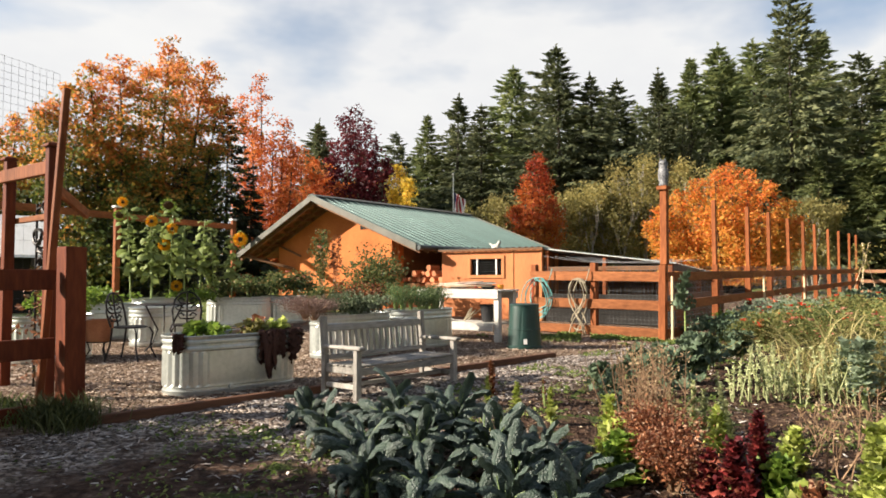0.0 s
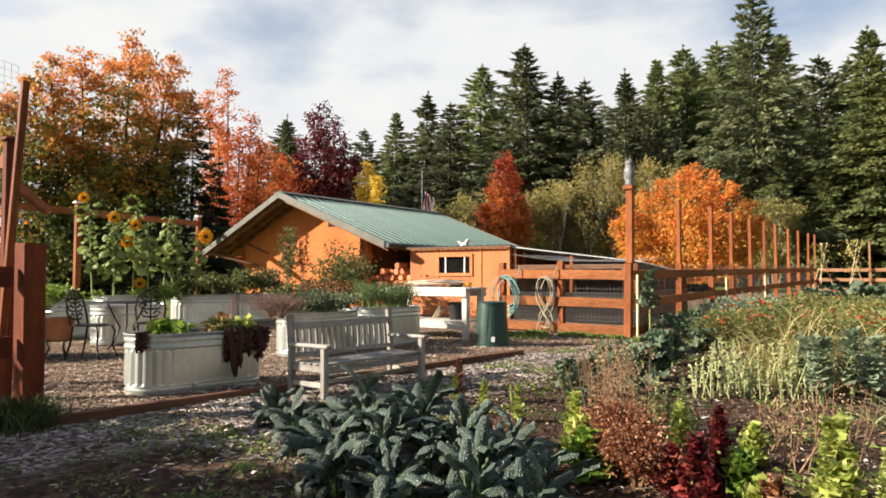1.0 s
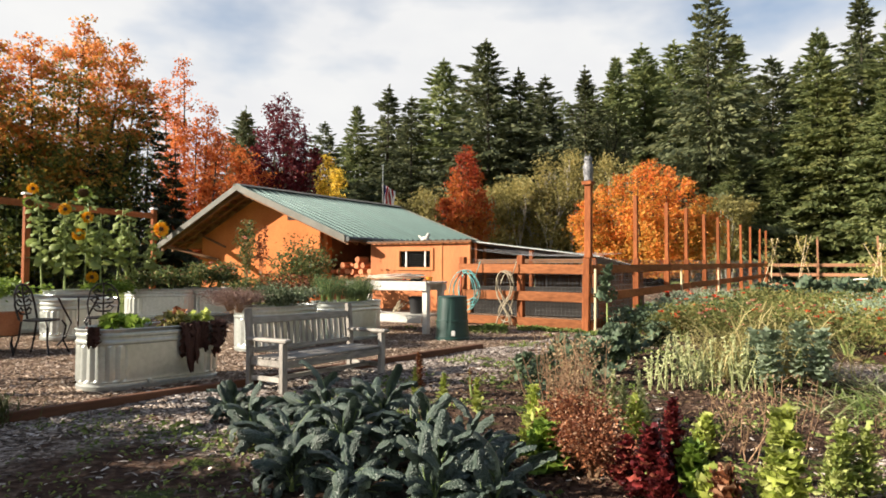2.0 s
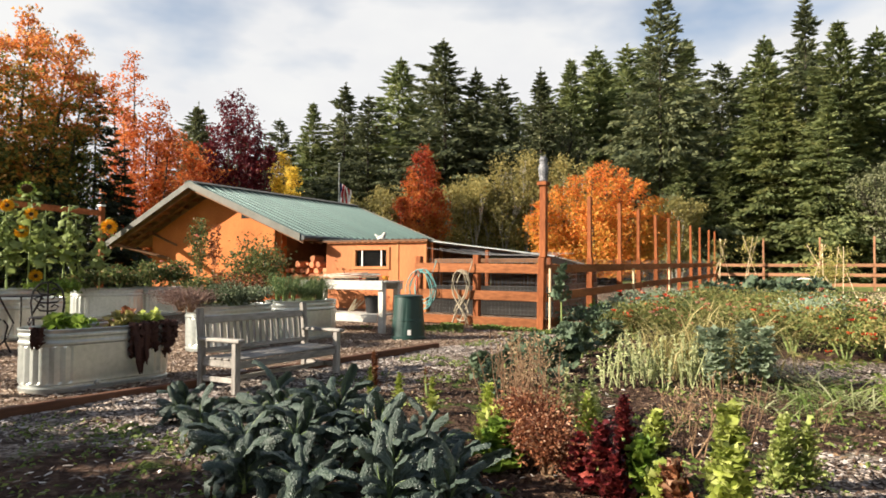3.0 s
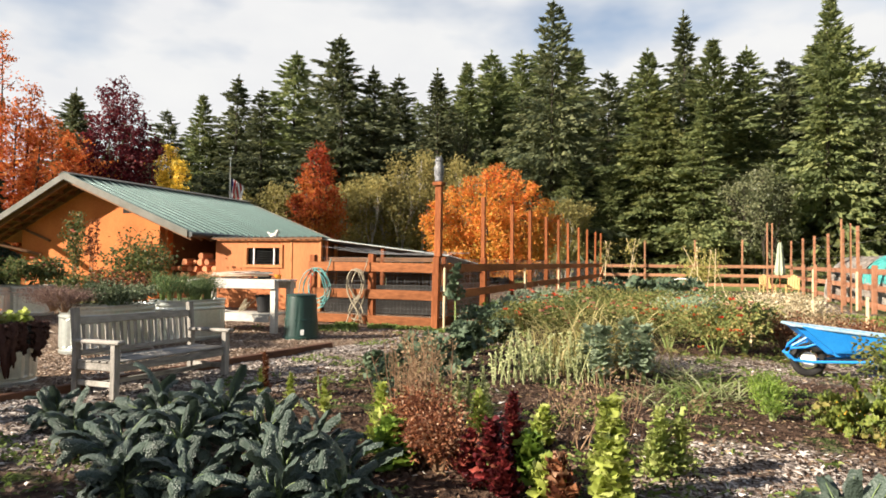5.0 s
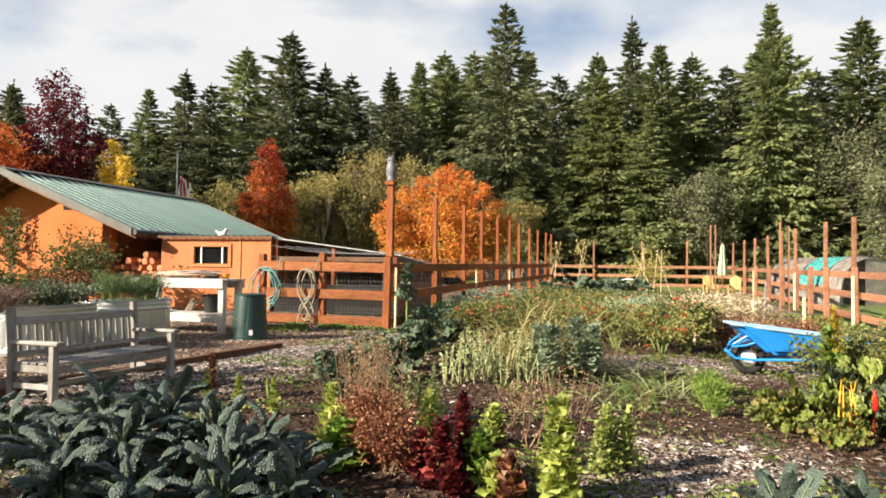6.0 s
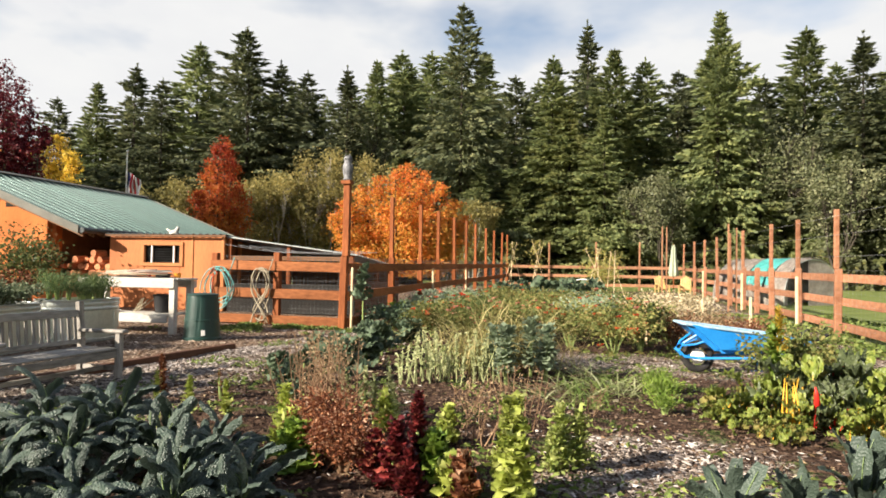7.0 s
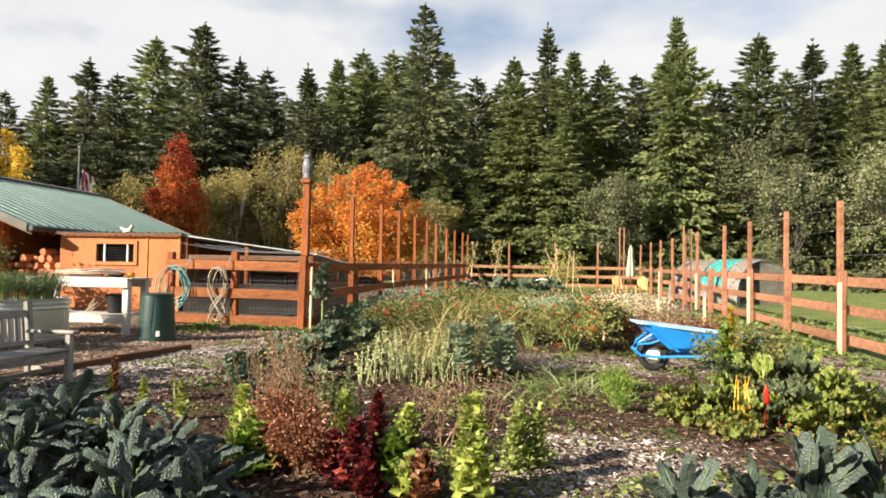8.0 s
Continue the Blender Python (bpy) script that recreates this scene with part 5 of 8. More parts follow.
    for az, el, d, wide, s in ((-54.4, 13.9, 31, 0.27, 61), (-57.2, 9.2, 28.5, 0.30, 62), (-52.6, 8.4, 31, 0.28, 64)):
        x, y = polar(az, d)
        conifer("spruce_tree", "dark spruce among the autumn maples", s, by(az, el, d)[2], wide, 0.34, 1.5, 0.34, SPRUCE, x, y, "dark conifers among the maples")
    x, y = polar(-47.5, 44)
    conifer("fir_tree", "dark fir standing behind the maples", 63, by(-47.5, 13.0, 44)[2], 0.19, 0.3, 1.7, 0.12, FIR_DARK, x, y, "dark conifers among the maples")
    # dark undergrowth that closes the foot of the woods
    r = np.random.default_rng(3)
    P = []
    for _ in range(16000):
        az = r.uniform(-82, 34)
        d = r.uniform(47, 50) if az > -40 else r.uniform(36, 42)
        x, y = polar(az, d)
        P.append((x, y, gz(x, y) + abs(r.normal(0, 1.25)) * (0.7 + 0.5 * math.sin(az * 0.8))))
    P = np.array(P)
    v, f = leaves(P, r.normal(size=P.shape), r.uniform(0.25, 0.6, len(P)), 0.7, 0.2, 0.1)
    tagged(raw("undergrowth", v, f, SCRUB), "dark scrub and brambles at the foot of the woods", "undergrowth", kind="stuff")


autumn_trees()


# ---------------------------------------------------------------- stock tanks used as planters
def stadium(r, half, n, flute=0.0):
    """Outline of an oval tank, half its straight length along y; flute pushes the rounded ends in and out."""
    pts = []
    for end in (1, -1):
        for k in range(n + 1):
            a = k * math.pi / n + (0 if end > 0 else math.pi)
            rr = r + flute * math.sin(k * math.pi * 0.5) * (0 < k < n)
            pts.append((rr * math.cos(a), rr * math.sin(a) + end * half))
    return pts


def stock_tank(x, y, length, width, h, turn, label, fill=True):
    g = gz(x, y)
    t = thing("stock_tank", pose(x, y, g - 0.01, 0, 0, turn), label, "stock tank", "galvanised planters in the yard")
    r, half, n = width / 2, (length - width) / 2, 44
    levels = [(0.0, -0.018, 0), (0.015, 0.0, 0), (0.055, 0.004, 0), (0.065, -0.008, 0), (0.085, -0.010, 0), (0.095, 0.002, 0), (0.12, 0.0, 0.006), (0.44, 0.0, 0.006),
              (0.46, 0.0, 0), (0.475, 0.012, 0), (0.495, 0.012, 0), (0.51, 0.0, 0), (0.53, 0.0, 0), (0.545, 0.012, 0), (0.565, 0.012, 0), (0.58, 0.0, 0), (h - 0.02, 0.002, 0)]
    s = h / 0.62
    bm = bmesh.new()
    rings = []
    for z, dr, fl in levels:
        zz = z * s if z < 0.585 else h - 0.02
        rings.append([bm.verts.new((px, py, zz)) for px, py in stadium(r + dr, half, n, fl)])
    for dr, zz in ((0.016, h - 0.018), (0.022, h - 0.006), (0.016, h), (0.002, h), (-0.004, h - 0.012), (-0.006, h - 0.10)):
        rings.append([bm.verts.new((px, py, zz)) for px, py in stadium(r + dr, half, n)])
    m = len(rings[0])
    for a, b in zip(rings, rings[1:]):
        for k in range(m):
            bm.faces.new((a[k], a[(k + 1) % m], b[(k + 1) % m], b[k]))
    bm.faces.new(rings[0][::-1])
    part("shell", bm, GALV, t, smooth=False)
    bm = bmesh.new()
    vs = [bm.verts.new((px, py, h - 0.06 + 0.008 * math.sin(i * 1.7))) for i, (px, py) in enumerate(stadium(r - 0.008, half, n))]
    c = bm.verts.new((0, 0, h - 0.035))
    for k in range(len(vs)):
        bm.faces.new((vs[k], vs[(k + 1) % len(vs)], c))
    part("soil", bm, SOIL, t, "dark potting soil")
    return t


front_tank = stock_tank(-6.365, 4.635, 1.42, 0.64, 0.60, -8.8, "large oval galvanised stock tank planted with wilting greens")
bm = bmesh.new()
rod(bm, (0.318, -0.16, 0.075), (0.345, -0.16, 0.075), 0.03, 0.028, 14)
rod(bm, (0.345, -0.16, 0.075), (0.36, -0.16, 0.075), 0.014, 0.014, 6)
part("drain_plug", bm, GALV, front_tank, "threaded steel drain plug")
stock_tank(-10.75, 6.55, 1.25, 0.62, 0.62, 6, "oval galvanised stock tank in the yard")
stock_tank(-12.68, 9.42, 1.32, 0.64, 0.62, -32, "oval galvanised stock tank planted with roses")
stock_tank(-12.55, 10.55, 1.0, 0.6, 0.62, -20, "oval galvanised stock tank planted with roses")
stock_tank(-7.30, 7.38, 1.36, 0.72, 0.62, 3, "oval galvanised stock tank with lavender and a green herb mound")
stock_tank(-7.22, 8.85, 1.25, 0.70, 0.62, -4, "oval galvanised stock tank full of rosemary")
stock_tank(-10.15, 4.45, 1.1, 0.6, 0.62, 4, "oval galvanised stock tank beside the gate")
stock_tank(-12.3, 6.3, 1.3, 0.66, 0.62, 0, "oval galvanised stock tank behind the iron chairs")
stock_tank(-12.9, 7.75, 1.2, 0.7, 0.66, 12, "oval galvanised stock tank planted with sunflowers")


# ---------------------------------------------------------------- garden bench
def bench():
    x, y = -5.23, 4.87
    g = gz(x, y)
    t = thing("garden_bench", pose(x, y, g, 0, 0, -2.5), "weathered silver-grey teak garden bench with a slatted back", "bench")
    L, D, H = 1.53, 0.52, 0.79
    lean = 0.10

    def b(name, lo, hi, mat, bevel=0.006, m=None, label=""):
        return part(name, boxm(lo, hi, bevel, m), mat, t, label)

    for yy in (0.0, L - 0.065):
        # rear post, bent back above the seat
        bm = bmesh.new()
        box(bm, (0, yy, 0), (0.055, yy + 0.065, 0.42), 0.005)
        box(bm, (0, yy, 0), (0.055, yy + 0.065, H - 0.42), 0.005, Matrix.Translation((0, 0, 0.419)) @ Matrix.Rotation(-lean, 4, "Y"))
        part("rear_post", bm, TEAK_UP, t)
        b("front_leg", (D - 0.06, yy, 0), (D, yy + 0.065, 0.479), TEAK_UP)
        b("armrest", (0.0, yy - 0.012, 0.480), (D + 0.05, yy + 0.077, 0.515), TEAK, 0.01, Matrix.Translation((0, 0, 0.0)))
        b("side_rail", (0.056, yy + 0.015, 0.245), (D - 0.061, yy + 0.05, 0.31), TEAK)
        b("low_stretcher", (0.056, yy + 0.018, 0.10), (D - 0.061, yy + 0.048, 0.15), TEAK)
    b("front_rail", (D - 0.05, 0.066, 0.235), (D - 0.02, L - 0.066, 0.305), TEAK)
    b("rear_rail", (0.012, 0.066, 0.245), (0.045, L - 0.066, 0.305), TEAK)
    b("middle_stretcher", (0.28, 0.05, 0.105), (0.33, L - 0.05, 0.145), TEAK)
    for k in range(5):
        x0 = 0.065 + k * 0.09
        b("seat_slat", (x0, 0.01, 0.311), (x0 + 0.075, L - 0.01, 0.331), TEAK)
    back = Matrix.Translation((0.0, 0, 0.419)) @ Matrix.Rotation(-lean, 4, "Y")
    b("top_rail", (0.010, 0.066, 0.215), (0.045, L - 0.066, 0.285), TEAK, 0.006, back)
    b("back_rail", (0.012, 0.066, -0.06), (0.043, L - 0.066, -0.015), TEAK, 0.006, back)
    n = 16
    for k in range(n):
        yy = 0.066 + (k + 0.5) * (L - 0.132) / n
        b("back_slat", (0.020, yy - 0.018, -0.0145), (0.036, yy + 0.018, 0.2145), TEAK_UP, 0.003, back)
    return t


bench()


# ---------------------------------------------------------------- potting table and what lies on it
def potting_table():
    x0, x1, y0, y1 = -8.14, -6.42, 10.0, 10.60
    g = gz(-7.2, 10.3)
    H = 0.885
    t = thing("potting_table", pose(x0, y0, g), "sturdy pale weathered wooden potting table with a low shelf", "table")
    W, D = x1 - x0, y1 - y0
    for xx in (0.02, W - 0.115):
        for yy in (0.012, D - 0.115):
            part("leg", boxm((xx, yy, -0.03), (xx + 0.10, yy + 0.10, H - 0.035), 0.006), PALE_BOARD, t)
    part("front_apron", boxm((-0.03, -0.035, H - 0.155), (W + 0.0, 0.010, H), 0.006), PALE_BOARD, t)
    part("rear_apron", boxm((0, D - 0.01, H - 0.155), (W, D + 0.03, H - 0.04), 0.006), PALE_BOARD, t)
    for k in range(5):
        part("top_board", boxm((-0.03, 0.013 + k * (D - 0.0) / 5, H - 0.033), (W + 0.03, 0.009 + (k + 1) * D / 5, H), 0.004), PALE_BOARD, t)
    part("shelf_front", boxm((-0.12, -0.03, 0.18), (W - 0.12, 0.010, 0.315), 0.006), PALE_BOARD, t)
    for k in range(4):
        part("shelf_board", boxm((0.0, 0.013 + k * D / 4, 0.285), (W - 0.118, 0.008 + (k + 1) * D / 4, 0.315), 0.004), PALE_BOARD, t)
    return Vector((x0, y0, g + H)), Vector((x0, y0, g + 0.315))


ttop, tshelf = potting_table()


def flower_pot(name, label, at, r, h, mat, category="pot", tip=None):
    bm = bmesh.new()
    lathe(bm, [(r * 0.78, 0), (r * 0.80, 0.005), (r * 0.96, h * 0.86), (r * 1.03, h * 0.865), (r * 1.04, h), (r * 0.95, h), (r * 0.9, h * 0.82), (r * 0.4, h * 0.8)], 24)
    o = part(name, bm, mat, smooth=False)
    o.matrix_world = Matrix.Translation(at) @ (tip or Matrix())
    return tagged(o, label, category)


flower_pot("black_pot", "black plastic nursery pot on the table's shelf", tshelf + Vector((1.30, 0.35, 0.001)), 0.17, 0.30, BLACK_PLASTIC)
flower_pot("orange_bucket", "small orange bucket on the potting table", ttop + Vector((1.50, 0.40, 0.001)), 0.06, 0.08, surface("orange_plastic", (0.55, 0.20, 0.02), (0.68, 0.28, 0.03), 4, 0.5))
flower_pot("dark_bowl", "dark shallow bowl on the potting table", ttop + Vector((1.30, 0.3, 0.001)), 0.13, 0.07, BLACK_PLASTIC, "bowl")
flower_pot("red_cup", "small red plastic cup on the potting table", ttop + Vector((1.08, 0.25, 0.001)), 0.035, 0.09, surface("red_plastic", (0.45, 0.03, 0.03), (0.60, 0.05, 0.04), 4, 0.5), "cup")
flower_pot("brown_pot", "brown clay pot on the ground under the table", Vector((-8.02, 10.15, gz(-8, 10.1))), 0.10, 0.14, TERRACOTTA)
PIPE_PINK = surface("faded_pink_stick", (0.34, 0.22, 0.17), (0.52, 0.38, 0.30), 6, 0.7, bump=0.1)
for k in range(20):
    bm = bmesh.new()
    a = rng.uniform(-0.30, 0.30)
    ln = rng.uniform(0.7, 1.15)
    p = ttop + Vector((rng.uniform(0.18, 0.55), rng.uniform(0.06, 0.5), 0.012 + 0.020 * (k // 4)))
    q = p + Vector((ln * math.cos(a), ln * math.sin(a) * 0.45, rng.uniform(0.0, 0.05) * (k > 3)))
    tube(bm, [p, p.lerp(q, 0.5) + Vector((0, 0, 0.006)), q], rng.uniform(0.007, 0.012), 6)
    tagged(part("garden_stick", bm, (PIPE_PINK, HOSE_TAN, PALE_BOARD, TEAK, PIPE_PINK)[k % 5], smooth=True), "thin pale garden stick lying on the potting table", "stick", "sticks on the potting table")
for k in range(7):
    bm = bmesh.new()
    p = tshelf + Vector((0.85 + rng.uniform(-0.1, 0.1), 0.3 + rng.uniform(-0.15, 0.1), 0.01))
    tube(bm, [p, p + Vector((rng.uniform(0.05, 0.3), rng.uniform(-0.05, 0.1), rng.uniform(0.1, 0.26)))], 0.008, 5)
    tagged(part("stick", bm, HOSE_TAN), "dry garden stick leaning on the shelf", "stick", "sticks on the shelf")
bm = bmesh.new()
lathe(bm, [(0.14, 0), (0.16, 0.01), (0.17, 0.035), (0.15, 0.03), (0.05, 0.025)], 20)
o = part("white_tray", bm, WHITE_PAINT); o.location = tshelf + Vector((0.35, 0.2, 0.001)); o.scale = (1.5, 0.8, 1)
tagged(o, "white plastic tray on the table's shelf", "tray")
# a hand tool with a red handle stands behind the table
bm = bmesh.new()
tube(bm, [(-6.18, 10.6, gz(-6.2, 10.6)), (-6.14, 10.62, 0.75), (-6.12, 10.62, 1.15)], 0.014, 6)
tube(bm, [(-6.20, 10.62, 1.14), (-6.12, 10.62, 1.24), (-6.04, 10.62, 1.14), (-6.12, 10.62, 1.10)], 0.013, 6, closed=True)
tagged(part("spade", bm, surface("red_handle", (0.32, 0.05, 0.02), (0.5, 0.10, 0.04), 5, 0.5)), "garden spade with a red handle leaning behind the table", "spade")


# ---------------------------------------------------------------- composter
def composter():
    x, y = -5.74, 9.68
    t = thing("compost_bin", pose(x, y, gz(x, y) - 0.005, 0, 0, 18), "dark green tapered plastic compost bin", "compost bin")
    bm = bmesh.new()
    n = 48
    prof = [(0.275, 0.0), (0.285, 0.01), (0.285, 0.05), (0.272, 0.06), (0.252, 0.30), (0.258, 0.305), (0.256, 0.325), (0.249, 0.33), (0.222, 0.66), (0.215, 0.675)]
    rings = []
    for r, z in prof:
        rings.append([bm.verts.new(((r - 0.006 * (k % 6 == 0) * (0.06 < z < 0.64)) * math.cos(k * math.tau / n), (r - 0.006 * (k % 6 == 0) * (0.06 < z < 0.64)) * math.sin(k * math.tau / n), z)) for k in range(n)])
    for a, b in zip(rings, rings[1:]):
        for k in range(n):
            bm.faces.new((a[k], a[(k + 1) % n], b[(k + 1) % n], b[k]))
    bm.faces.new(rings[0][::-1]); bm.faces.new(rings[-1])
    part("body", bm, GREEN_PLASTIC, t)
    bm = bmesh.new()
    lathe(bm, [(0.225, 0.672), (0.232, 0.676), (0.232, 0.695), (0.222, 0.702), (0.15, 0.712), (0.02, 0.716)], 40)
    part("lid", bm, GREEN_PLASTIC, t, smooth=False)
    part("sticker", boxm((0.0, -0.2755, 0.09), (0.055, -0.270, 0.17), 0.001, Matrix.Rotation(radians(10), 4, "Z")), WHITE_PAINT, t, "white paper sticker")
    return t


composter()


# ---------------------------------------------------------------- iron bistro chairs and table
def iron_chair(x, y, turn):
    t = thing("iron_chair", pose(x, y, gz(x, y), 0, 0, turn), "ornate black cast-iron bistro chair", "chair", "iron bistro chairs")
    for sx in (-1, 1):
        bm = bmesh.new()
        tube(bm, [(0.17 * sx, -0.17, 0.44), (0.20 * sx, -0.21, 0.36), (0.17 * sx, -0.19, 0.18), (0.22 * sx, -0.25, 0.0)], 0.013, 6)
        part("front_leg", bm, IRON, t)
        bm = bmesh.new()
        tube(bm, [(0.16 * sx, 0.17, 0.44), (0.16 * sx, 0.20, 0.22), (0.18 * sx, 0.26, 0.0)], 0.013, 6)
        part("rear_leg", bm, IRON, t)
    bm = bmesh.new()
    lathe(bm, [(0.19, 0.435), (0.215, 0.44), (0.215, 0.455), (0.19, 0.462), (0.05, 0.458)], 24)
    part("seat", bm, IRON, t)
    bm = bmesh.new()
    tube(bm, [(-0.18, 0.18, 0.45), (-0.20, 0.23, 0.64), (-0.17, 0.26, 0.80), (-0.09, 0.28, 0.89), (0, 0.285, 0.915), (0.09, 0.28, 0.89), (0.17, 0.26, 0.80), (0.20, 0.23, 0.64), (0.18, 0.18, 0.45)], 0.014, 6)
    part("back_frame", bm, IRON, t)
    bm = bmesh.new()
    tube(bm, [(0, 0.19, 0.45), (0, 0.25, 0.7), (0, 0.28, 0.9)], 0.012, 6)
    part("back_spine", bm, IRON, t)
    for sx in (-1, 1):
        for z0, w in ((0.52, 0.13), (0.63, 0.16), (0.74, 0.13)):
            yy = 0.21 + (z0 - 0.45) * 0.16
            bm = bmesh.new()
            tube(bm, [(0, yy, z0), (w * 0.7 * sx, yy, z0 + 0.01), (w * sx, yy + 0.01, z0 + 0.06), (w * 0.6 * sx, yy + 0.01, z0 + 0.09), (w * 0.3 * sx, yy + 0.01, z0 + 0.05)], 0.013, 5)
            part("scroll", bm, IRON, t, "scrolled leaf of cast iron")
    return t


iron_chair(-9.28, 5.12, 118)
iron_chair(-9.0, 5.80, 57)
bt = thing("iron_table", pose(-9.95, 6.02, gz(-9.9, 6.0)), "round black iron bistro table", "table")
bm = bmesh.new(); lathe(bm, [(0.34, 0.685), (0.37, 0.69), (0.37, 0.705), (0.34, 0.712), (0.05, 0.71)], 32); part("tabletop", bm, IRON, bt)
for k in range(3):
    a = k * math.tau / 3 + 0.5
    bm = bmesh.new()
    c, s = math.cos(a), math.sin(a)
    tube(bm, [(0.30 * c, 0.30 * s, 0.69), (0.20 * c, 0.20 * s, 0.5), (0.10 * c, 0.10 * s, 0.32), (0.18 * c, 0.18 * s, 0.12), (0.30 * c, 0.30 * s, 0.0)], 0.013, 6)
    part("leg", bm, IRON, bt)
flower_pot("terracotta_pot", "large terracotta pot standing beside the iron chair", Vector((-9.75, 4.92, gz(-9.7, 4.9) + 0.24)), 0.20, 0.30, TERRACOTTA)
bm = bmesh.new()
for k in range(3):
    a = k * math.tau / 3
    tube(bm, [(0.15 * math.cos(a), 0.15 * math.sin(a), 0.24), (0.11 * math.cos(a), 0.11 * math.sin(a), 0.12), (0.18 * math.cos(a), 0.18 * math.sin(a), 0.0)], 0.012, 5)
tube(bm, [(0.15 * math.cos(k * math.tau / 12), 0.15 * math.sin(k * math.tau / 12), 0.235) for k in range(12)], 0.01, 5, closed=True)
o = part("pot_stand", bm, IRON); o.location = (-9.75, 4.92, gz(-9.7, 4.9))
tagged(o, "black iron stand under the terracotta pot", "pot stand")


# ---------------------------------------------------------------- gate side: posts, rails, arbour
def gate_side():
    t = thing("gate_fence", pose(0, 0, 0), "reddish cedar rail fence, coloured darker as shade, ending at a heavy gate post", "fence")
    gx, gy = -6.15, 2.868
    g = gz(gx, gy)
    post_piece("gate_post", 0.175, 1.50, CEDAR_IN_SHADE, t, gx, gy, g - 0.05)
    for zc in (1.17, 0.60, 0.06):
        rail_piece(t, (gx - 0.04, gy - 0.12, g + zc), (gx - 0.06, gy - 2.5, g + zc), 0.17, 0.042, CEDAR_IN_SHADE)
    post_piece("post", 0.13, 1.4, CEDAR_IN_SHADE, t, gx - 0.13, gy - 2.4, g - 0.05)
    leaning = post_piece("tall_post", 0.06, 2.96, CEDAR, t, -6.62, 2.81, g - 0.05)
    leaning.rotation_euler = (radians(-3.0), radians(1.4), 0.0)
    wire_panel("wire_mesh", (-6.54, 2.90, 0), (-6.30, 0.3, 0), g + 2.40, g + 3.02, g + 2.45, g + 3.25, 0.06, 0.0014, WIRE, t)
    return t


gate_side()


def arbour():
    t = thing("garden_arbour", pose(-7.7, 3.15, gz(-7.7, 3.1)), "reddish cedar entrance arbour with capped posts", "arbour")
    inv = t.matrix_world.inverted()
    g = gz(-7.7, 3.1)

    def keep(o):
        o.matrix_parent_inverse = inv
        return o

    # posts and caps take the cedar with shade in its colour
    for x, y in ((-7.12, 3.10), (-8.32, 3.18)):
        keep(post_piece("post", 0.10, 2.48, CEDAR_IN_SHADE, t, x, y, g - 0.05))
        bm = bmesh.new()
        box(bm, (-0.068, -0.068, 0), (0.068, 0.068, 0.022), 0.005)
        lathe(bm, [(0.085, 0.0225), (0.07, 0.035), (0.015, 0.05)], 4)
        o = keep(part("post_cap", bm, CEDAR_IN_SHADE, t)); o.location = (x, y, g + 2.431)
    keep(part("beam", boxm((-8.32, 3.09, g + 2.18), (-7.18, 3.15, g + 2.31), 0.006, ), CEDAR, t))
    keep(rail_piece(t, (-7.16, 3.19, g + 2.02), (-7.75, 3.75, g + 1.86), 0.10, 0.05, name="side_beam"))
    keep(rail_piece(t, (-8.35, 3.26, g + 1.78), (-7.2, 3.20, g + 1.78), 0.06, 0.04, name="cross_bar"))
    return t


arbour()


def iron_trellis():
    t = thing("iron_trellis", pose(-7.72, 3.32, gz(-7.7, 3.3)), "black wrought-iron trellis with twisted vine scrolls and red leaves", "trellis")
    for x in (-0.22, 0.22):
        bm = bmesh.new(); tube(bm, [(x, 0, -0.05), (x, 0, 1.0), (x, 0, 1.95)], 0.012, 6); part("upright", bm, IRON, t)
    bm = bmesh.new()
    for k in range(11):
        z = 1.34 + 0.055 * k + rng.normal(0, 0.02)
        cx, r = rng.normal(0, 0.09), rng.uniform(0.05, 0.12)
        tube(bm, [(cx + r * math.cos(a), rng.normal(0, 0.01), z + r * 0.75 * math.sin(a)) for a in np.linspace(0, math.tau, 12)[:-1]], 0.017, 5, closed=True)
    part("scroll", bm, IRON, t)
    P = np.stack([rng.normal(0, 0.16, 420), rng.normal(0, 0.08, 420), rng.uniform(0.1, 1.3, 420)], 1)
    v, f = leaves(P, rng.normal(size=P.shape), rng.uniform(0.04, 0.09, 420), 0.6)
    raw("vine", v, f, leafy("rusty_vine_leaves", [(0.0, (0.05, 0.05, 0.02)), (0.5, (0.25, 0.09, 0.04)), (1.0, (0.42, 0.22, 0.14))], 0.6, 0.3), t, "sparse rusty red climbing leaves")
    return t


iron_trellis()


def back_fence():
    t = thing("yard_back_fence", pose(0, 0, 0), "tall cedar deer-fence posts with a top rail behind the yard", "fence")
    pts = [polar(-72, 16.0), polar(-62.2, 19.0), polar(-53.9, 23.0)]
    for x, y in pts:
        post_piece("post", 0.13, 2.75, CEDAR, t, x, y, gz(x, y) - 0.05)
        post_piece("post_cap", 0.17, 0.05, WHITE_PAINT, t, x, y, gz(x, y) + 2.702, label="pale metal post cap")
    for (ax, ay), (bx, by_) in zip(pts[:-1], pts[1:]):
        rail_piece(t, (ax, ay, gz(ax, ay) + 2.5), (bx, by_, gz(bx, by_) + 2.5), 0.16, 0.04)
        wire_panel("wire_mesh", (ax, ay, 0), (bx, by_, 0), gz(ax, ay), gz(ax, ay) + 2.4, gz(bx, by_), gz(bx, by_) + 2.4, 0.3, 0.0016, DARK_WIRE, t)
    return t


back_fence()


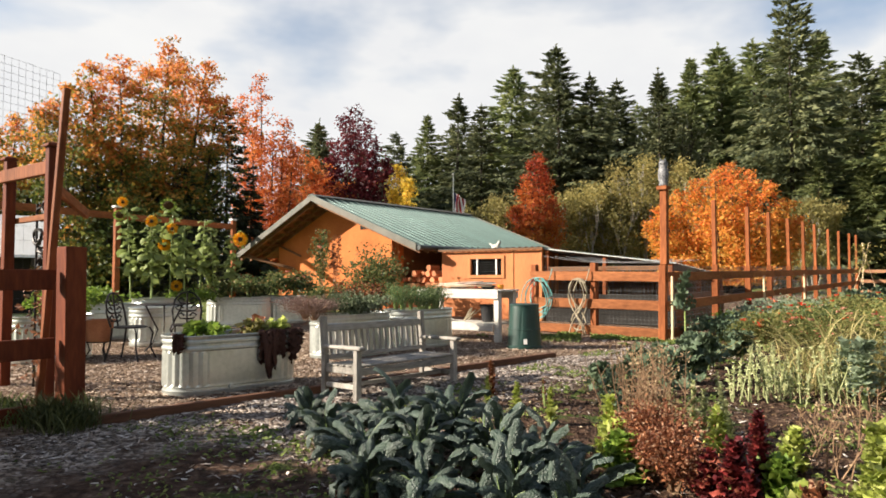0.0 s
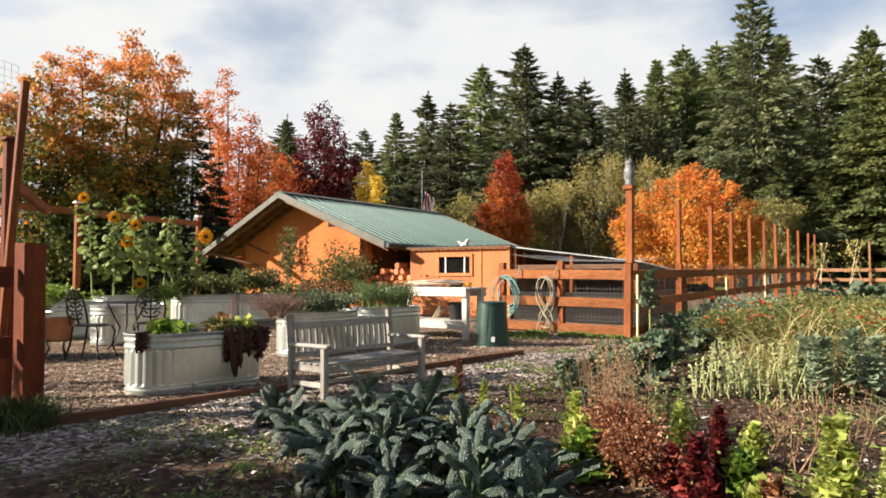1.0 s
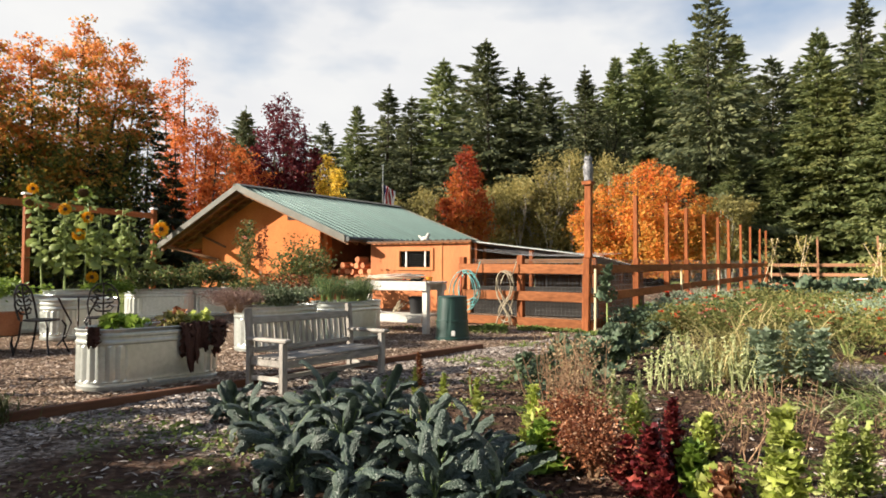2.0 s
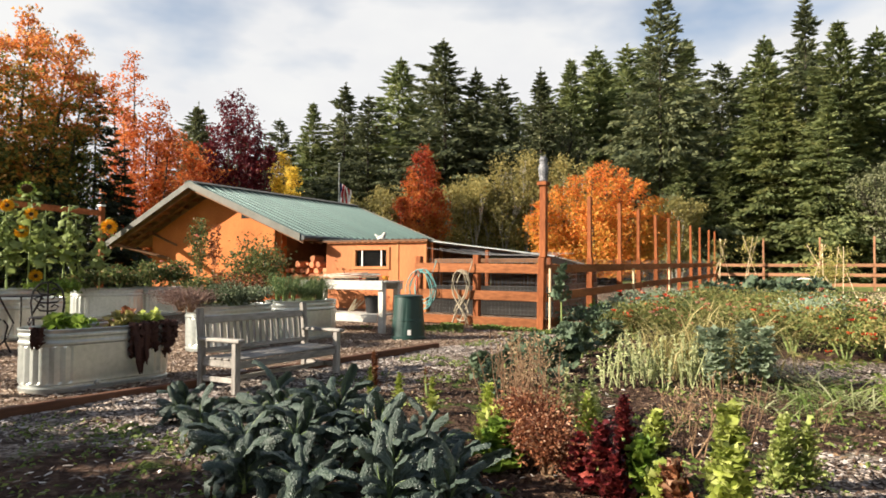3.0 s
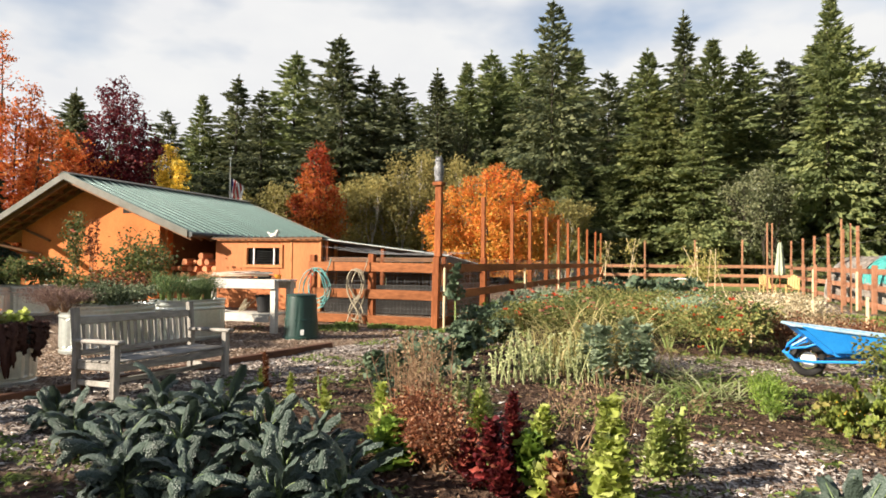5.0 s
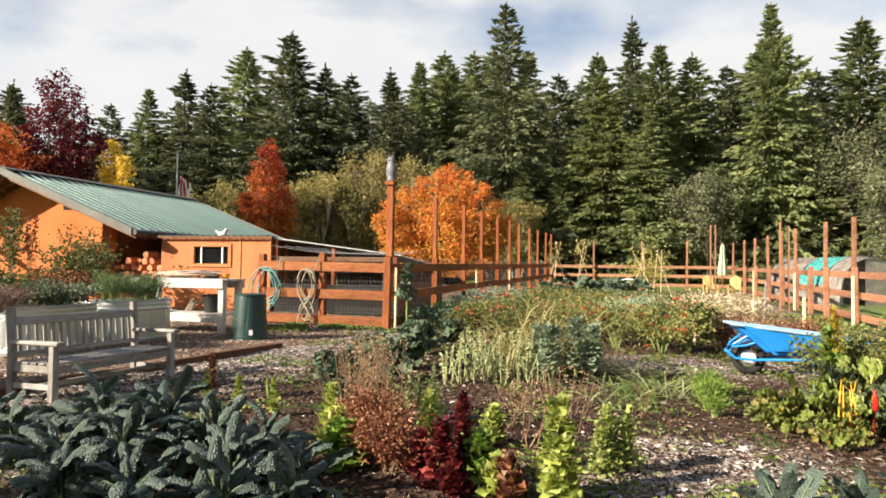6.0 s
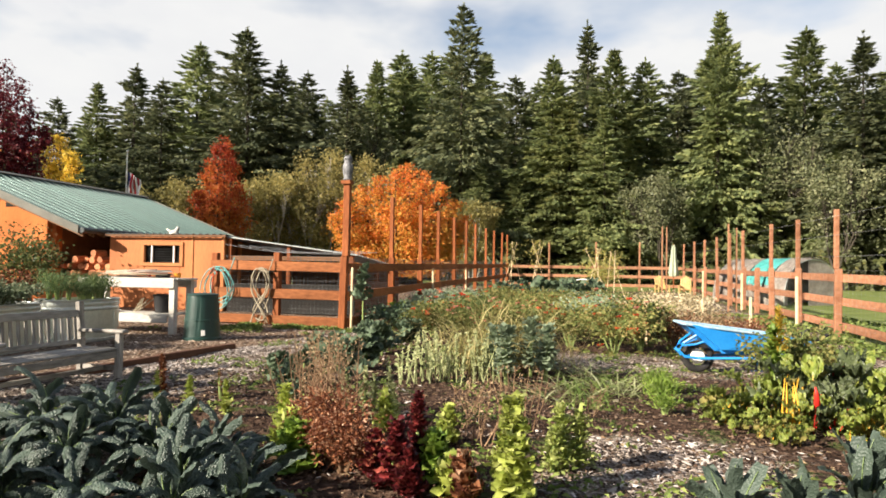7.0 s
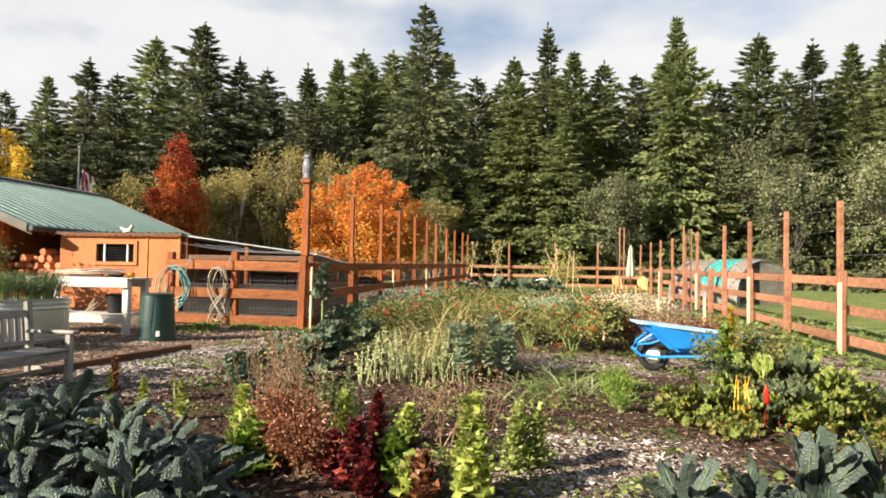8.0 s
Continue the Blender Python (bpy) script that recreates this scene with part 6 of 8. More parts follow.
def white_shed():
    """A low building with a white roof, far behind the arbour."""
    x, y = polar(-71.0, 22)
    g = gz(x, y)
    t = thing("white_shed", pose(x, y, g, 0, 0, 62), "distant shed with a white metal roof, its open side painted as near-black shade", "shed")
    t.scale = (0.67, 0.67, 0.67)
    # near-black box stands for the shade under the roof
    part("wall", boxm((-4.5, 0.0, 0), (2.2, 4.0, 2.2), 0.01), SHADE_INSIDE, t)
    bm = bmesh.new()
    f = bm.faces.new([bm.verts.new(p) for p in ((-5, -0.6, 2.3), (2.9, -0.6, 2.2), (2.7, 1.7, 3.9), (-5, 1.7, 4.1))])
    ex = bmesh.ops.extrude_face_region(bm, geom=[f])
    bmesh.ops.translate(bm, vec=(0, 0.05, 0.10), verts=[v for v in ex["geom"] if isinstance(v, bmesh.types.BMVert)])
    part("roof", bm, WHITE_PAINT, t, "white sheet-metal roof")
    part("post", boxm((2.0, -0.5, 0), (2.15, -0.35, 2.25), 0.01), BARK, t)
    return t


white_shed()


# ---------------------------------------------------------------- flagpole far behind the barn
def flagpole():
    x, y = polar(-36.4, 40)
    g = gz(x, y)
    top = math.tan(radians(8.4)) * 40 + 1.25
    t = thing("flagpole", pose(x, y, g, 0, 0, 36.4), "white flagpole with a limp striped flag", "flagpole")
    bm = bmesh.new(); rod(bm, (0, 0, 0), (0, 0, top - g), 0.05, 0.03, 8)
    part("pole", bm, GALV, t)
    bm = bmesh.new(); bmesh.ops.create_icosphere(bm, subdivisions=2, radius=0.07, matrix=Matrix.Translation((0, 0, top - g + 0.05)))
    part("finial", bm, GALV, t)
    red, blue = surface("red_cloth", (0.34, 0.03, 0.04), (0.45, 0.05, 0.05), 4, 0.9), surface("blue_cloth", (0.02, 0.03, 0.14), (0.04, 0.05, 0.2), 4, 0.9)
    zt = top - g - 1.0
    # limp folds: each stripe a hanging, pleated strip
    for k in range(8):
        bm = bmesh.new()
        pts = []
        for i in range(9):
            s = i / 8
            xx = 0.04 + 0.075 * k + 0.05 * math.sin(s * 5 + k)
            yy = 0.06 * math.sin(k * 2.1 + s * 2.2)
            pts.append((xx, yy, zt - 0.05 * k - s * (1.35 - 0.05 * k)))
        for a in pts:
            bm.verts.new((a[0], a[1] + 0.012, a[2])); bm.verts.new((a[0] + 0.095, a[1] - 0.02, a[2] - 0.05))
        bm.verts.ensure_lookup_table()
        for i in range(8):
            bm.faces.new((bm.verts[2 * i], bm.verts[2 * i + 1], bm.verts[2 * i + 3], bm.verts[2 * i + 2]))
        part("stripe", bm, (red if k % 2 == 0 else WHITE_PAINT) if k > 0 else blue, t)
    return t


flagpole()


# ---------------------------------------------------------------- plants: shared leaf meshes
KALE = leafy("blue_green_kale", [(0.0, (0.022, 0.037, 0.027)), (0.5, (0.050, 0.074, 0.055)), (1.0, (0.12, 0.15, 0.115))], 0.42, 0.15, patch=0.4, patch_scale=9, bump=0.9, bump_scale=90, spec=0.5)
KALE_RIB = surface("pale_green_midrib", (0.10, 0.15, 0.05), (0.20, 0.26, 0.11), 10, 0.5)
KALE_FLAT = leafy("grey_green_kale", [(0.0, (0.030, 0.046, 0.034)), (0.5, (0.056, 0.078, 0.058)), (1.0, (0.10, 0.125, 0.095))], 0.5, 0.15, patch=0.4, patch_scale=9, bump=0.5, bump_scale=75, spec=0.4)
CURLY = leafy("curly_blue_green", [(0.0, (0.036, 0.060, 0.034)), (0.5, (0.086, 0.125, 0.072)), (1.0, (0.20, 0.24, 0.145))], 0.55, 0.2, patch=0.3, patch_scale=6)
LETTUCE = leafy("lime_lettuce", [(0.0, (0.20, 0.26, 0.04)), (0.5, (0.42, 0.47, 0.10)), (1.0, (0.63, 0.65, 0.24))], 0.45, 0.4, patch=0.2, patch_scale=8, spec=0.4)
PALE_LETTUCE = leafy("pale_yellow_green_lettuce", [(0.0, (0.24, 0.31, 0.07)), (0.5, (0.44, 0.49, 0.14)), (1.0, (0.64, 0.66, 0.28))], 0.5, 0.4, patch=0.2, patch_scale=8, spec=0.35)
GREENS = leafy("fresh_green_leaves", [(0.0, (0.09, 0.16, 0.022)), (0.5, (0.18, 0.27, 0.04)), (1.0, (0.32, 0.40, 0.075))], 0.5, 0.35, patch=0.2, patch_scale=8, spec=0.35)
RED_LETTUCE = leafy("dark_red_lettuce", [(0.0, (0.040, 0.008, 0.009)), (0.55, (0.12, 0.014, 0.016)), (0.9, (0.27, 0.040, 0.036)), (1.0, (0.36, 0.12, 0.07))], 0.4, 0.3, spec=0.45)
RUSTY = leafy("rusty_brown_leaves", [(0.0, (0.085, 0.026, 0.015)), (0.5, (0.205, 0.072, 0.032)), (0.85, (0.33, 0.14, 0.065)), (1.0, (0.52, 0.34, 0.22))], 0.6, 0.3)
DRY = leafy("dry_straw_stems", [(0.0, (0.14, 0.085, 0.045)), (0.5, (0.27, 0.18, 0.10)), (1.0, (0.42, 0.32, 0.19))], 0.8, 0.15)
STRAW = leafy("yellow_arching_grass", [(0.0, (0.16, 0.17, 0.055)), (0.5, (0.34, 0.29, 0.115)), (1.0, (0.54, 0.44, 0.21))], 0.65, 0.3)
LEEK = leafy("pale_green_stalks", [(0.0, (0.22, 0.26, 0.10)), (0.5, (0.40, 0.42, 0.20)), (1.0, (0.58, 0.58, 0.34))], 0.6, 0.25)
ZINNIA = leafy("flowerbed_leaves", [(0.0, (0.060, 0.086, 0.028)), (0.4, (0.155, 0.18, 0.052)), (0.7, (0.29, 0.26, 0.085)), (0.88, (0.42, 0.31, 0.14)), (1.0, (0.43, 0.20, 0.10))], 0.6, 0.35, patch=0.4, patch_scale=1.2)
PALE_FLOWER = leafy("dried_cream_flowers", [(0.0, (0.20, 0.16, 0.08)), (0.5, (0.42, 0.34, 0.20)), (1.0, (0.68, 0.59, 0.42))], 0.75, 0.25)
RED_FLOWER = leafy("red_petals", [(0.0, (0.45, 0.02, 0.02)), (0.6, (0.66, 0.06, 0.025)), (1.0, (0.75, 0.20, 0.06))], 0.5, 0.3)
PINK_FLOWER = leafy("pink_petals", [(0.0, (0.50, 0.10, 0.10)), (0.6, (0.66, 0.26, 0.20)), (1.0, (0.76, 0.46, 0.32))], 0.5, 0.3)
YELLOW_PETAL = leafy("sunflower_petals", [(0.0, (0.72, 0.30, 0.01)), (1.0, (0.85, 0.50, 0.02))], 0.5, 0.35)
SEED_DISC = surface("sunflower_disc", (0.03, 0.015, 0.006), (0.10, 0.05, 0.018), 40, 0.9, bump=0.8, fine=160)
CHARD_DARK = leafy("dark_crinkled_chard", [(0.0, (0.042, 0.056, 0.024)), (0.6, (0.085, 0.105, 0.042)), (1.0, (0.17, 0.18, 0.075))], 0.4, 0.25, patch=0.4, patch_scale=14, bump=1.0, bump_scale=30, spec=0.5)
CHARD_GREEN = leafy("green_crinkled_chard", [(0.0, (0.085, 0.13, 0.020)), (0.5, (0.19, 0.24, 0.04)), (0.8, (0.36, 0.36, 0.08)), (1.0, (0.46, 0.42, 0.14))], 0.4, 0.35, patch=0.4, patch_scale=10, bump=0.9, bump_scale=30, spec=0.5)
CHARD_YELLOW = leafy("yellowing_chard", [(0.0, (0.18, 0.19, 0.045)), (0.5, (0.34, 0.30, 0.085)), (1.0, (0.52, 0.42, 0.17))], 0.45, 0.4, patch=0.4, patch_scale=8, bump=0.7, bump_scale=30)
STEM_YELLOW = surface("yellow_chard_stem", (0.62, 0.28, 0.02), (0.76, 0.40, 0.04), 8, 0.4)
STEM_RED = surface("scarlet_chard_stem", (0.55, 0.012, 0.012), (0.72, 0.03, 0.02), 8, 0.4)
STEM_GREEN = surface("pale_green_stem", (0.16, 0.22, 0.06), (0.28, 0.34, 0.12), 8, 0.5)
STEM_PALE = surface("pale_straw_stem", (0.19, 0.22, 0.085), (0.38, 0.39, 0.19), 8, 0.6)
STEM_BROWN = surface("dry_brown_stem", (0.14, 0.08, 0.045), (0.26, 0.16, 0.09), 8, 0.8)
WEED = leafy("low_weeds", [(0.0, (0.07, 0.11, 0.022)), (0.5, (0.14, 0.19, 0.045)), (1.0, (0.27, 0.31, 0.09))], 0.6, 0.3)
ROSEMARY = leafy("grey_green_rosemary", [(0.0, (0.045, 0.075, 0.028)), (0.5, (0.10, 0.15, 0.055)), (1.0, (0.20, 0.26, 0.11))], 0.65, 0.25)
SAGE = leafy("silvery_green_sage", [(0.0, (0.060, 0.088, 0.044)), (0.5, (0.15, 0.19, 0.10)), (1.0, (0.31, 0.35, 0.22))], 0.6, 0.25)
LAVENDER = leafy("faded_mauve_lavender", [(0.0, (0.10, 0.06, 0.05)), (0.5, (0.22, 0.14, 0.115)), (1.0, (0.34, 0.24, 0.20))], 0.8, 0.2)
ROSE = leafy("rose_leaves", [(0.0, (0.040, 0.062, 0.022)), (0.5, (0.105, 0.14, 0.045)), (0.85, (0.22, 0.24, 0.08)), (1.0, (0.34, 0.17, 0.08))], 0.5, 0.3)
WILTED = leafy("wilted_purple_greens", [(0.0, (0.026, 0.012, 0.010)), (0.6, (0.066, 0.028, 0.020)), (1.0, (0.15, 0.075, 0.045))], 0.6, 0.2, bump=0.7, bump_scale=40)


def leaf_mesh(name, v, f, mat):
    me = bpy.data.meshes.new(name)
    me.from_pydata(v.tolist(), [], f)
    me.shade_smooth()
    me.materials.append(mat)
    return me


def kale_leaf(seed, length, width, droop, material, rise=60, ruffle=0.05, curl=-0.5):
    v, f = strip(length, width, droop, curl, ruffle, 14, 6, seed, rise, 0.75, 0.28, 0.045)
    me = leaf_mesh("leaf", v, f, material)
    return me


def rib_mesh(length, droop, rise, r, mat, n=8, to=0.85):
    bm = bmesh.new()
    pts = [Vector((0, 0, 0))]
    for i in range(n):
        a = radians(rise - droop * (i / n) ** 1.4)
        if i / n > to:
            break
        pts.append(pts[-1] + Vector((0, math.cos(a), math.sin(a))) * length / n)
    tube(bm, pts, [r * (1 - 0.75 * i / len(pts)) for i in range(len(pts))], 5)
    me = bpy.data.meshes.new("midrib"); bm.to_mesh(me); bm.free(); me.materials.append(mat)
    return me


KALE_KIT = []
for i, (ln, wd, dr, rise) in enumerate(((0.40, 0.076, 100, 86), (0.43, 0.082, 165, 85), (0.38, 0.088, 200, 84), (0.34, 0.080, 140, 62), (0.42, 0.074, 75, 88), (0.33, 0.086, 215, 76), (0.39, 0.092, 180, 84))):
    KALE_KIT.append((kale_leaf(30 + i, ln, wd, dr, KALE, rise, 0.10, -0.7), rib_mesh(ln, dr, rise, 0.008, KALE_RIB, 12, 0.5)))
FLAT_KIT = []
for i, (ln, wd, dr, rise) in enumerate(((0.36, 0.088, 28, 84), (0.37, 0.095, 60, 76), (0.31, 0.088, 85, 64), (0.37, 0.09, 40, 88))):
    FLAT_KIT.append((kale_leaf(50 + i, ln, wd, dr, KALE_FLAT, rise, 0.05, 0.15), rib_mesh(ln, dr, rise, 0.006, KALE_RIB)))


def kale_plant(x, y, h, kit, label, count, seed, group):
    r = np.random.default_rng(seed)
    g = ground_height(x, y)
    t = thing("kale_plant", pose(x, y, g - 0.01, 0, 0, r.uniform(0, 360)), label, "kale", group)
    stem_h = max(0.06, h - 0.40)
    bm = bmesh.new()
    tube(bm, [(0, 0, 0), (0.01, 0, stem_h * 0.6), (0, 0.01, stem_h + 0.08)], [0.02, 0.018, 0.012], 7)
    part("stem", bm, STEM_GREEN, t)
    for k in range(count):
        q = k / count
        leaf, rib = kit[int(r.integers(0, len(kit)))] if q < 0.75 else kit[0 if q < 0.9 else min(4, len(kit) - 1)]
        z = stem_h * (0.25 + 0.75 * q) + 0.02 * r.random()
        s = r.uniform(0.62, 1.12) * (h / 0.55) ** 0.5
        m = Matrix.Translation((0, 0, z)) @ Matrix.Rotation(k * 2.4 + r.normal(0, 0.25), 4, "Z") @ Matrix.Rotation(r.normal(0, 0.28) - 0.35 * (1 - q), 4, "X") @ Matrix.Rotation(r.normal(0, 0.45), 4, "Y") @ Matrix.Diagonal((s, s, s, 1))
        o = new("leaf", leaf); o.parent = t; o.matrix_basis = m
        b = new("midrib", rib); b.parent = o; b.location = (0, 0, 0.003 if kit is FLAT_KIT else -0.003)
    return t


for i, (x, y, h) in enumerate(((-4.30, 3.92, 0.40), (-3.72, 4.05, 0.50), (-3.28, 3.80, 0.60), (-2.92, 3.98, 0.60), (-2.78, 3.42, 0.56), (-2.42, 3.68, 0.56), (-2.06, 3.36, 0.50),
                               (-2.36, 2.98, 0.45), (-1.88, 3.02, 0.42), (-1.72, 3.42, 0.46), (-2.08, 3.78, 0.50), (-1.62, 3.12, 0.36), (-3.12, 3.28, 0.50), (-3.58, 3.45, 0.42), (-2.75, 2.92, 0.40))):
    kale_plant(x, y, h, KALE_KIT, "dark blue-green lacinato kale with drooping blistered leaves", 38, 100 + i, "lacinato kale in the front bed")
for i, (x, y, h) in enumerate(((0.70, 3.55, 0.42), (1.02, 3.62, 0.46), (1.36, 3.85, 0.55), (1.74, 3.95, 0.56), (2.10, 4.15, 0.52), (1.20, 3.35, 0.40), (1.60, 3.50, 0.44))):
    kale_plant(x, y, h, FLAT_KIT, "grey-green kale with flat upright strap leaves", 26, 140 + i, "strap-leaved kale by the path")


# ---------------------------------------------------------------- plants: towers, bushes, grasses
def tower(name, label, x, y, h, w, mat, seed, category, group, n=90, wide=0.55, size=0.10, taper=0.6, upright=0.7, stem=STEM_GREEN, lower=0.05):
    """A bolted plant: one straight stem clothed in leaves that shorten to the tip."""
    r = np.random.default_rng(seed)
    t = thing(name, pose(x, y, ground_height(x, y) - 0.01, r.normal(0, 3), r.normal(0, 3), r.uniform(0, 360)), label, category, group)
    bm = bmesh.new(); tube(bm, [(0, 0, 0), (0.01, 0.005, h * 0.5), (0, 0, h * 0.97)], [0.016, 0.012, 0.005], 6)
    part("stem", bm, stem, t)
    pieces = []
    for k in range(n):
        q = (k + 0.5) / n
        ln = size * (1.15 - 0.6 * taper * q * q) * r.uniform(0.5, 1.35)
        v, f = strip(ln, ln * wide * r.uniform(0.8, 1.35), r.uniform(20, 110), r.uniform(-0.2, 0.6), 0.20, 5, 4, int(r.integers(1e6)), 70 * upright + 25 * q + r.normal(0, 14), 0.7, 0.02)
        a = k * 2.4 + r.normal(0, 0.9)
        c, s = math.cos(a), math.sin(a)
        rad = w * 0.25 * (1 - q) * r.random()
        v = np.stack([v[:, 0] * c - (v[:, 1] + rad) * s, v[:, 0] * s + (v[:, 1] + rad) * c, v[:, 2] + h * (lower + (1 - lower - 0.10) * q) + r.normal(0, 0.012)], 1)
        pieces.append((v, np.array(f)))
    v, f = join(pieces)
    raw("foliage", v, f, mat, t, smooth=True)
    return t


LG = "bolted lettuces in the front bed"
tower("lettuce_plant", "tall bolted lime-green lettuce in dark soil", -0.40, 3.84, 0.60, 0.20, LETTUCE, 1, "lettuce", LG, 300, 0.6, 0.072, 0.1, 0.5)
tower("lettuce_plant", "tall bolted lime-green lettuce in dark soil", -0.34, 3.68, 0.42, 0.2, LETTUCE, 2, "lettuce", LG, 180, 0.7, 0.080, 0.2, 0.5)
tower("lettuce_plant", "pale green bolted lettuce with small leaves", -0.10, 4.46, 0.42, 0.3, PALE_LETTUCE, 3, "lettuce", LG, 220, 0.5, 0.056, 0.2, 0.5)
tower("lettuce_plant", "pale green bolted lettuce with small leaves", -0.03, 4.52, 0.38, 0.3, PALE_LETTUCE, 4, "lettuce", LG, 190, 0.5, 0.054, 0.2, 0.5)
tower("lettuce_plant", "pale green bolted lettuce with small leaves", -0.19, 4.38, 0.30, 0.3, PALE_LETTUCE, 5, "lettuce", LG, 150, 0.5, 0.058)
tower("lettuce_plant", "lime-green lettuce bolting above broad lower leaves", -1.98, 4.42, 0.48, 0.25, LETTUCE, 6, "lettuce", LG, 144, 0.5, 0.072)
tower("lettuce_plant", "frilly lime-green lettuce in dark soil", -1.88, 4.30, 0.30, 0.3, LETTUCE, 7, "lettuce", LG, 126, 0.75, 0.108)
tower("lettuce_plant", "frilly green lettuce with broad leaves", -1.70, 4.05, 0.30, 0.3, GREENS, 8, "lettuce", LG, 126, 0.7, 0.115)
tower("lettuce_plant", "frilly lime-green lettuce in dark soil", -1.46, 5.05, 0.32, 0.2, LETTUCE, 9, "lettuce", LG, 126, 0.6, 0.065)
tower("lettuce_plant", "frilly lime-green lettuce in dark soil", -0.95, 4.85, 0.26, 0.2, LETTUCE, 10, "lettuce", LG, 144, 0.7, 0.079)
tower("lettuce_plant", "frilly fresh green lettuce in dark soil", -0.82, 4.00, 0.30, 0.25, GREENS, 11, "lettuce", LG, 162, 0.75, 0.086)
tower("lettuce_plant", "frilly fresh green lettuce in dark soil", -0.70, 3.80, 0.22, 0.25, LETTUCE, 12, "lettuce", LG, 108, 0.75, 0.086)
tower("lettuce_plant", "orange-tinted lettuce going to seed", -0.60, 3.72, 0.24, 0.2, RUSTY, 13, "lettuce", LG, 90, 0.7, 0.086)
tower("red_lettuce_plant", "tall bolted dark red lettuce in dark soil", -0.95, 4.02, 0.56, 0.24, RED_LETTUCE, 14, "lettuce", LG, 360, 0.65, 0.052, 0.5, 0.55)
tower("red_lettuce_plant", "dark red frilly lettuce in dark soil", -1.06, 3.88, 0.40, 0.26, RED_LETTUCE, 15, "lettuce", LG, 280, 0.7, 0.056, 0.4, 0.5)
tower("red_lettuce_plant", "dark red frilly lettuce in dark soil", -1.20, 3.98, 0.28, 0.26, RED_LETTUCE, 16, "lettuce", LG, 250, 0.7, 0.056)
tower("red_lettuce_plant", "dark red frilly lettuce in dark soil", -0.92, 3.72, 0.26, 0.26, RED_LETTUCE, 17, "lettuce", LG, 250, 0.7, 0.056)
tower("seeding_lettuce", "thin reddish spire of a bolted lettuce", -3.80, 5.80, 0.42, 0.14, RUSTY, 18, "lettuce", LG, 162, 0.5, 0.047, 0.4)
tower("lettuce_plant", "small lime-green spire of lettuce", -3.68, 5.52, 0.30, 0.1, LETTUCE, 19, "lettuce", LG, 90, 0.5, 0.043)
tower("lettuce_plant", "small lime-green spire of lettuce", -3.36, 5.50, 0.26, 0.1, LETTUCE, 20, "lettuce", LG, 90, 0.6, 0.050)
tower("seeding_lettuce", "thin reddish spire of a bolted lettuce", -3.25, 5.85, 0.28, 0.06, RUSTY, 21, "lettuce", LG, 46, 0.5, 0.036)
tower("lettuce_plant", "small yellow-green lettuce in dark soil", -2.74, 5.05, 0.30, 0.1, LETTUCE, 22, "lettuce", LG, 72, 0.6, 0.058)
for k, (x, y, h) in enumerate(((-1.68, 5.45, 0.40), (-1.56, 5.55, 0.44), (-1.80, 5.60, 0.42), (-1.45, 5.40, 0.34), (-2.0, 5.6, 0.36))):
    tower("lettuce_plant", "slender pale green seeding stalk", x, y, h, 0.1, LEEK, 23 + k, "lettuce", LG, 108, 0.5, 0.047, 0.4)


def bush(name, label, x, y, h, w, mat, n, size, seed, category, group="", wide=0.6, stems=7, stem=STEM_GREEN, shape=1.0, blooms=None, bloom_n=0, bloom_size=0.05, low=0.05, way_up=0.2):
    """A bushy plant: forking stems and a loose uneven mass of leaves; flowers sit on its outside."""
    r = np.random.default_rng(seed)
    t = thing(name, pose(x, y, ground_height(x, y) - 0.01 if category != "herb" else 0), label, category, group)
    tips = []
    for k in range(stems):
        bm = bmesh.new()
        a, e = r.uniform(0, math.tau), r.uniform(0.25, 1.0)
        tip = Vector((math.cos(a) * w * 0.42 * e, math.sin(a) * w * 0.42 * e, h * r.uniform(0.7, 0.97) * (1 - 0.35 * e * shape)))
        mid = Vector((tip.x * 0.35, tip.y * 0.35, tip.z * 0.55))
        tube(bm, [(tip.x * 0.1, tip.y * 0.1, 0), mid, tip], [0.011, 0.008, 0.004], 5)
        part("stem", bm, stem, t)
        tips.append((tip, mid))
    P = []
    per = max(1, n // (stems * 6))
    for tip, mid in tips:
        for c in range(6):
            ctr = mid.lerp(tip, r.uniform(0.0, 1.12)) + Vector(r.normal(0, 0.12, 3) * np.array([w, w, h * 0.5]))
            P.append(np.array(ctr) + r.normal(0, 1, (per, 3)) * np.array([w * 0.085, w * 0.085, h * 0.08]))
    P = np.concatenate(P)
    P = P[(P[:, 2] > h * low) & (P[:, 2] < h * 1.03)]
    W = unit(P * np.array([1, 1, 0.3])) + r.normal(0, 0.7, P.shape) + np.array([0, 0, way_up])
    v, f = leaves(P, W, size * r.uniform(0.6, 1.35, len(P)), wide, 0.25, 0.2)
    raw("foliage", v, f, mat, t)
    if blooms is not None:
        for k in range(bloom_n):
            i = int(r.integers(0, len(P)))
            p = P[i] * np.array([1.08, 1.08, 1.0]) + np.array([0, 0, size * 0.6])
            m = 9
            ang = np.arange(m) * math.tau / m
            w2 = np.stack([np.cos(ang), np.sin(ang), np.full(m, 0.45)], 1)
            v, f = leaves(np.repeat(p[None], m, 0), w2, bloom_size, 0.7, 0.1)
            raw("flower", v, f, blooms, t)
    return t


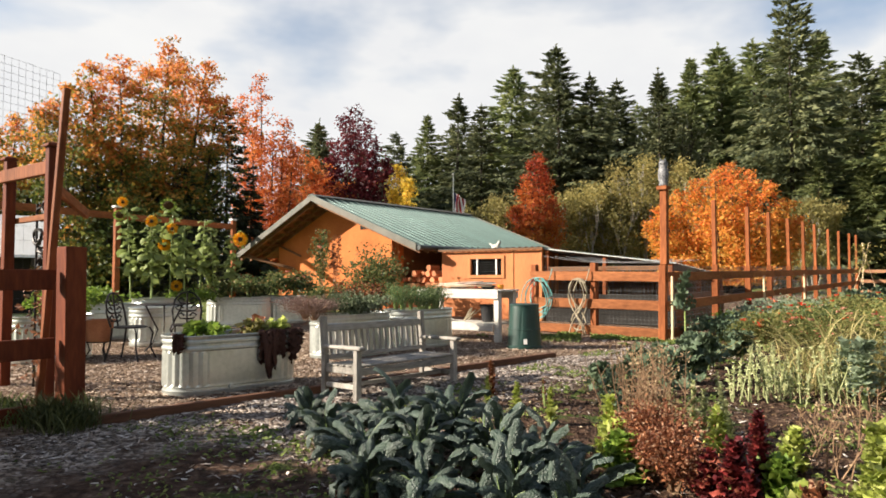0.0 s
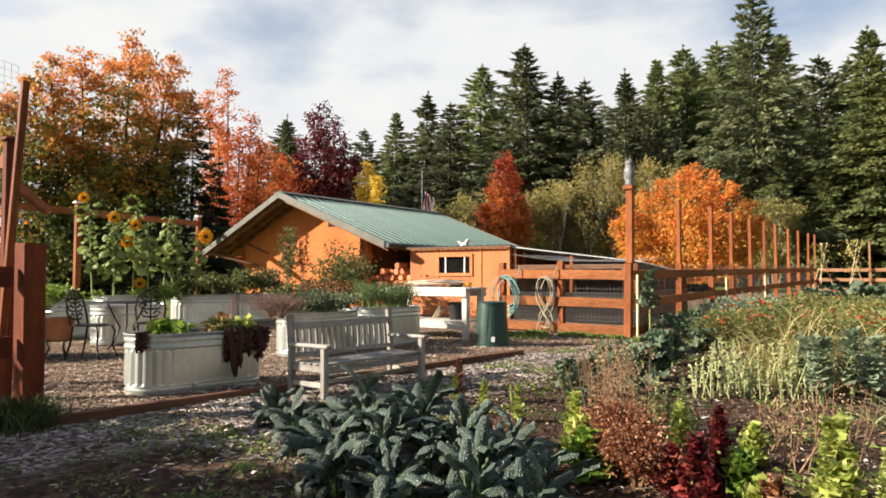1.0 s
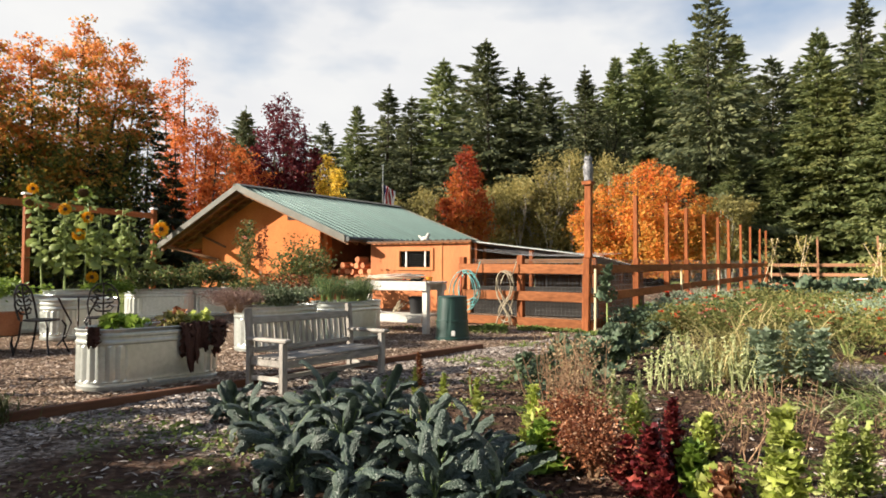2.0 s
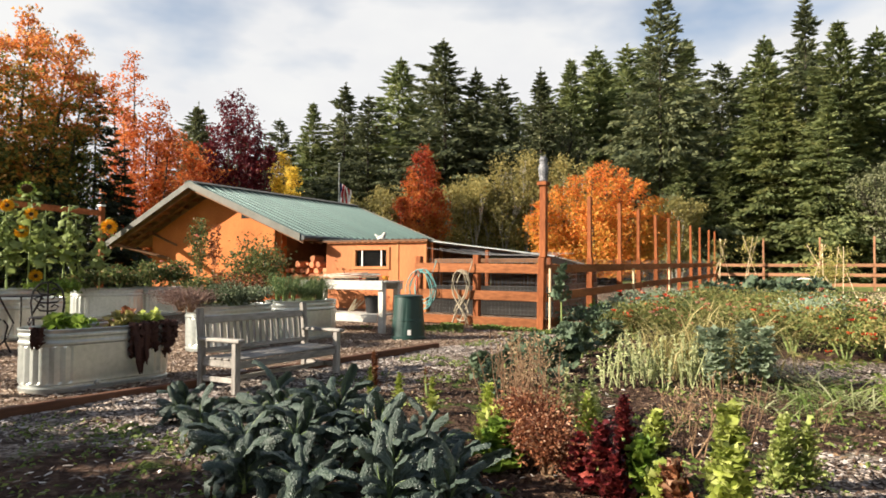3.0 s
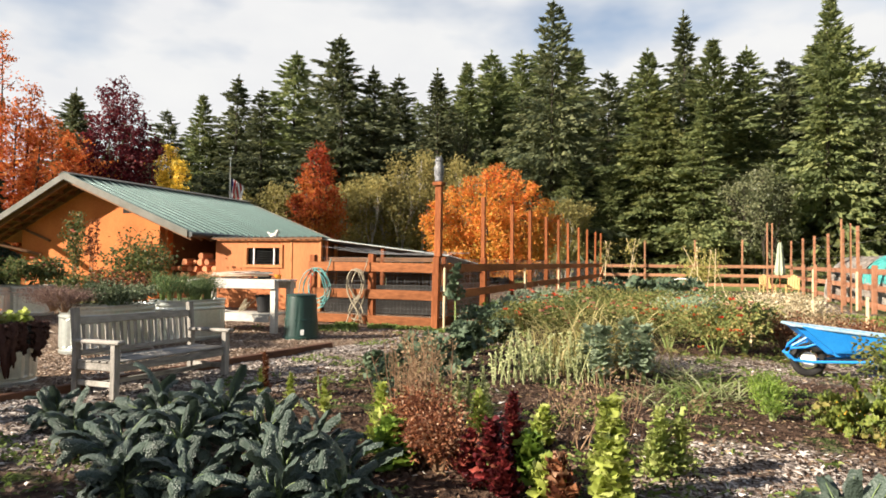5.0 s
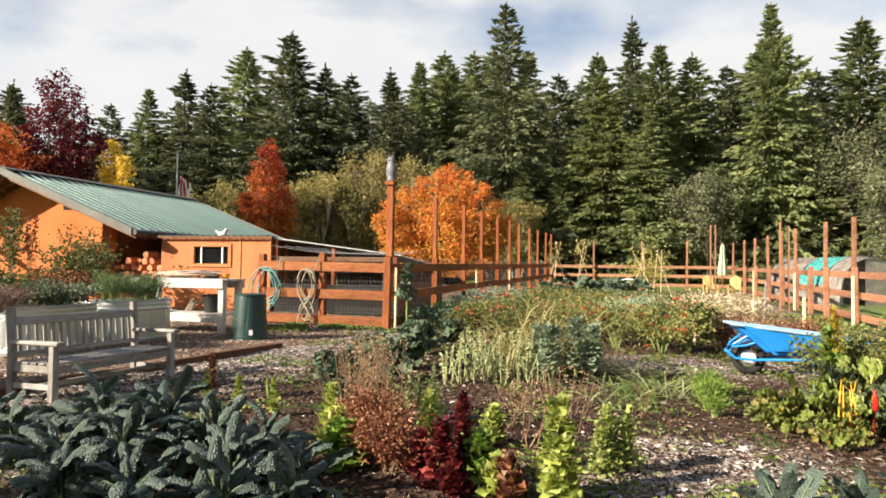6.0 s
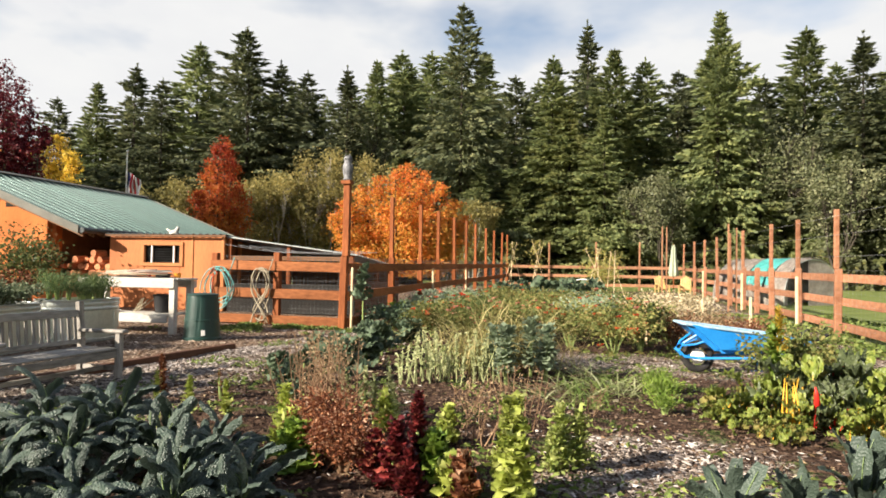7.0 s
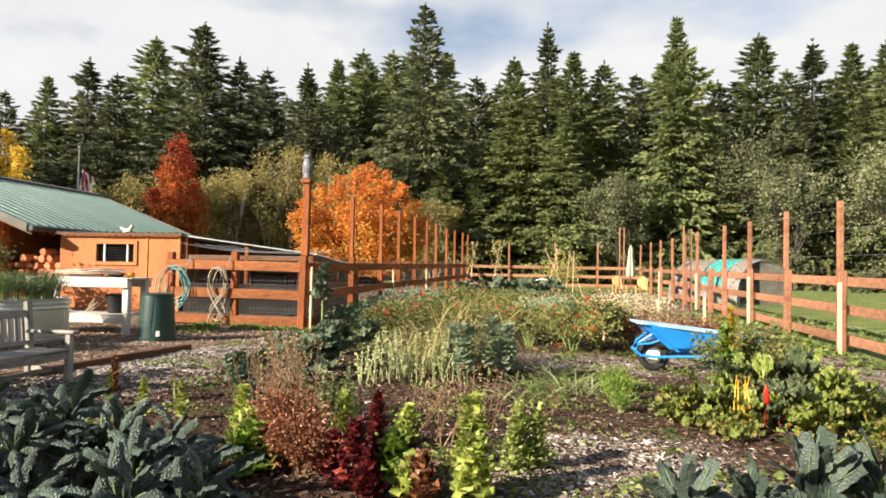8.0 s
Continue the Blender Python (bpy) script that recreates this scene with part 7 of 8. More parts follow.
# rusty seed-head bush with bare stalks above it
bush("seeding_bush", "rusty brown bush of lettuce gone to seed", -1.58, 4.25, 0.54, 0.52, RUSTY, 4200, 0.027, 201, "plant", "seeding plants", 0.5, 18, STEM_BROWN)
bush("seeding_bush", "rusty brown bush of lettuce gone to seed", -1.42, 4.05, 0.44, 0.48, RUSTY, 3800, 0.027, 202, "plant", "seeding plants", 0.5, 16, STEM_BROWN)


def bare_stalks(name, label, x, y, h, w, mat, n, seed, forks=4, spread=0.35):
    r = np.random.default_rng(seed)
    t = thing(name, pose(x, y, ground_height(x, y) - 0.01), label, "dry plant", "dry stalks")
    for k in range(n):
        bm = bmesh.new()
        p = Vector((r.normal(0, w * 0.3), r.normal(0, w * 0.3), 0))
        tip = p + Vector((r.normal(0, spread * 0.3), r.normal(0, spread * 0.3), h * r.uniform(0.7, 1.05)))
        tube(bm, [p, p.lerp(tip, 0.5) + Vector((r.normal(0, 0.01), r.normal(0, 0.01), 0)), tip], [0.006, 0.0045, 0.002], 4)
        for j in range(forks):
            a = p.lerp(tip, r.uniform(0.4, 0.95))
            d = Vector((r.normal(0, 1), r.normal(0, 1), 1.6)).normalized() * h * r.uniform(0.08, 0.22)
            tube(bm, [a, a + d], [0.0035, 0.0015], 4)
        part("stalk", bm, mat, t)
    m = 24 * n
    P = np.stack([r.normal(0, w * 0.36, m), r.normal(0, w * 0.36, m), h * r.uniform(0.2, 1.03, m)], 1)
    v, f = leaves(P, r.normal(size=P.shape) + np.array([0, 0, 0.4]), r.uniform(0.012, 0.034, m), 0.5)
    tagged(raw("seed_fluff", v, f, DRY, t), kind="stuff")
    return t


bare_stalks("dry_stalks", "bare branching brown seed stalks", -1.78, 4.75, 0.74, 0.34, STEM_BROWN, 22, 211)
bare_stalks("dry_stalks", "bare branching brown seed stalks", -2.02, 5.15, 0.70, 0.36, STEM_BROWN, 22, 212)
bare_stalks("dry_stalks", "bare dry grey-brown stalks in the bed", -0.72, 4.95, 0.42, 0.30, STEM_BROWN, 9, 213)
bare_stalks("dry_stalks", "bare dry grey-brown stalks in the bed", -0.55, 5.45, 0.50, 0.30, STEM_BROWN, 8, 214)
bare_stalks("dry_stalks", "bare dry grey-brown stalks in the bed", -0.95, 5.6, 0.40, 0.26, STEM_BROWN, 5, 215)
bare_stalks("dry_stalks", "thin dry red-brown stalk by the path", 0.05, 6.1, 0.28, 0.05, STEM_BROWN, 3, 216)


CURLY_KIT = []
for i in range(6):
    v, f = strip(0.40, 0.24, (70, 105, 135, 90, 120, 60)[i], 0.25, 0.20, 12, 8, 60 + i, (70, 62, 50, 45, 75, 80)[i], 0.5, 0.22)
    CURLY_KIT.append(leaf_mesh("leaf", v, f, CURLY))


def curly_kale(x, y, h, w, seed, n=32, low=0.10, stem_r=0.022):
    r = np.random.default_rng(seed)
    t = thing("curly_kale_plant", pose(x, y, ground_height(x, y) - 0.01, 0, 0, r.uniform(0, 360)), "curly blue-green kale with frilled leaves", "kale", "curly kale rows")
    bm = bmesh.new(); tube(bm, [(0, 0, 0), (0, 0.01, h * (low + 0.5))], [stem_r, stem_r * 0.65], 6); part("stem", bm, STEM_GREEN, t)
    for k in range(n):
        q = k / n
        s = w * r.uniform(0.65, 1.2) * (1.1 - 0.35 * q)
        o = new("leaf", CURLY_KIT[int(r.integers(0, 6))]); o.parent = t
        o.matrix_basis = Matrix.Translation((0, 0, h * (low + 0.52 * min(q, (1.05 - low) / 0.52)))) @ Matrix.Rotation(k * 2.4 + r.normal(0, 0.3), 4, "Z") @ Matrix.Rotation(r.normal(0, 0.2) + 0.3 * q, 4, "X") @ Matrix.Rotation(r.normal(0, 0.35), 4, "Y") @ Matrix.Diagonal((s, s, s, 1))
    return t


for i, (x, y, h, w) in enumerate(((-2.75, 6.55, 0.44, 0.50), (-3.10, 6.75, 0.40, 0.46), (-2.50, 7.1, 0.50, 0.58), (-2.85, 7.75, 0.56, 0.62), (-2.55, 7.9, 0.60, 0.66), (-3.2, 8.0, 0.46, 0.55), (-2.65, 8.7, 0.62, 0.72),
                                 (-2.75, 9.2, 0.5, 0.6), (-3.1, 9.7, 0.42, 0.6), (-3.35, 10.4, 0.4, 0.6), (-2.6, 10.2, 0.5, 0.7), (-2.8, 6.35, 0.34, 0.4), (-2.55, 5.75, 0.28, 0.35))):
    curly_kale(x, y, h, w, 300 + i)


tall = curly_kale(-3.70, 11.2, 1.05, 0.58, 380, 26, 0.55, 0.014)
tall["label"] = "leggy old kale plant leaning at the corner post"


def blade_tuft(name, label, x, y, n, ln, spread, mat, seed, category, group="", wide=0.02, rise=70, droop=60, base=0.1, kind=""):
    """A tuft of long arching blades."""
    r = np.random.default_rng(seed)
    pieces = []
    for k in range(n):
        L = ln * r.uniform(0.6, 1.15)
        v, f = strip(L, wide * r.uniform(0.6, 1.3), droop * r.uniform(0.5, 1.3), 0.3, 0.0, 5, 2, int(r.integers(1e6)), rise * r.uniform(0.75, 1.15), 0.05, -0.3)
        a = r.uniform(0, math.tau)
        c, s = math.cos(a), math.sin(a)
        bx, by_ = r.normal(0, base, 2)
        pieces.append((np.stack([v[:, 0] * c - v[:, 1] * s * spread + bx, v[:, 0] * s + v[:, 1] * c * spread + by_, v[:, 2]], 1), np.array(f)))
    v, f = join(pieces)
    o = raw(name, v, f, mat, smooth=True)
    o.location = (x, y, ground_height(x, y) - 0.01)
    return tagged(o, label, category, group, kind)


# pale stalks of leeks going to seed, each one a stem with a few blades
def leek(x, y, h, seed):
    r = np.random.default_rng(seed)
    t = thing("leek_plant", pose(x, y, ground_height(x, y) - 0.01, r.normal(0, 8), r.normal(0, 8), r.uniform(0, 360)), "pale green upright leek stalk with small leaves", "leek", "leek rows")
    bm = bmesh.new(); tube(bm, [(0, 0, 0), (0, 0, h * 0.5), (0.005, 0, h)], [0.008, 0.007, 0.004], 5); part("stalk", bm, STEM_PALE, t)
    P = np.stack([np.zeros(34), np.zeros(34), h * r.uniform(0.25, 1.0, 34)], 1)
    v, f = leaves(P, r.normal(size=P.shape) + np.array([0, 0, 0.8]), r.uniform(0.02, 0.055, 34), 0.4, 0.2, 0.2)
    raw("foliage", v, f, LEEK, t)


rr = np.random.default_rng(9)
for k in range(72):
    u = rr.random()
    leek(-2.10 + 1.2 * u + rr.normal(0, 0.06), 6.95 + 0.35 * u + rr.uniform(0, 0.9), rr.uniform(0.24, 0.58), 400 + k)

blade_tuft("arching_grass", "fountain of yellow arching asparagus fronds", -1.25, 8.45, 300, 1.15, 1.0, STRAW, 501, "grass", "asparagus fronds", 0.010, 72, 150, 0.22)
blade_tuft("arching_grass", "fountain of yellow arching asparagus fronds", -0.75, 8.85, 200, 1.05, 1.0, STRAW, 502, "grass", "asparagus fronds", 0.010, 68, 140, 0.25)


BROCCOLI = leafy("pale_grey_green_broccoli", [(0.0, (0.12, 0.165, 0.105)), (0.5, (0.24, 0.30, 0.195)), (1.0, (0.42, 0.47, 0.32))], 0.55, 0.35, patch=0.3, patch_scale=6)


def broccoli(x, y, h, w, seed):
    r = np.random.default_rng(seed)
    t = thing("broccoli_plant", pose(x, y, ground_height(x, y) - 0.01), "leafy grey-green broccoli plant", "broccoli", "broccoli plants")
    bm = bmesh.new(); tube(bm, [(0, 0, 0), (0.01, 0, h * 0.7)], [0.025, 0.014], 6); part("stem", bm, STEM_GREEN, t)
    for k in range(110):
        q = k / 110
        ln = w * 0.19 * r.uniform(0.6, 1.15)
        v, f = strip(ln, ln * 0.55, 80, 0.25, 0.16, 6, 4, int(r.integers(1e6)), 30 + 50 * q, 0.5, 0.3)
        o = raw("leaf", v, f, BROCCOLI, t, smooth=True)
        o.matrix_basis = Matrix.Translation((0, 0, h * (0.18 + 0.6 * q))) @ Matrix.Rotation(k * 2.4, 4, "Z") @ Matrix.Rotation(r.normal(0, 0.2), 4, "Y")


for i, (x, y, h, w) in enumerate(((-0.85, 7.45, 0.70, 0.8), (-0.45, 7.75, 0.68, 0.8), (-0.65, 8.1, 0.76, 0.8), (-1.05, 7.85, 0.7, 0.7))):
    broccoli(x, y, h, w, 520 + i)

# flower beds
FB = "flowering bushes in the beds"
spots = ((-2.6, 11.6, 0.62, 1.1), (-1.7, 11.2, 0.70, 1.2), (-2.2, 12.8, 0.75, 1.3), (-3.1, 13.4, 0.7, 1.2), (-1.1, 12.4, 0.75, 1.3), (-0.3, 11.4, 0.75, 1.2), (0.35, 10.6, 0.82, 1.25), (0.75, 10.9, 0.80, 1.0), (-0.1, 13.0, 0.8, 1.3), (0.8, 12.6, 0.75, 1.2),
         (-1.9, 14.4, 0.8, 1.4), (-0.7, 14.6, 0.8, 1.4), (0.5, 14.6, 0.75, 1.3), (-2.9, 15.4, 0.75, 1.3), (-1.4, 16.4, 0.75, 1.4), (-2.4, 17.4, 0.7, 1.4), (0.3, 16.8, 0.75, 1.4), (-0.6, 18.6, 0.7, 1.4))
for i, (x, y, h, w) in enumerate(spots):
    bl = (RED_FLOWER, PINK_FLOWER, RED_FLOWER)[i % 3]
    bush("zinnia_bush", "leafy flower bush dotted with red blooms" if bl is RED_FLOWER else "leafy flower bush dotted with pink blooms", x, y, h, w, (ZINNIA, ZINNIA, ROSE, BROCCOLI, ZINNIA)[i % 5], 2600, 0.055, 600 + i, "flower bush", FB, 0.55, 12, STEM_GREEN, 0.6, bl, 24 if y < 14 else 14, 0.055)
for i, (x, y) in enumerate(((-3.6, 12.9), (-3.55, 14.2), (-3.7, 16.0), (-3.6, 18.2), (-3.5, 20.2), (-2.3, 19.4), (0.9, 18.3), (-1.2, 20.0), (0.2, 20.6))):
    bush("herb_bush", "low green leafy plants along the fence", x, y, 0.5, 1.1, GREENS if i % 2 else CURLY, 1300, 0.08, 640 + i, "herb bush", "leafy plants along the fence", 0.6, 9)
for i, (x, y) in enumerate(((1.0, 13.9), (1.6, 14.8), (1.1, 15.8), (2.0, 16.2), (1.5, 17.4), (2.3, 18.0), (1.7, 12.9))):
    bush("dried_flower_bush", "bush of dried cream seed heads", x, y, 0.72, 1.2, PALE_FLOWER, 1700, 0.06, 660 + i, "flower bush", "dried flowers", 0.5, 12, STEM_BROWN, 0.6)
for i, (x, y) in enumerate(((1.3, 11.3), (1.9, 11.7), (2.3, 11.2), (1.7, 10.8))):
    bush("withered_bush", "withered dark brown bush behind the barrow", x, y, 0.62, 0.9, DRY if i % 2 else RUSTY, 1300, 0.05, 680 + i, "dry bush", "withered bushes", 0.4, 14, STEM_BROWN, 0.6)
for i, (x, y) in enumerate(((-2.6, 22.0), (-1.6, 22.3), (-0.7, 22.0), (0.2, 22.4), (-2.2, 23.4), (-1.1, 23.6), (0.0, 23.6), (-1.7, 24.8), (-0.5, 24.9))):
    curly_kale(x, y, 0.85, 1.4, 340 + i, 16)

# feathery carrots, grass and weeds
bush("carrot_tops", "bright green feathery carrot tops", 0.68, 6.85, 0.28, 0.34, GREENS, 1300, 0.035, 701, "carrot", "carrots", 0.25, 16, way_up=1.2, shape=0.3)
bush("carrot_tops", "bright green feathery carrot tops", 0.66, 7.35, 0.28, 0.34, GREENS, 1200, 0.035, 702, "carrot", "carrots", 0.25, 16, way_up=1.2, shape=0.3)
bush("carrot_tops", "bright green feathery carrot tops", 0.66, 6.4, 0.20, 0.26, GREENS, 700, 0.035, 703, "carrot", "carrots", 0.25, 12, way_up=1.2, shape=0.3)
for i, (x, y) in enumerate(((0.05, 7.0), (-0.2, 7.3), (0.2, 7.6), (0.0, 6.6), (0.35, 7.2), (-0.3, 6.7), (0.15, 8.1), (-0.1, 8.4))):
    blade_tuft("lying_onion", "lax grey-green onion tops lying on the soil", x, y, 34, 0.45, 1.0, LEEK if i % 3 else WEED, 710 + i, "onion", "onion tops", 0.012, 30, 45, 0.12, "stuff")


def weeds_at(count, place, name, label, mat, size):
    P = []
    while len(P) < count:
        x, y = place()
        if noise.noise((x * 1.1, y * 1.1, 9)) + 0.35 * noise.noise((x * 4, y * 4, 2)) > 0.08:
            P.append((x, y, ground_height(x, y) + rng.uniform(0.0, 0.03)))
    P = np.array(P)
    W = rng.normal(size=P.shape) * np.array([1, 1, 0.35]) + np.array([0, 0, 0.55])
    v, f = leaves(P, W, rng.uniform(*size, len(P)), 0.4, 0.2, 0.3)
    tagged(raw(name, v, f, mat), label, "weeds", kind="stuff")


weeds_at(7500, lambda: (rng.uniform(-4.6, 2.8), rng.uniform(3.2, 10.5)), "bed_weeds", "low green weeds in the garden beds", WEED, (0.03, 0.08))
weeds_at(900, lambda: (rng.uniform(-5.6, -2.0), rng.uniform(2.0, 3.6)), "path_weeds", "low green weeds on the wood-chip path", WEED, (0.025, 0.06))
weeds_at(3600, lambda: (rng.uniform(-7.4, -4.0), 12.0 - abs(rng.normal(0, 0.5))), "yard_weeds", "green weeds along the yard fence", WEED, (0.03, 0.10))
weeds_at(6000, lambda: (rng.uniform(2.9, 6.5), rng.uniform(6.0, 20.0)), "fence_grass", "rough grass along the field fence", WEED, (0.05, 0.16))
weeds_at(5000, lambda: (rng.uniform(-4.3, 3.0), rng.uniform(10.0, 24.0)), "far_bed_weeds", "green weeds between the flower beds", ZINNIA, (0.06, 0.16))
CLOD = leafy("crumbs_of_dark_soil", [(0.0, (0.022, 0.013, 0.009)), (0.6, (0.075, 0.045, 0.030)), (1.0, (0.15, 0.10, 0.07))], 0.95, 0.0)
LITTER = leafy("dead_leaf_bits", [(0.0, (0.10, 0.06, 0.03)), (0.4, (0.24, 0.15, 0.08)), (0.75, (0.40, 0.29, 0.17)), (1.0, (0.56, 0.46, 0.32))], 0.8, 0.1)
strewn("soil_crumbs", "crumbs of dark soil on the beds", 9000, lambda: (rng.uniform(-4.0, 3.0), 3.3 + 5.5 * rng.random() ** 1.3), (0.012, 0.04), CLOD, 0.5)
strewn("leaf_litter", "dead leaves and dry bits on the beds", 1700, lambda: (rng.uniform(-4.0, 3.0), 3.3 + 7.0 * rng.random() ** 1.2), (0.015, 0.06), LITTER, 0.15)
for k in range(5):
    x, y = -6.45 + rng.uniform(-0.5, 0.3), 2.45 + rng.uniform(-0.35, 0.25)
    blade_tuft("grass_tuft", "tuft of rough green grass at the gate post", x, y, 90, 0.17, 1.0, WEED, 740 + k, "grass", "grass at the gate", 0.010, 75, 60, 0.12)
# these tufts take the dark scrub colour to imitate shade on the grass
for i, (x, y) in enumerate(((-5.84, 2.80), (-6.04, 2.68), (-5.92, 2.58), (-5.72, 2.68))):
    blade_tuft("grass_tuft", "tuft of grass at the foot of the gate post, coloured dark as shade", x, y, 170, 0.27, 1.0, SCRUB, 760 + i, "grass", "grass at the gate", 0.010, 75, 60, 0.10)


# ---------------------------------------------------------------- chard
CHARD_KIT = {}
for key, mat in (("dark", CHARD_DARK), ("green", CHARD_GREEN), ("yellow", CHARD_YELLOW)):
    CHARD_KIT[key] = []
    for i, (ln, wd, dr, rise) in enumerate(((0.44, 0.20, 80, 78), (0.50, 0.23, 110, 72), (0.38, 0.19, 135, 58), (0.34, 0.17, 100, 45))):
        v, f = strip(ln, wd, dr, 0.15, 0.34, 12, 8, 80 + i, rise, 0.5, 0.34, 0.10)
        CHARD_KIT[key].append((leaf_mesh("leaf", v, f, mat), ln, dr, rise))


def chard(x, y, h, seed, stem, mix, n=32):
    r = np.random.default_rng(seed)
    word = "yellow-stemmed" if stem is STEM_YELLOW else "red-stemmed" if stem is STEM_RED else "green-stemmed"
    t = thing("chard_plant", pose(x, y, ground_height(x, y) - 0.01, 0, 0, r.uniform(0, 360)), word + " Swiss chard with large crinkled leaves", "chard", "chard by the barrow")
    ribs = {}
    for k in range(n):
        key = mix[int(r.integers(0, len(mix)))]
        i = int(r.integers(0, 4))
        leaf, ln, dr, rise = CHARD_KIT[key][i]
        s = min(1.2, h / 0.5) * r.uniform(0.38, 0.74) * (0.75 if key == "yellow" else 1.0)
        m = Matrix.Translation((r.normal(0, 0.07), r.normal(0, 0.07), h * 0.55 * (k / n) ** 1.3)) @ Matrix.Rotation(k * 2.4 + r.normal(0, 0.3), 4, "Z") @ Matrix.Rotation(r.normal(-0.05, 0.3), 4, "X") @ Matrix.Rotation(r.normal(0, 0.25), 4, "Y") @ Matrix.Diagonal((s, s, s, 1))
        o = new("leaf", leaf); o.parent = t; o.matrix_basis = m
        if r.random() < 0.3:
            continue
        if i not in ribs:
            ribs[i] = rib_mesh(ln, dr, rise, 0.011, stem, 8, 0.45)
        b = new("stem", ribs[i]); b.parent = o; b.location = (0, 0, -0.006)


for i, (x, y, h, st, mix) in enumerate(((1.36, 6.35, 0.40, STEM_YELLOW, ("green", "green", "yellow", "yellow")), (1.70, 6.75, 0.54, STEM_YELLOW, ("green", "dark", "green", "green")), (1.78, 6.30, 0.56, STEM_YELLOW, ("dark", "dark", "green", "yellow")),
                                       (2.04, 6.50, 0.68, STEM_RED, ("dark", "dark", "dark", "green")), (1.50, 5.98, 0.36, STEM_YELLOW, ("green", "green", "yellow")), (1.86, 5.98, 0.46, STEM_RED, ("dark", "dark", "green", "green")),
                                       (2.30, 6.85, 0.66, STEM_YELLOW, ("dark", "green", "green")), (2.22, 6.15, 0.50, STEM_YELLOW, ("green", "yellow", "green")), (2.55, 6.50, 0.40, STEM_YELLOW, ("green", "green", "yellow")),
                                       (2.85, 6.8, 0.30, STEM_GREEN, ("green", "green", "dark")), (2.7, 7.3, 0.30, STEM_YELLOW, ("yellow", "green", "green")), (1.28, 5.78, 0.24, STEM_GREEN, ("green", "yellow")), (1.08, 6.45, 0.30, STEM_GREEN, ("green", "green", "yellow")), (1.16, 6.1, 0.34, STEM_YELLOW, ("green", "green")), (1.40, 5.55, 0.24, STEM_YELLOW, ("yellow", "green")),
                                       (2.50, 5.80, 0.30, STEM_YELLOW, ("green", "green", "yellow")), (3.0, 6.2, 0.24, STEM_YELLOW, ("green", "yellow", "green")), (2.1, 5.75, 0.34, STEM_YELLOW, ("green", "yellow", "green")))):
    chard(x, y, h, 800 + i, st, mix)
bush("chard_thicket", "tall leafy green thicket with yellow tips", 2.0, 7.6, 0.74, 0.80, ZINNIA, 2200, 0.055, 832, "plant", "", 0.6, 12)
tower("goldenrod_spire", "tall leafy spire with small yellow flowers", 1.74, 7.2, 0.76, 0.3, GREENS, 830, "plant", "", 120, 0.4, 0.12, 0.5)
tower("goldenrod_spire", "tall leafy spire with small yellow flowers", 1.76, 7.1, 0.98, 0.2, YELLOW, 831, "plant", "", 90, 0.4, 0.06, 0.3, lower=0.5)
# upright yellow stalks stand bare in the middle and at the far side
for i, (x, y) in enumerate(((1.53, 5.95), (1.56, 5.93), (1.59, 5.96), (1.62, 5.92), (1.50, 5.98), (2.62, 5.66), (2.68, 5.70), (2.56, 5.68))):
    bm = bmesh.new()
    g = ground_height(x, y)
    top = 0.40 + 0.04 * math.sin(i * 2.1)
    tube(bm, [(x, y, g - 0.02), (x + 0.012 * math.sin(i * 1.7), y, g + top * 0.5), (x + 0.05 * math.sin(i * 1.7), y + 0.01, g + top)], [0.008, 0.007, 0.003], 7)
    tagged(part("chard_stalk", bm, STEM_YELLOW, smooth=True), "bright yellow chard stalk among the leaves", "chard stalk", "bare chard stalks")
# one broad scarlet stalk shows in the middle of the chard
bm = bmesh.new()
tube(bm, [(1.70, 5.88, 0.02), (1.71, 5.85, 0.26), (1.71, 5.82, 0.29), (1.70, 5.80, 0.36), (1.69, 5.79, 0.42)], [0.003, 0.004, 0.024, 0.018, 0.005], 8)
tagged(part("chard_stalk", bm, STEM_RED, smooth=True), "broad scarlet chard stalk among the leaves", "chard stalk")


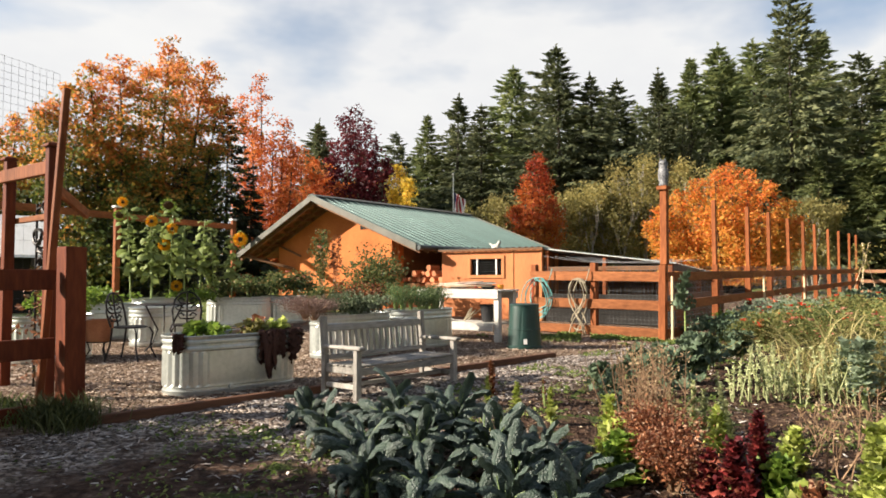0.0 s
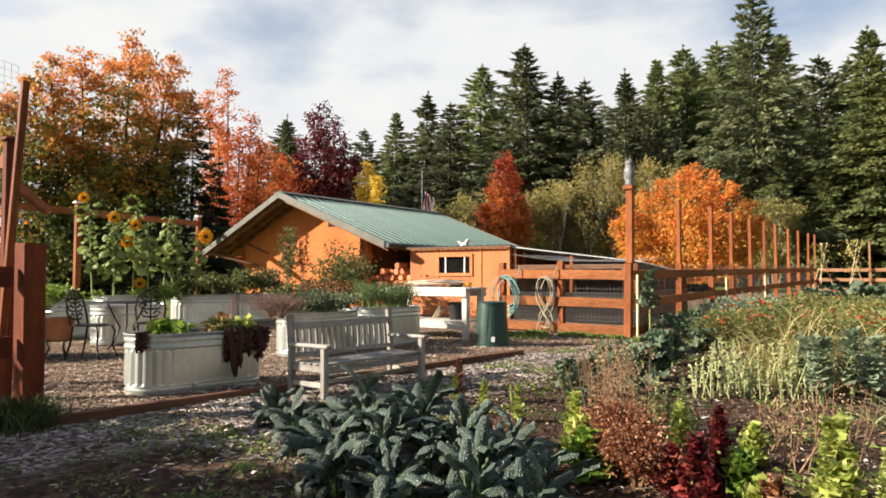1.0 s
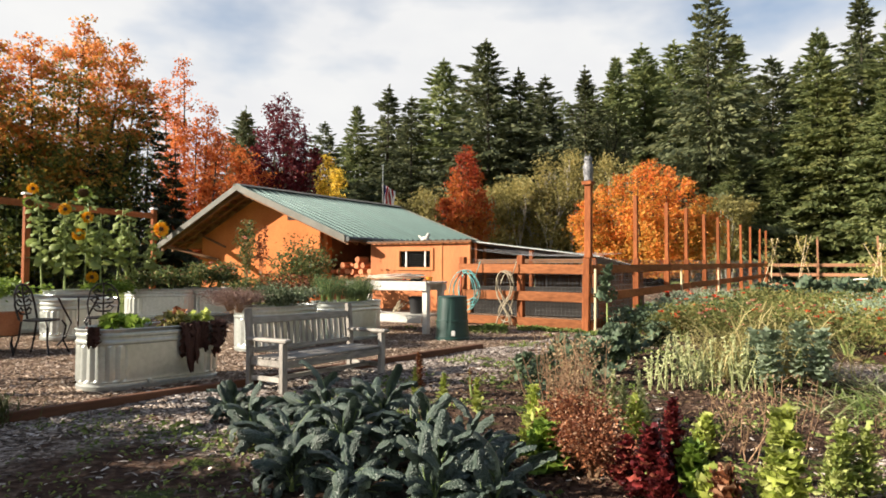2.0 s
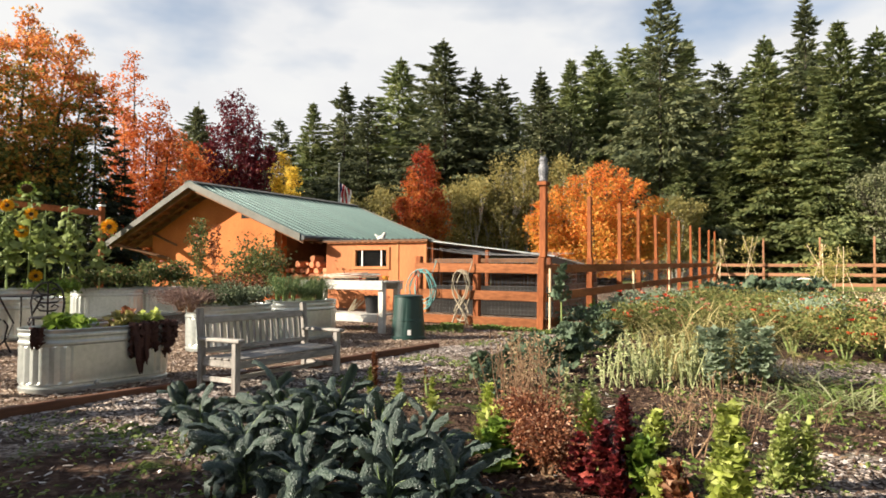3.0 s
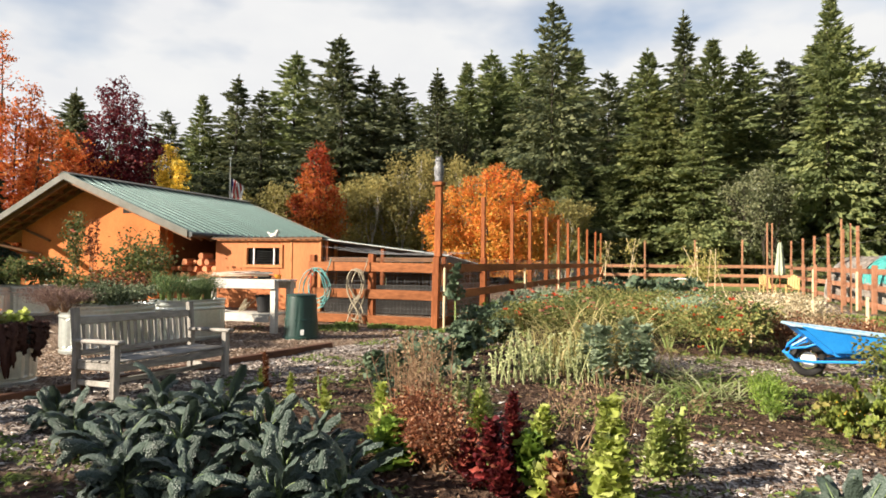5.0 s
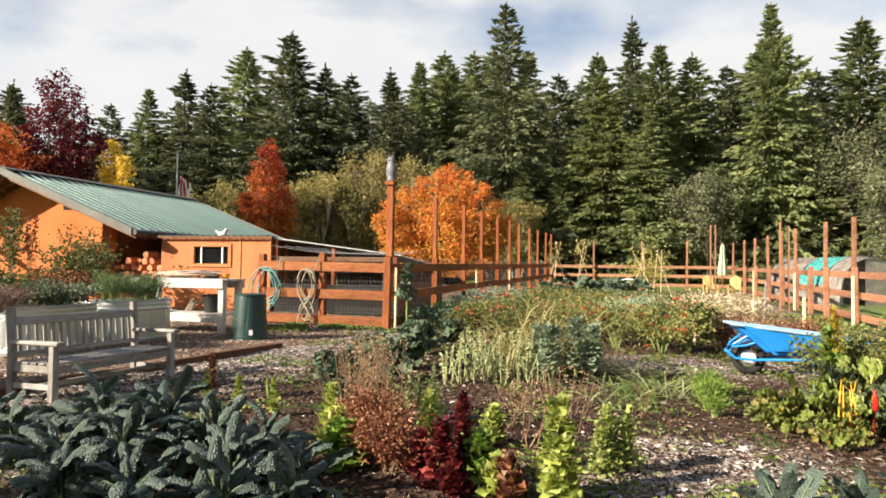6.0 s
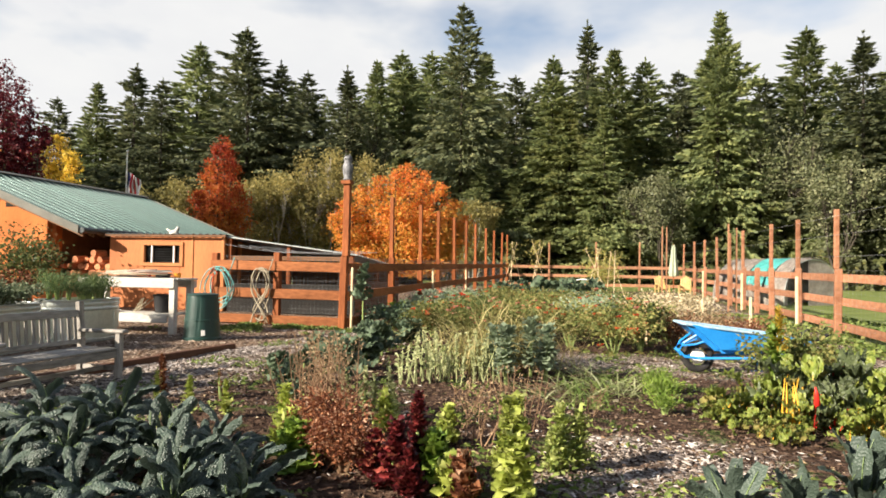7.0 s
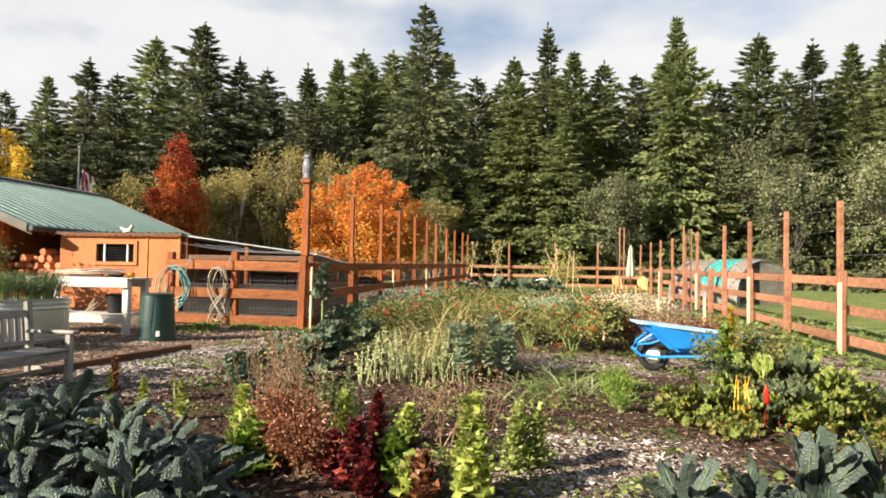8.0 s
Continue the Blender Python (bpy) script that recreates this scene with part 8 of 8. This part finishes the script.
# ---------------------------------------------------------------- wheelbarrow
def wheelbarrow():
    x, y = 1.29, 9.0
    t = thing("wheelbarrow", pose(x, y, ground_height(x, y), 0, 0, 6), "bright blue steel wheelbarrow with a worn rim", "wheelbarrow")
    r = 0.195
    bm = bmesh.new()
    tube(bm, [((r - 0.045) * math.cos(k * math.tau / 28), 0, r + (r - 0.045) * math.sin(k * math.tau / 28)) for k in range(28)], 0.045, 10, closed=True)
    tyre = part("wheel", bm, RUBBER, t, "black rubber tyre on a white rim", smooth=True)
    bm = bmesh.new()
    for s in (-1, 1):
        bmesh.ops.create_cone(bm, cap_ends=True, segments=24, radius1=0.088, radius2=0.075, depth=0.012, matrix=Matrix.Translation((0, 0.024 * s, r)) @ Matrix.Rotation(radians(-90 * s), 4, "X"))
    rod(bm, (0, -0.11, r), (0, 0.11, r), 0.016, n=10)
    part("rim", bm, WHITE_PAINT, tyre, "white painted steel rim")
    # tray: a tapered pan with rolled rim, higher and slanting at the front
    bot = [(0.20, -0.20, 0.25), (0.74, -0.20, 0.27), (0.74, 0.20, 0.27), (0.20, 0.20, 0.25)]
    top = [(-0.22, -0.30, 0.60), (0.95, -0.33, 0.47), (0.95, 0.33, 0.47), (-0.22, 0.30, 0.60)]
    bm = bmesh.new()
    b = [bm.verts.new(p) for p in bot]
    tp = [bm.verts.new(p) for p in top]
    bm.faces.new(b[::-1])
    for k in range(4):
        bm.faces.new((b[k], b[(k + 1) % 4], tp[(k + 1) % 4], tp[k]))
    bmesh.ops.bevel(bm, geom=[e for e in bm.edges if len(e.link_faces) == 2], offset=0.05, segments=4, affect="EDGES")
    ex = bmesh.ops.solidify(bm, geom=list(bm.faces), thickness=0.006)
    part("tray", bm, BLUE_PAINT, t, "bright blue painted steel tray", smooth=False)
    bm = bmesh.new()
    tube(bm, [(-0.20, -0.27, 0.60), (0.2, -0.315, 0.556), (0.92, -0.33, 0.474), (0.955, -0.28, 0.47), (0.955, 0.28, 0.47), (0.92, 0.33, 0.474), (0.2, 0.315, 0.556), (-0.20, 0.27, 0.60), (-0.23, 0.22, 0.603), (-0.23, -0.22, 0.603)], 0.016, 8, closed=True)
    part("tray_rim", bm, BLUE_WORN, t, "worn pale rolled rim")
    for s in (-1, 1):
        bm = bmesh.new()
        tube(bm, [(1.35, 0.29 * s, 0.50), (0.80, 0.25 * s, 0.225), (0.40, 0.19 * s, 0.205), (0.0, 0.125 * s, 0.185), (-0.17, 0.11 * s, 0.20), (-0.24, 0.10 * s, 0.27), (-0.19, 0.10 * s, 0.36), (-0.05, 0.14 * s, 0.46)], 0.016, 8)
        part("frame_tube", bm, BLUE_PAINT, t)
        bm = bmesh.new()
        tube(bm, [(0.72, 0.24 * s, 0.22), (0.80, 0.27 * s, 0.06), (0.84, 0.27 * s, 0.0), (0.70, 0.25 * s, 0.0)], 0.014, 6)
        part("leg", bm, BLUE_PAINT, t)
        bm = bmesh.new(); rod(bm, (1.22, 0.28 * s, 0.435), (1.40, 0.295 * s, 0.525), 0.02, n=8); part("grip", bm, BLACK_PLASTIC, t)
        bm = bmesh.new(); tube(bm, [(-0.21, 0.10 * s, 0.33), (-0.06, 0.13 * s, 0.35), (0.06, 0.17 * s, 0.40)], 0.013, 6); part("brace", bm, BLUE_PAINT, t)
    bm = bmesh.new(); tube(bm, [(-0.24, -0.10, 0.27), (-0.25, 0, 0.275), (-0.24, 0.10, 0.27)], 0.016, 8); part("front_loop", bm, BLUE_PAINT, t)
    return t


wheelbarrow()


# ---------------------------------------------------------------- yard planting
def on_tank(fn, *a, z=0.58, **kw):
    t = fn(*a, **kw)
    t.location.z += z
    return t


def herb(name, label, x, y, z, h, w, mat, n, size, seed, **kw):
    t = bush(name, label, x, y, h, w, mat, n, size, seed, "herb", **kw)
    t.location = (x, y, gz(x, y) + z)
    return t


# sunflowers
SUN_LEAF = leafy("dull_sunflower_leaves", [(0.0, (0.09, 0.13, 0.036)), (0.5, (0.21, 0.26, 0.08)), (0.85, (0.36, 0.37, 0.13)), (1.0, (0.46, 0.38, 0.14))], 0.6, 0.35, patch=0.3, patch_scale=3)
def sunflower(x, y, h, turn, seed, heads, group="sunflowers"):
    r = np.random.default_rng(seed)
    g = gz(x, y) + 0.60
    t = thing("sunflower", pose(x, y, g, 0, 0, 0), "tall leafy sunflower in bloom" if heads else "tall leafy green sunflower plant", "sunflower", group)
    lean = r.normal(0, 0.08, 2)
    bm = bmesh.new(); tube(bm, [(0, 0, 0), (lean[0] * 0.5, lean[1] * 0.5, h * 0.5), (lean[0], lean[1], h * 0.97)], [0.018, 0.014, 0.009], 6); part("stem", bm, STEM_GREEN, t)
    for k in range(40):
        q = 0.30 + 0.68 * k / 40
        ln = 0.28 * r.uniform(0.55, 1.2) * (1.2 - 0.6 * q)
        v, f = strip(ln, ln * 0.62, r.uniform(50, 140), -0.2, 0.12, 5, 4, int(r.integers(1e6)), r.uniform(0, 60), 0.08, 0.05)
        o = raw("leaf", v, f, SUN_LEAF, t, smooth=True)
        o.matrix_basis = Matrix.Translation((lean[0] * q, lean[1] * q, h * q)) @ Matrix.Rotation(k * 2.4, 4, "Z") @ Matrix.Translation((0, 0.05, 0)) @ Matrix.Rotation(r.normal(-0.45, 0.45), 4, "X") @ Matrix.Rotation(r.normal(0, 0.6), 4, "Y")
    for hz, hx, size, drooped in heads:
        m = Matrix.Translation((lean[0] + hx, lean[1] - 0.10, hz)) @ Matrix.Rotation(radians(turn), 4, "Z") @ Matrix.Rotation(radians(78 if not drooped else 125), 4, "X")
        bm = bmesh.new(); lathe(bm, [(size * k, z) for k, z in (((0.30, -0.02), (0.33, 0.0), (0.30, 0.018), (0.16, 0.026), (0.03, 0.026)) if not drooped else ((0.38, -0.02), (0.42, 0.0), (0.38, 0.018), (0.2, 0.026), (0.03, 0.026)))], 16)
        head = part("flower_head", bm, SEED_DISC, t, "dark seed disc with yellow petals" if not drooped else "brown drooping seed head"); head.matrix_basis = m
        n = 22
        a = np.arange(n * 2) * math.tau / n + np.repeat([0, 0.14], n)
        W = np.stack([np.cos(a), np.sin(a), np.full(2 * n, 0.12)], 1)
        P = W * np.array([1, 1, 0]) * size * (0.30 if not drooped else 0.44)
        v, f = leaves(P, W, size * (0.85 if not drooped else 0.35), 0.46, 0.08)
        raw("petals", v, f, YELLOW_PETAL if not drooped else GREENS, head)
        bm = bmesh.new(); tube(bm, [(lean[0], lean[1], h * 0.9 if hz > h * 0.6 else hz - 0.15), (lean[0] + hx, lean[1] - 0.07, hz)], 0.009, 5); part("flower_stalk", bm, STEM_GREEN, t)
    return t


sunflower(-13.25, 7.30, 1.86, 60, 901, ((1.93, 0.0, 0.10, False), (1.68, -0.1, 0.17, True)))
sunflower(-12.95, 7.55, 1.80, 50, 902, ((1.55, 0.12, 0.11, False),))
sunflower(-12.95, 7.95, 1.90, 55, 903, ((1.90, 0.0, 0.22, True), (1.42, 0.15, 0.11, False), (1.10, -0.12, 0.12, False)))
sunflower(-12.75, 7.45, 1.50, 60, 904, ())
sunflower(-12.60, 8.05, 1.56, 60, 905, ((0.28, -0.1, 0.11, False),))
sunflower(-12.85, 8.55, 1.70, 55, 906, ())
sunflower(-12.6, 8.75, 1.46, 55, 907, ())
sunflower(-12.45, 9.05, 1.38, 50, 908, ((1.22, 0.35, 0.14, False),))
# climbing greenery and roses in the far tanks
for i, (x, y, h, w, z) in enumerate(((-12.75, 9.0, 0.42, 0.9, 0.58), (-12.7, 9.7, 0.50, 0.9, 0.58), (-12.5, 10.35, 0.70, 0.85, 0.56), (-12.5, 10.8, 0.75, 0.85, 0.56), (-12.6, 8.3, 0.35, 0.8, 0.5), (-12.3, 6.2, 0.35, 0.9, 0.56), (-10.15, 4.45, 0.45, 0.7, 0.56), (-11.9, 5.6, 0.6, 0.9, 0.4))):
    herb("rose_bush" if 1 < i < 4 else "herb_bush", "leafy rose bush with a few pink blooms" if 1 < i < 4 else "mixed green herbs growing in a tank", x, y, z, h, w, ROSE if i < 4 else GREENS, 1300, 0.07, 920 + i, group="planting in the tanks", stems=9, blooms=PINK_FLOWER if 1 < i < 4 else None, bloom_n=4 if 1 < i < 4 else 0, bloom_size=0.06)
# climbers at the barn's gable
bush("climbing_rose", "tall climbing rose against the ochre gable", -14.6, 13.6, 2.25, 0.60, ROSE, 1300, 0.08, 941, "climber", "climbers at the barn", 0.6, 7, STEM_BROWN, 0.1, PINK_FLOWER, 3, 0.06)
bush("climbing_rose", "tall climbing rose against the ochre gable", -14.2, 13.7, 2.10, 0.36, RUSTY, 420, 0.075, 942, "climber", "climbers at the barn", 0.6, 4, STEM_BROWN, 0.1)
bush("rose_bush", "green and reddish shrub before the barn", -11.9, 12.9, 1.80, 1.45, ROSE, 2700, 0.085, 943, "shrub", "shrubs before the barn", 0.6, 12, STEM_BROWN, 0.7)
bush("red_shrub", "low reddish-leaved shrub before the barn", -12.1, 12.6, 0.95, 1.5, RUSTY, 1700, 0.08, 944, "shrub", "shrubs before the barn", 0.55, 12, STEM_BROWN, 0.6)
bush("rose_bush", "dark green leafy shrub before the barn", -13.3, 12.4, 0.95, 1.5, ROSE, 2000, 0.08, 945, "shrub", "shrubs before the barn", 0.6, 12, STEM_BROWN, 0.6, PINK_FLOWER, 4, 0.06)
# lavender, herb mound and rosemary
for i, (x, y) in enumerate(((-7.55, 6.72), (-7.25, 6.62))):
    herb("lavender_plant", "faded mauve-brown lavender in a stock tank", x, y, 0.55, 0.34, 0.75, LAVENDER, 2400, 0.045, 950 + i, stems=16, stem=STEM_BROWN, wide=0.18, way_up=0.9, group="planting in the tanks")
herb("herb_mound", "dense mound of silvery green herbs in a stock tank", -7.3, 7.45, 0.55, 0.38, 1.0, SAGE, 3800, 0.055, 955, stems=18, wide=0.4, group="planting in the tanks", way_up=0.6, shape=1.2)
for i in range(9):
    x, y = -7.22 + rng.uniform(-0.25, 0.25), 8.40 + i * 0.11
    herb("rosemary_plant", "upright grey-green rosemary in a stock tank", x, y, 0.53, 0.42 + 0.08 * math.sin(i * 2.3), 0.42, ROSEMARY, 1500, 0.04, 960 + i, stems=9, wide=0.16, way_up=1.3, shape=0.15, group="planting in the tanks")


# wilted greens that hang over the rim of the front tank
def wilted(x, y, z, seed, drop, n, out=(1, 0)):
    """Limp leaves: a few heaped on the rim, the others hanging straight down outside it."""
    r = np.random.default_rng(seed)
    t = thing("wilted_greens", pose(x, y, gz(x, y) + z), "wilted dark purple-brown greens hanging over the tank rim", "wilted plant", "wilted greens")
    turn = math.atan2(-out[0], out[1])
    for k in range(n * 2):
        ln = drop * r.uniform(0.65, 1.15)
        v, f = strip(ln, 0.075 * r.uniform(0.5, 1.2), 25, -0.5, 0.42, 12, 4, int(r.integers(1e6)), 0, 0.15, -0.2, 0.12)
        o = raw("leaf", v, f, WILTED, t, smooth=True)
        side = r.normal(0, 0.038)
        if k < n * 1.3:
            tilt = Matrix.Translation((0, 0.055 + 0.03 * r.random(), 0.03)) @ Matrix.Rotation(radians(-84 + r.normal(0, 4)), 4, "X")
        else:
            tilt = Matrix.Translation((0, -0.08, 0.02)) @ Matrix.Rotation(radians(r.uniform(-5, 25)), 4, "X") @ Matrix.Diagonal((0.6, 0.5, 0.6, 1))
        o.matrix_basis = Matrix.Rotation(turn, 4, "Z") @ Matrix.Translation((side, 0, 0)) @ tilt @ Matrix.Rotation(r.normal(0, 0.3), 4, "Y")


for i, (x, y, dr, n, ox, oy) in enumerate(((-6.04, 4.80, 0.46, 5, 1.0, -0.15), (-6.02, 4.97, 0.34, 4, 1.0, -0.1), (-6.01, 5.12, 0.38, 4, 1.0, 0.2), (-6.08, 5.26, 0.26, 4, 0.8, 0.6))):
    wilted(x, y, 0.585, 970 + i, dr, n, (ox, oy))
wilted(-6.30, 3.98, 0.59, 976, 0.20, 5, (0.6, -0.8))
for i, (x, y, m_, s) in enumerate(((-6.45, 4.35, GREENS, 0.30), (-6.30, 4.42, GREENS, 0.26), (-6.3, 4.85, CHARD_YELLOW, 0.22), (-6.4, 5.0, RUSTY, 0.2), (-6.25, 5.1, LETTUCE, 0.2))):
    herb("salad_plant", "leafy salad plant growing in the front tank", x, y, 0.53, 0.16, s * 1.3, m_, 110, 0.10, 980 + i, stems=5, wide=0.75, group="salads in the front tank")


# an unseen leafy hedge, added outside the gate to the south-west to shade the near path
for i, (x, y, h, w) in enumerate(((-9.7, -1.1, 2.9, 2.0), (-8.6, -1.6, 2.7, 2.2), (-7.4, -1.9, 2.75, 2.2), (-6.2, -2.2, 2.7, 2.2), (-5.0, -2.6, 2.3, 2.0))):
    bush("unseen_shade_hedge", "unseen dark green hedge shrub added to shade the path", x, y, h, w, ROSE, 3600, 0.19, 1200 + i, "shrub", "hedge outside the gate", 0.7, 14, STEM_BROWN, 0.25)


# ---------------------------------------------------------------- far end of the garden
def bean_poles(x, y, n, h, seed):
    r = np.random.default_rng(seed)
    g = gz(x, y)
    t = thing("bean_poles", pose(x, y, g), "leaning pale bean poles with dry yellow vines", "bean poles", "bean poles at the far end")
    for k in range(n):
        a = k * math.tau / n + r.uniform(0, 0.6)
        bm = bmesh.new(); rod(bm, (0.5 * math.cos(a), 0.5 * math.sin(a), 0), (r.normal(0, 0.12) - 0.15 * math.cos(a), r.normal(0, 0.12), h), 0.014, 0.010, 6)
        part("pole", bm, CEDAR_END, t)
    m = 220
    P = np.stack([r.normal(0, 0.22, m), r.normal(0, 0.22, m), r.uniform(0.3, 1.0, m) ** 0.7 * h], 1)
    v, f = leaves(P, r.normal(size=P.shape), r.uniform(0.05, 0.12, m), 0.6)
    raw("vine", v, f, CHARD_YELLOW, t, "dry yellow bean vine")


bean_poles(-3.4, 30.5, 4, 2.2, 1)
bean_poles(-2.3, 30.0, 3, 2.3, 2)
bean_poles(0.2, 27.0, 4, 1.9, 3)
bean_poles(0.8, 26.5, 3, 1.8, 4)
hoop = thing("row_hoops", pose(0.6, 26.0, gz(0.6, 26)), "bent white plastic row-cover hoops", "hoops")
for k in range(3):
    bm = bmesh.new()
    tube(bm, [(-0.9 + 0.9 * math.cos(a) * 1.0 + 0.9 * 0, k * 0.9, 0.75 * math.sin(a)) for a in np.linspace(0, math.pi, 12)], 0.016, 6)
    part("hoop", bm, WHITE_PAINT, hoop)
bush("squash_vine", "yellowing squash vine climbing at the far end", 0.4, 28.2, 1.5, 1.6, CHARD_YELLOW, 700, 0.11, 990, "vine", "", 0.7, 10, STEM_GREEN, 0.4)


def adirondack(x, y, turn):
    t = thing("garden_chair", pose(x, y, gz(x, y), 0, 0, turn), "yellow slatted garden armchair", "chair", "yellow garden chairs")
    t.scale = (0.86, 0.86, 0.86)
    for k in range(5):
        xx = -0.25 + k * 0.105
        hh = 0.72 - 0.05 * abs(k - 2) ** 1.5
        part("back_slat", boxm((xx, -0.012, 0), (xx + 0.09, 0.012, hh), 0.008, Matrix.Translation((0, 0.24, 0.32)) @ Matrix.Rotation(radians(-18), 4, "X")), YELLOW_CHAIR, t)
        part("seat_slat", boxm((-0.26, -0.28 + k * 0.105, 0.33 - k * 0.012), (0.26, -0.19 + k * 0.105, 0.352 - k * 0.012), 0.005), YELLOW_CHAIR, t)
    for s in (-1, 1):
        part("arm", boxm((0.27 * s - 0.06, -0.34, 0.52), (0.27 * s + 0.06, 0.28, 0.545), 0.008), YELLOW_CHAIR, t)
        part("front_leg", boxm((0.27 * s - 0.02, -0.31, 0), (0.27 * s + 0.02, -0.21, 0.519), 0.005), YELLOW_CHAIR, t)
        part("rear_leg", boxm((0.27 * s - 0.02, 0.18, 0), (0.27 * s + 0.02, 0.27, 0.519), 0.005), YELLOW_CHAIR, t)


adirondack(2.95, 31.5, 15)
adirondack(3.85, 31.2, -12)


def sunshade(x, y):
    g = gz(x, y)
    t = thing("patio_umbrella", pose(x, y, g), "closed pale green patio umbrella on a pole", "umbrella")
    t.scale = (0.87, 0.87, 0.87)
    bm = bmesh.new(); rod(bm, (0, 0, 0), (0, 0, 2.55), 0.022, n=8); part("pole", bm, CEDAR, t)
    bm = bmesh.new()
    rings = []
    for z, r in ((0.95, 0.17), (1.1, 0.19), (1.5, 0.15), (1.95, 0.11), (2.3, 0.09), (2.45, 0.05), (2.52, 0.012)):
        rings.append([bm.verts.new((r * (1 + 0.35 * (k % 2)) * math.cos(k * math.tau / 16), r * (1 + 0.35 * (k % 2)) * math.sin(k * math.tau / 16), z + 0.03 * (k % 2))) for k in range(16)])
    for a, b in zip(rings, rings[1:]):
        for k in range(16):
            bm.faces.new((a[k], a[(k + 1) % 16], b[(k + 1) % 16], b[k]))
    bm.faces.new(rings[-1]); bm.faces.new(rings[0][::-1])
    part("canopy", bm, CANVAS, t, "folded pale green canvas")
    bm = bmesh.new(); lathe(bm, [(0.24, 0), (0.24, 0.05), (0.05, 0.09), (0.04, 0.2)], 18); part("base", bm, BLACK_PLASTIC, t)


sunshade(3.45, 31.8)
# stakes standing in the bed
for i, (x, y, h) in enumerate(((2.3, 24.5, 2.6), (2.45, 24.6, 2.6), (3.8, 21.2, 2.5), (4.05, 21.4, 2.4), (0.9, 12.0, 0.75), (1.9, 12.9, 0.7), (2.75, 13.2, 0.75))):
    bm = boxm((-0.022, -0.022, -0.1), (0.022, 0.022, h), 0.003)
    o = part("stake", bm, CEDAR_END if h < 1 else FIELD_RAIL); o.location = (x, y, gz(x, y))
    tagged(o, "pale wooden stake in the flower bed" if h < 1 else "tall brown wooden stake in the bed", "stake", "stakes in the beds")


def hoop_shelter():
    x, y = 7.40, 26.0
    g = gz(x, y)
    t = thing("hoop_shelter", pose(x, y, g, 0, 0, 35), "low hoop shelter covered in beige and teal tarpaulins", "shelter")
    R, H, L = 1.4, 1.60, 3.2
    n = 18

    def arc(a, y_, sag=0.0):
        return (R * math.cos(a), y_, max(0.0, H * math.sin(a) ** 0.8) + sag)

    for k0, k1, mat, y0, y1 in ((0, 9, TARP_GREY, 0.0, L), (9, 18, TARP_GREY, 0.0, L * 0.22), (9, 16, TARP_TEAL, L * 0.22, L * 0.55), (16, 18, TARP_GREY, L * 0.22, L * 0.55), (9, 18, TARP_GREY, L * 0.55, L)):
        bm = bmesh.new()
        m = 10
        grid = [[bm.verts.new(Vector(arc(k * math.pi / n, y0 + (y1 - y0) * j / m)) + Vector((0, 0, 0.03 * math.sin(j * 2.3 + k)))) for k in range(k0, k1 + 1)] for j in range(m + 1)]
        for j in range(m):
            for i in range(len(grid[0]) - 1):
                bm.faces.new((grid[j][i], grid[j][i + 1], grid[j + 1][i + 1], grid[j + 1][i]))
        bmesh.ops.solidify(bm, geom=list(bm.faces), thickness=0.01)
        part("tarpaulin", bm, mat, t)
    for y_ in (0.02, L * 0.5, L - 0.02):
        bm = bmesh.new(); tube(bm, [arc(k * math.pi / 14, y_, -0.03) for k in range(15)], 0.02, 6); part("hoop", bm, GALV, t)
    # near-black sheet at the back imitates the shade in the tunnel
    bm = bmesh.new()
    pts = [arc(k * math.pi / n, L - 0.05, -0.04) for k in range(n + 1)]
    bm.faces.new([bm.verts.new(p) for p in pts])
    part("end_sheet", bm, SHADE_INSIDE, t, "near-black rear sheet painting the shade inside")
    for a0, a1, sheet in ((0, 3, TARP_TEAL), (3, 10, TARP_GREY), (15, 18, TARP_GREY)):
        bm = bmesh.new()
        pts = [arc(k * math.pi / n, 0.03, -0.03) for k in range(a0, a1 + 1)]
        pts += [(pts[-1][0], 0.03, 0.0)] + ([(pts[0][0], 0.03, 0.0)] if a0 else [])
        pts = [p for i, p in enumerate(pts) if i == 0 or (Vector(p) - Vector(pts[i - 1])).length > 0.02]
        bm.faces.new([bm.verts.new(p) for p in pts])
        part("front_sheet", bm, sheet, t)


hoop_shelter()
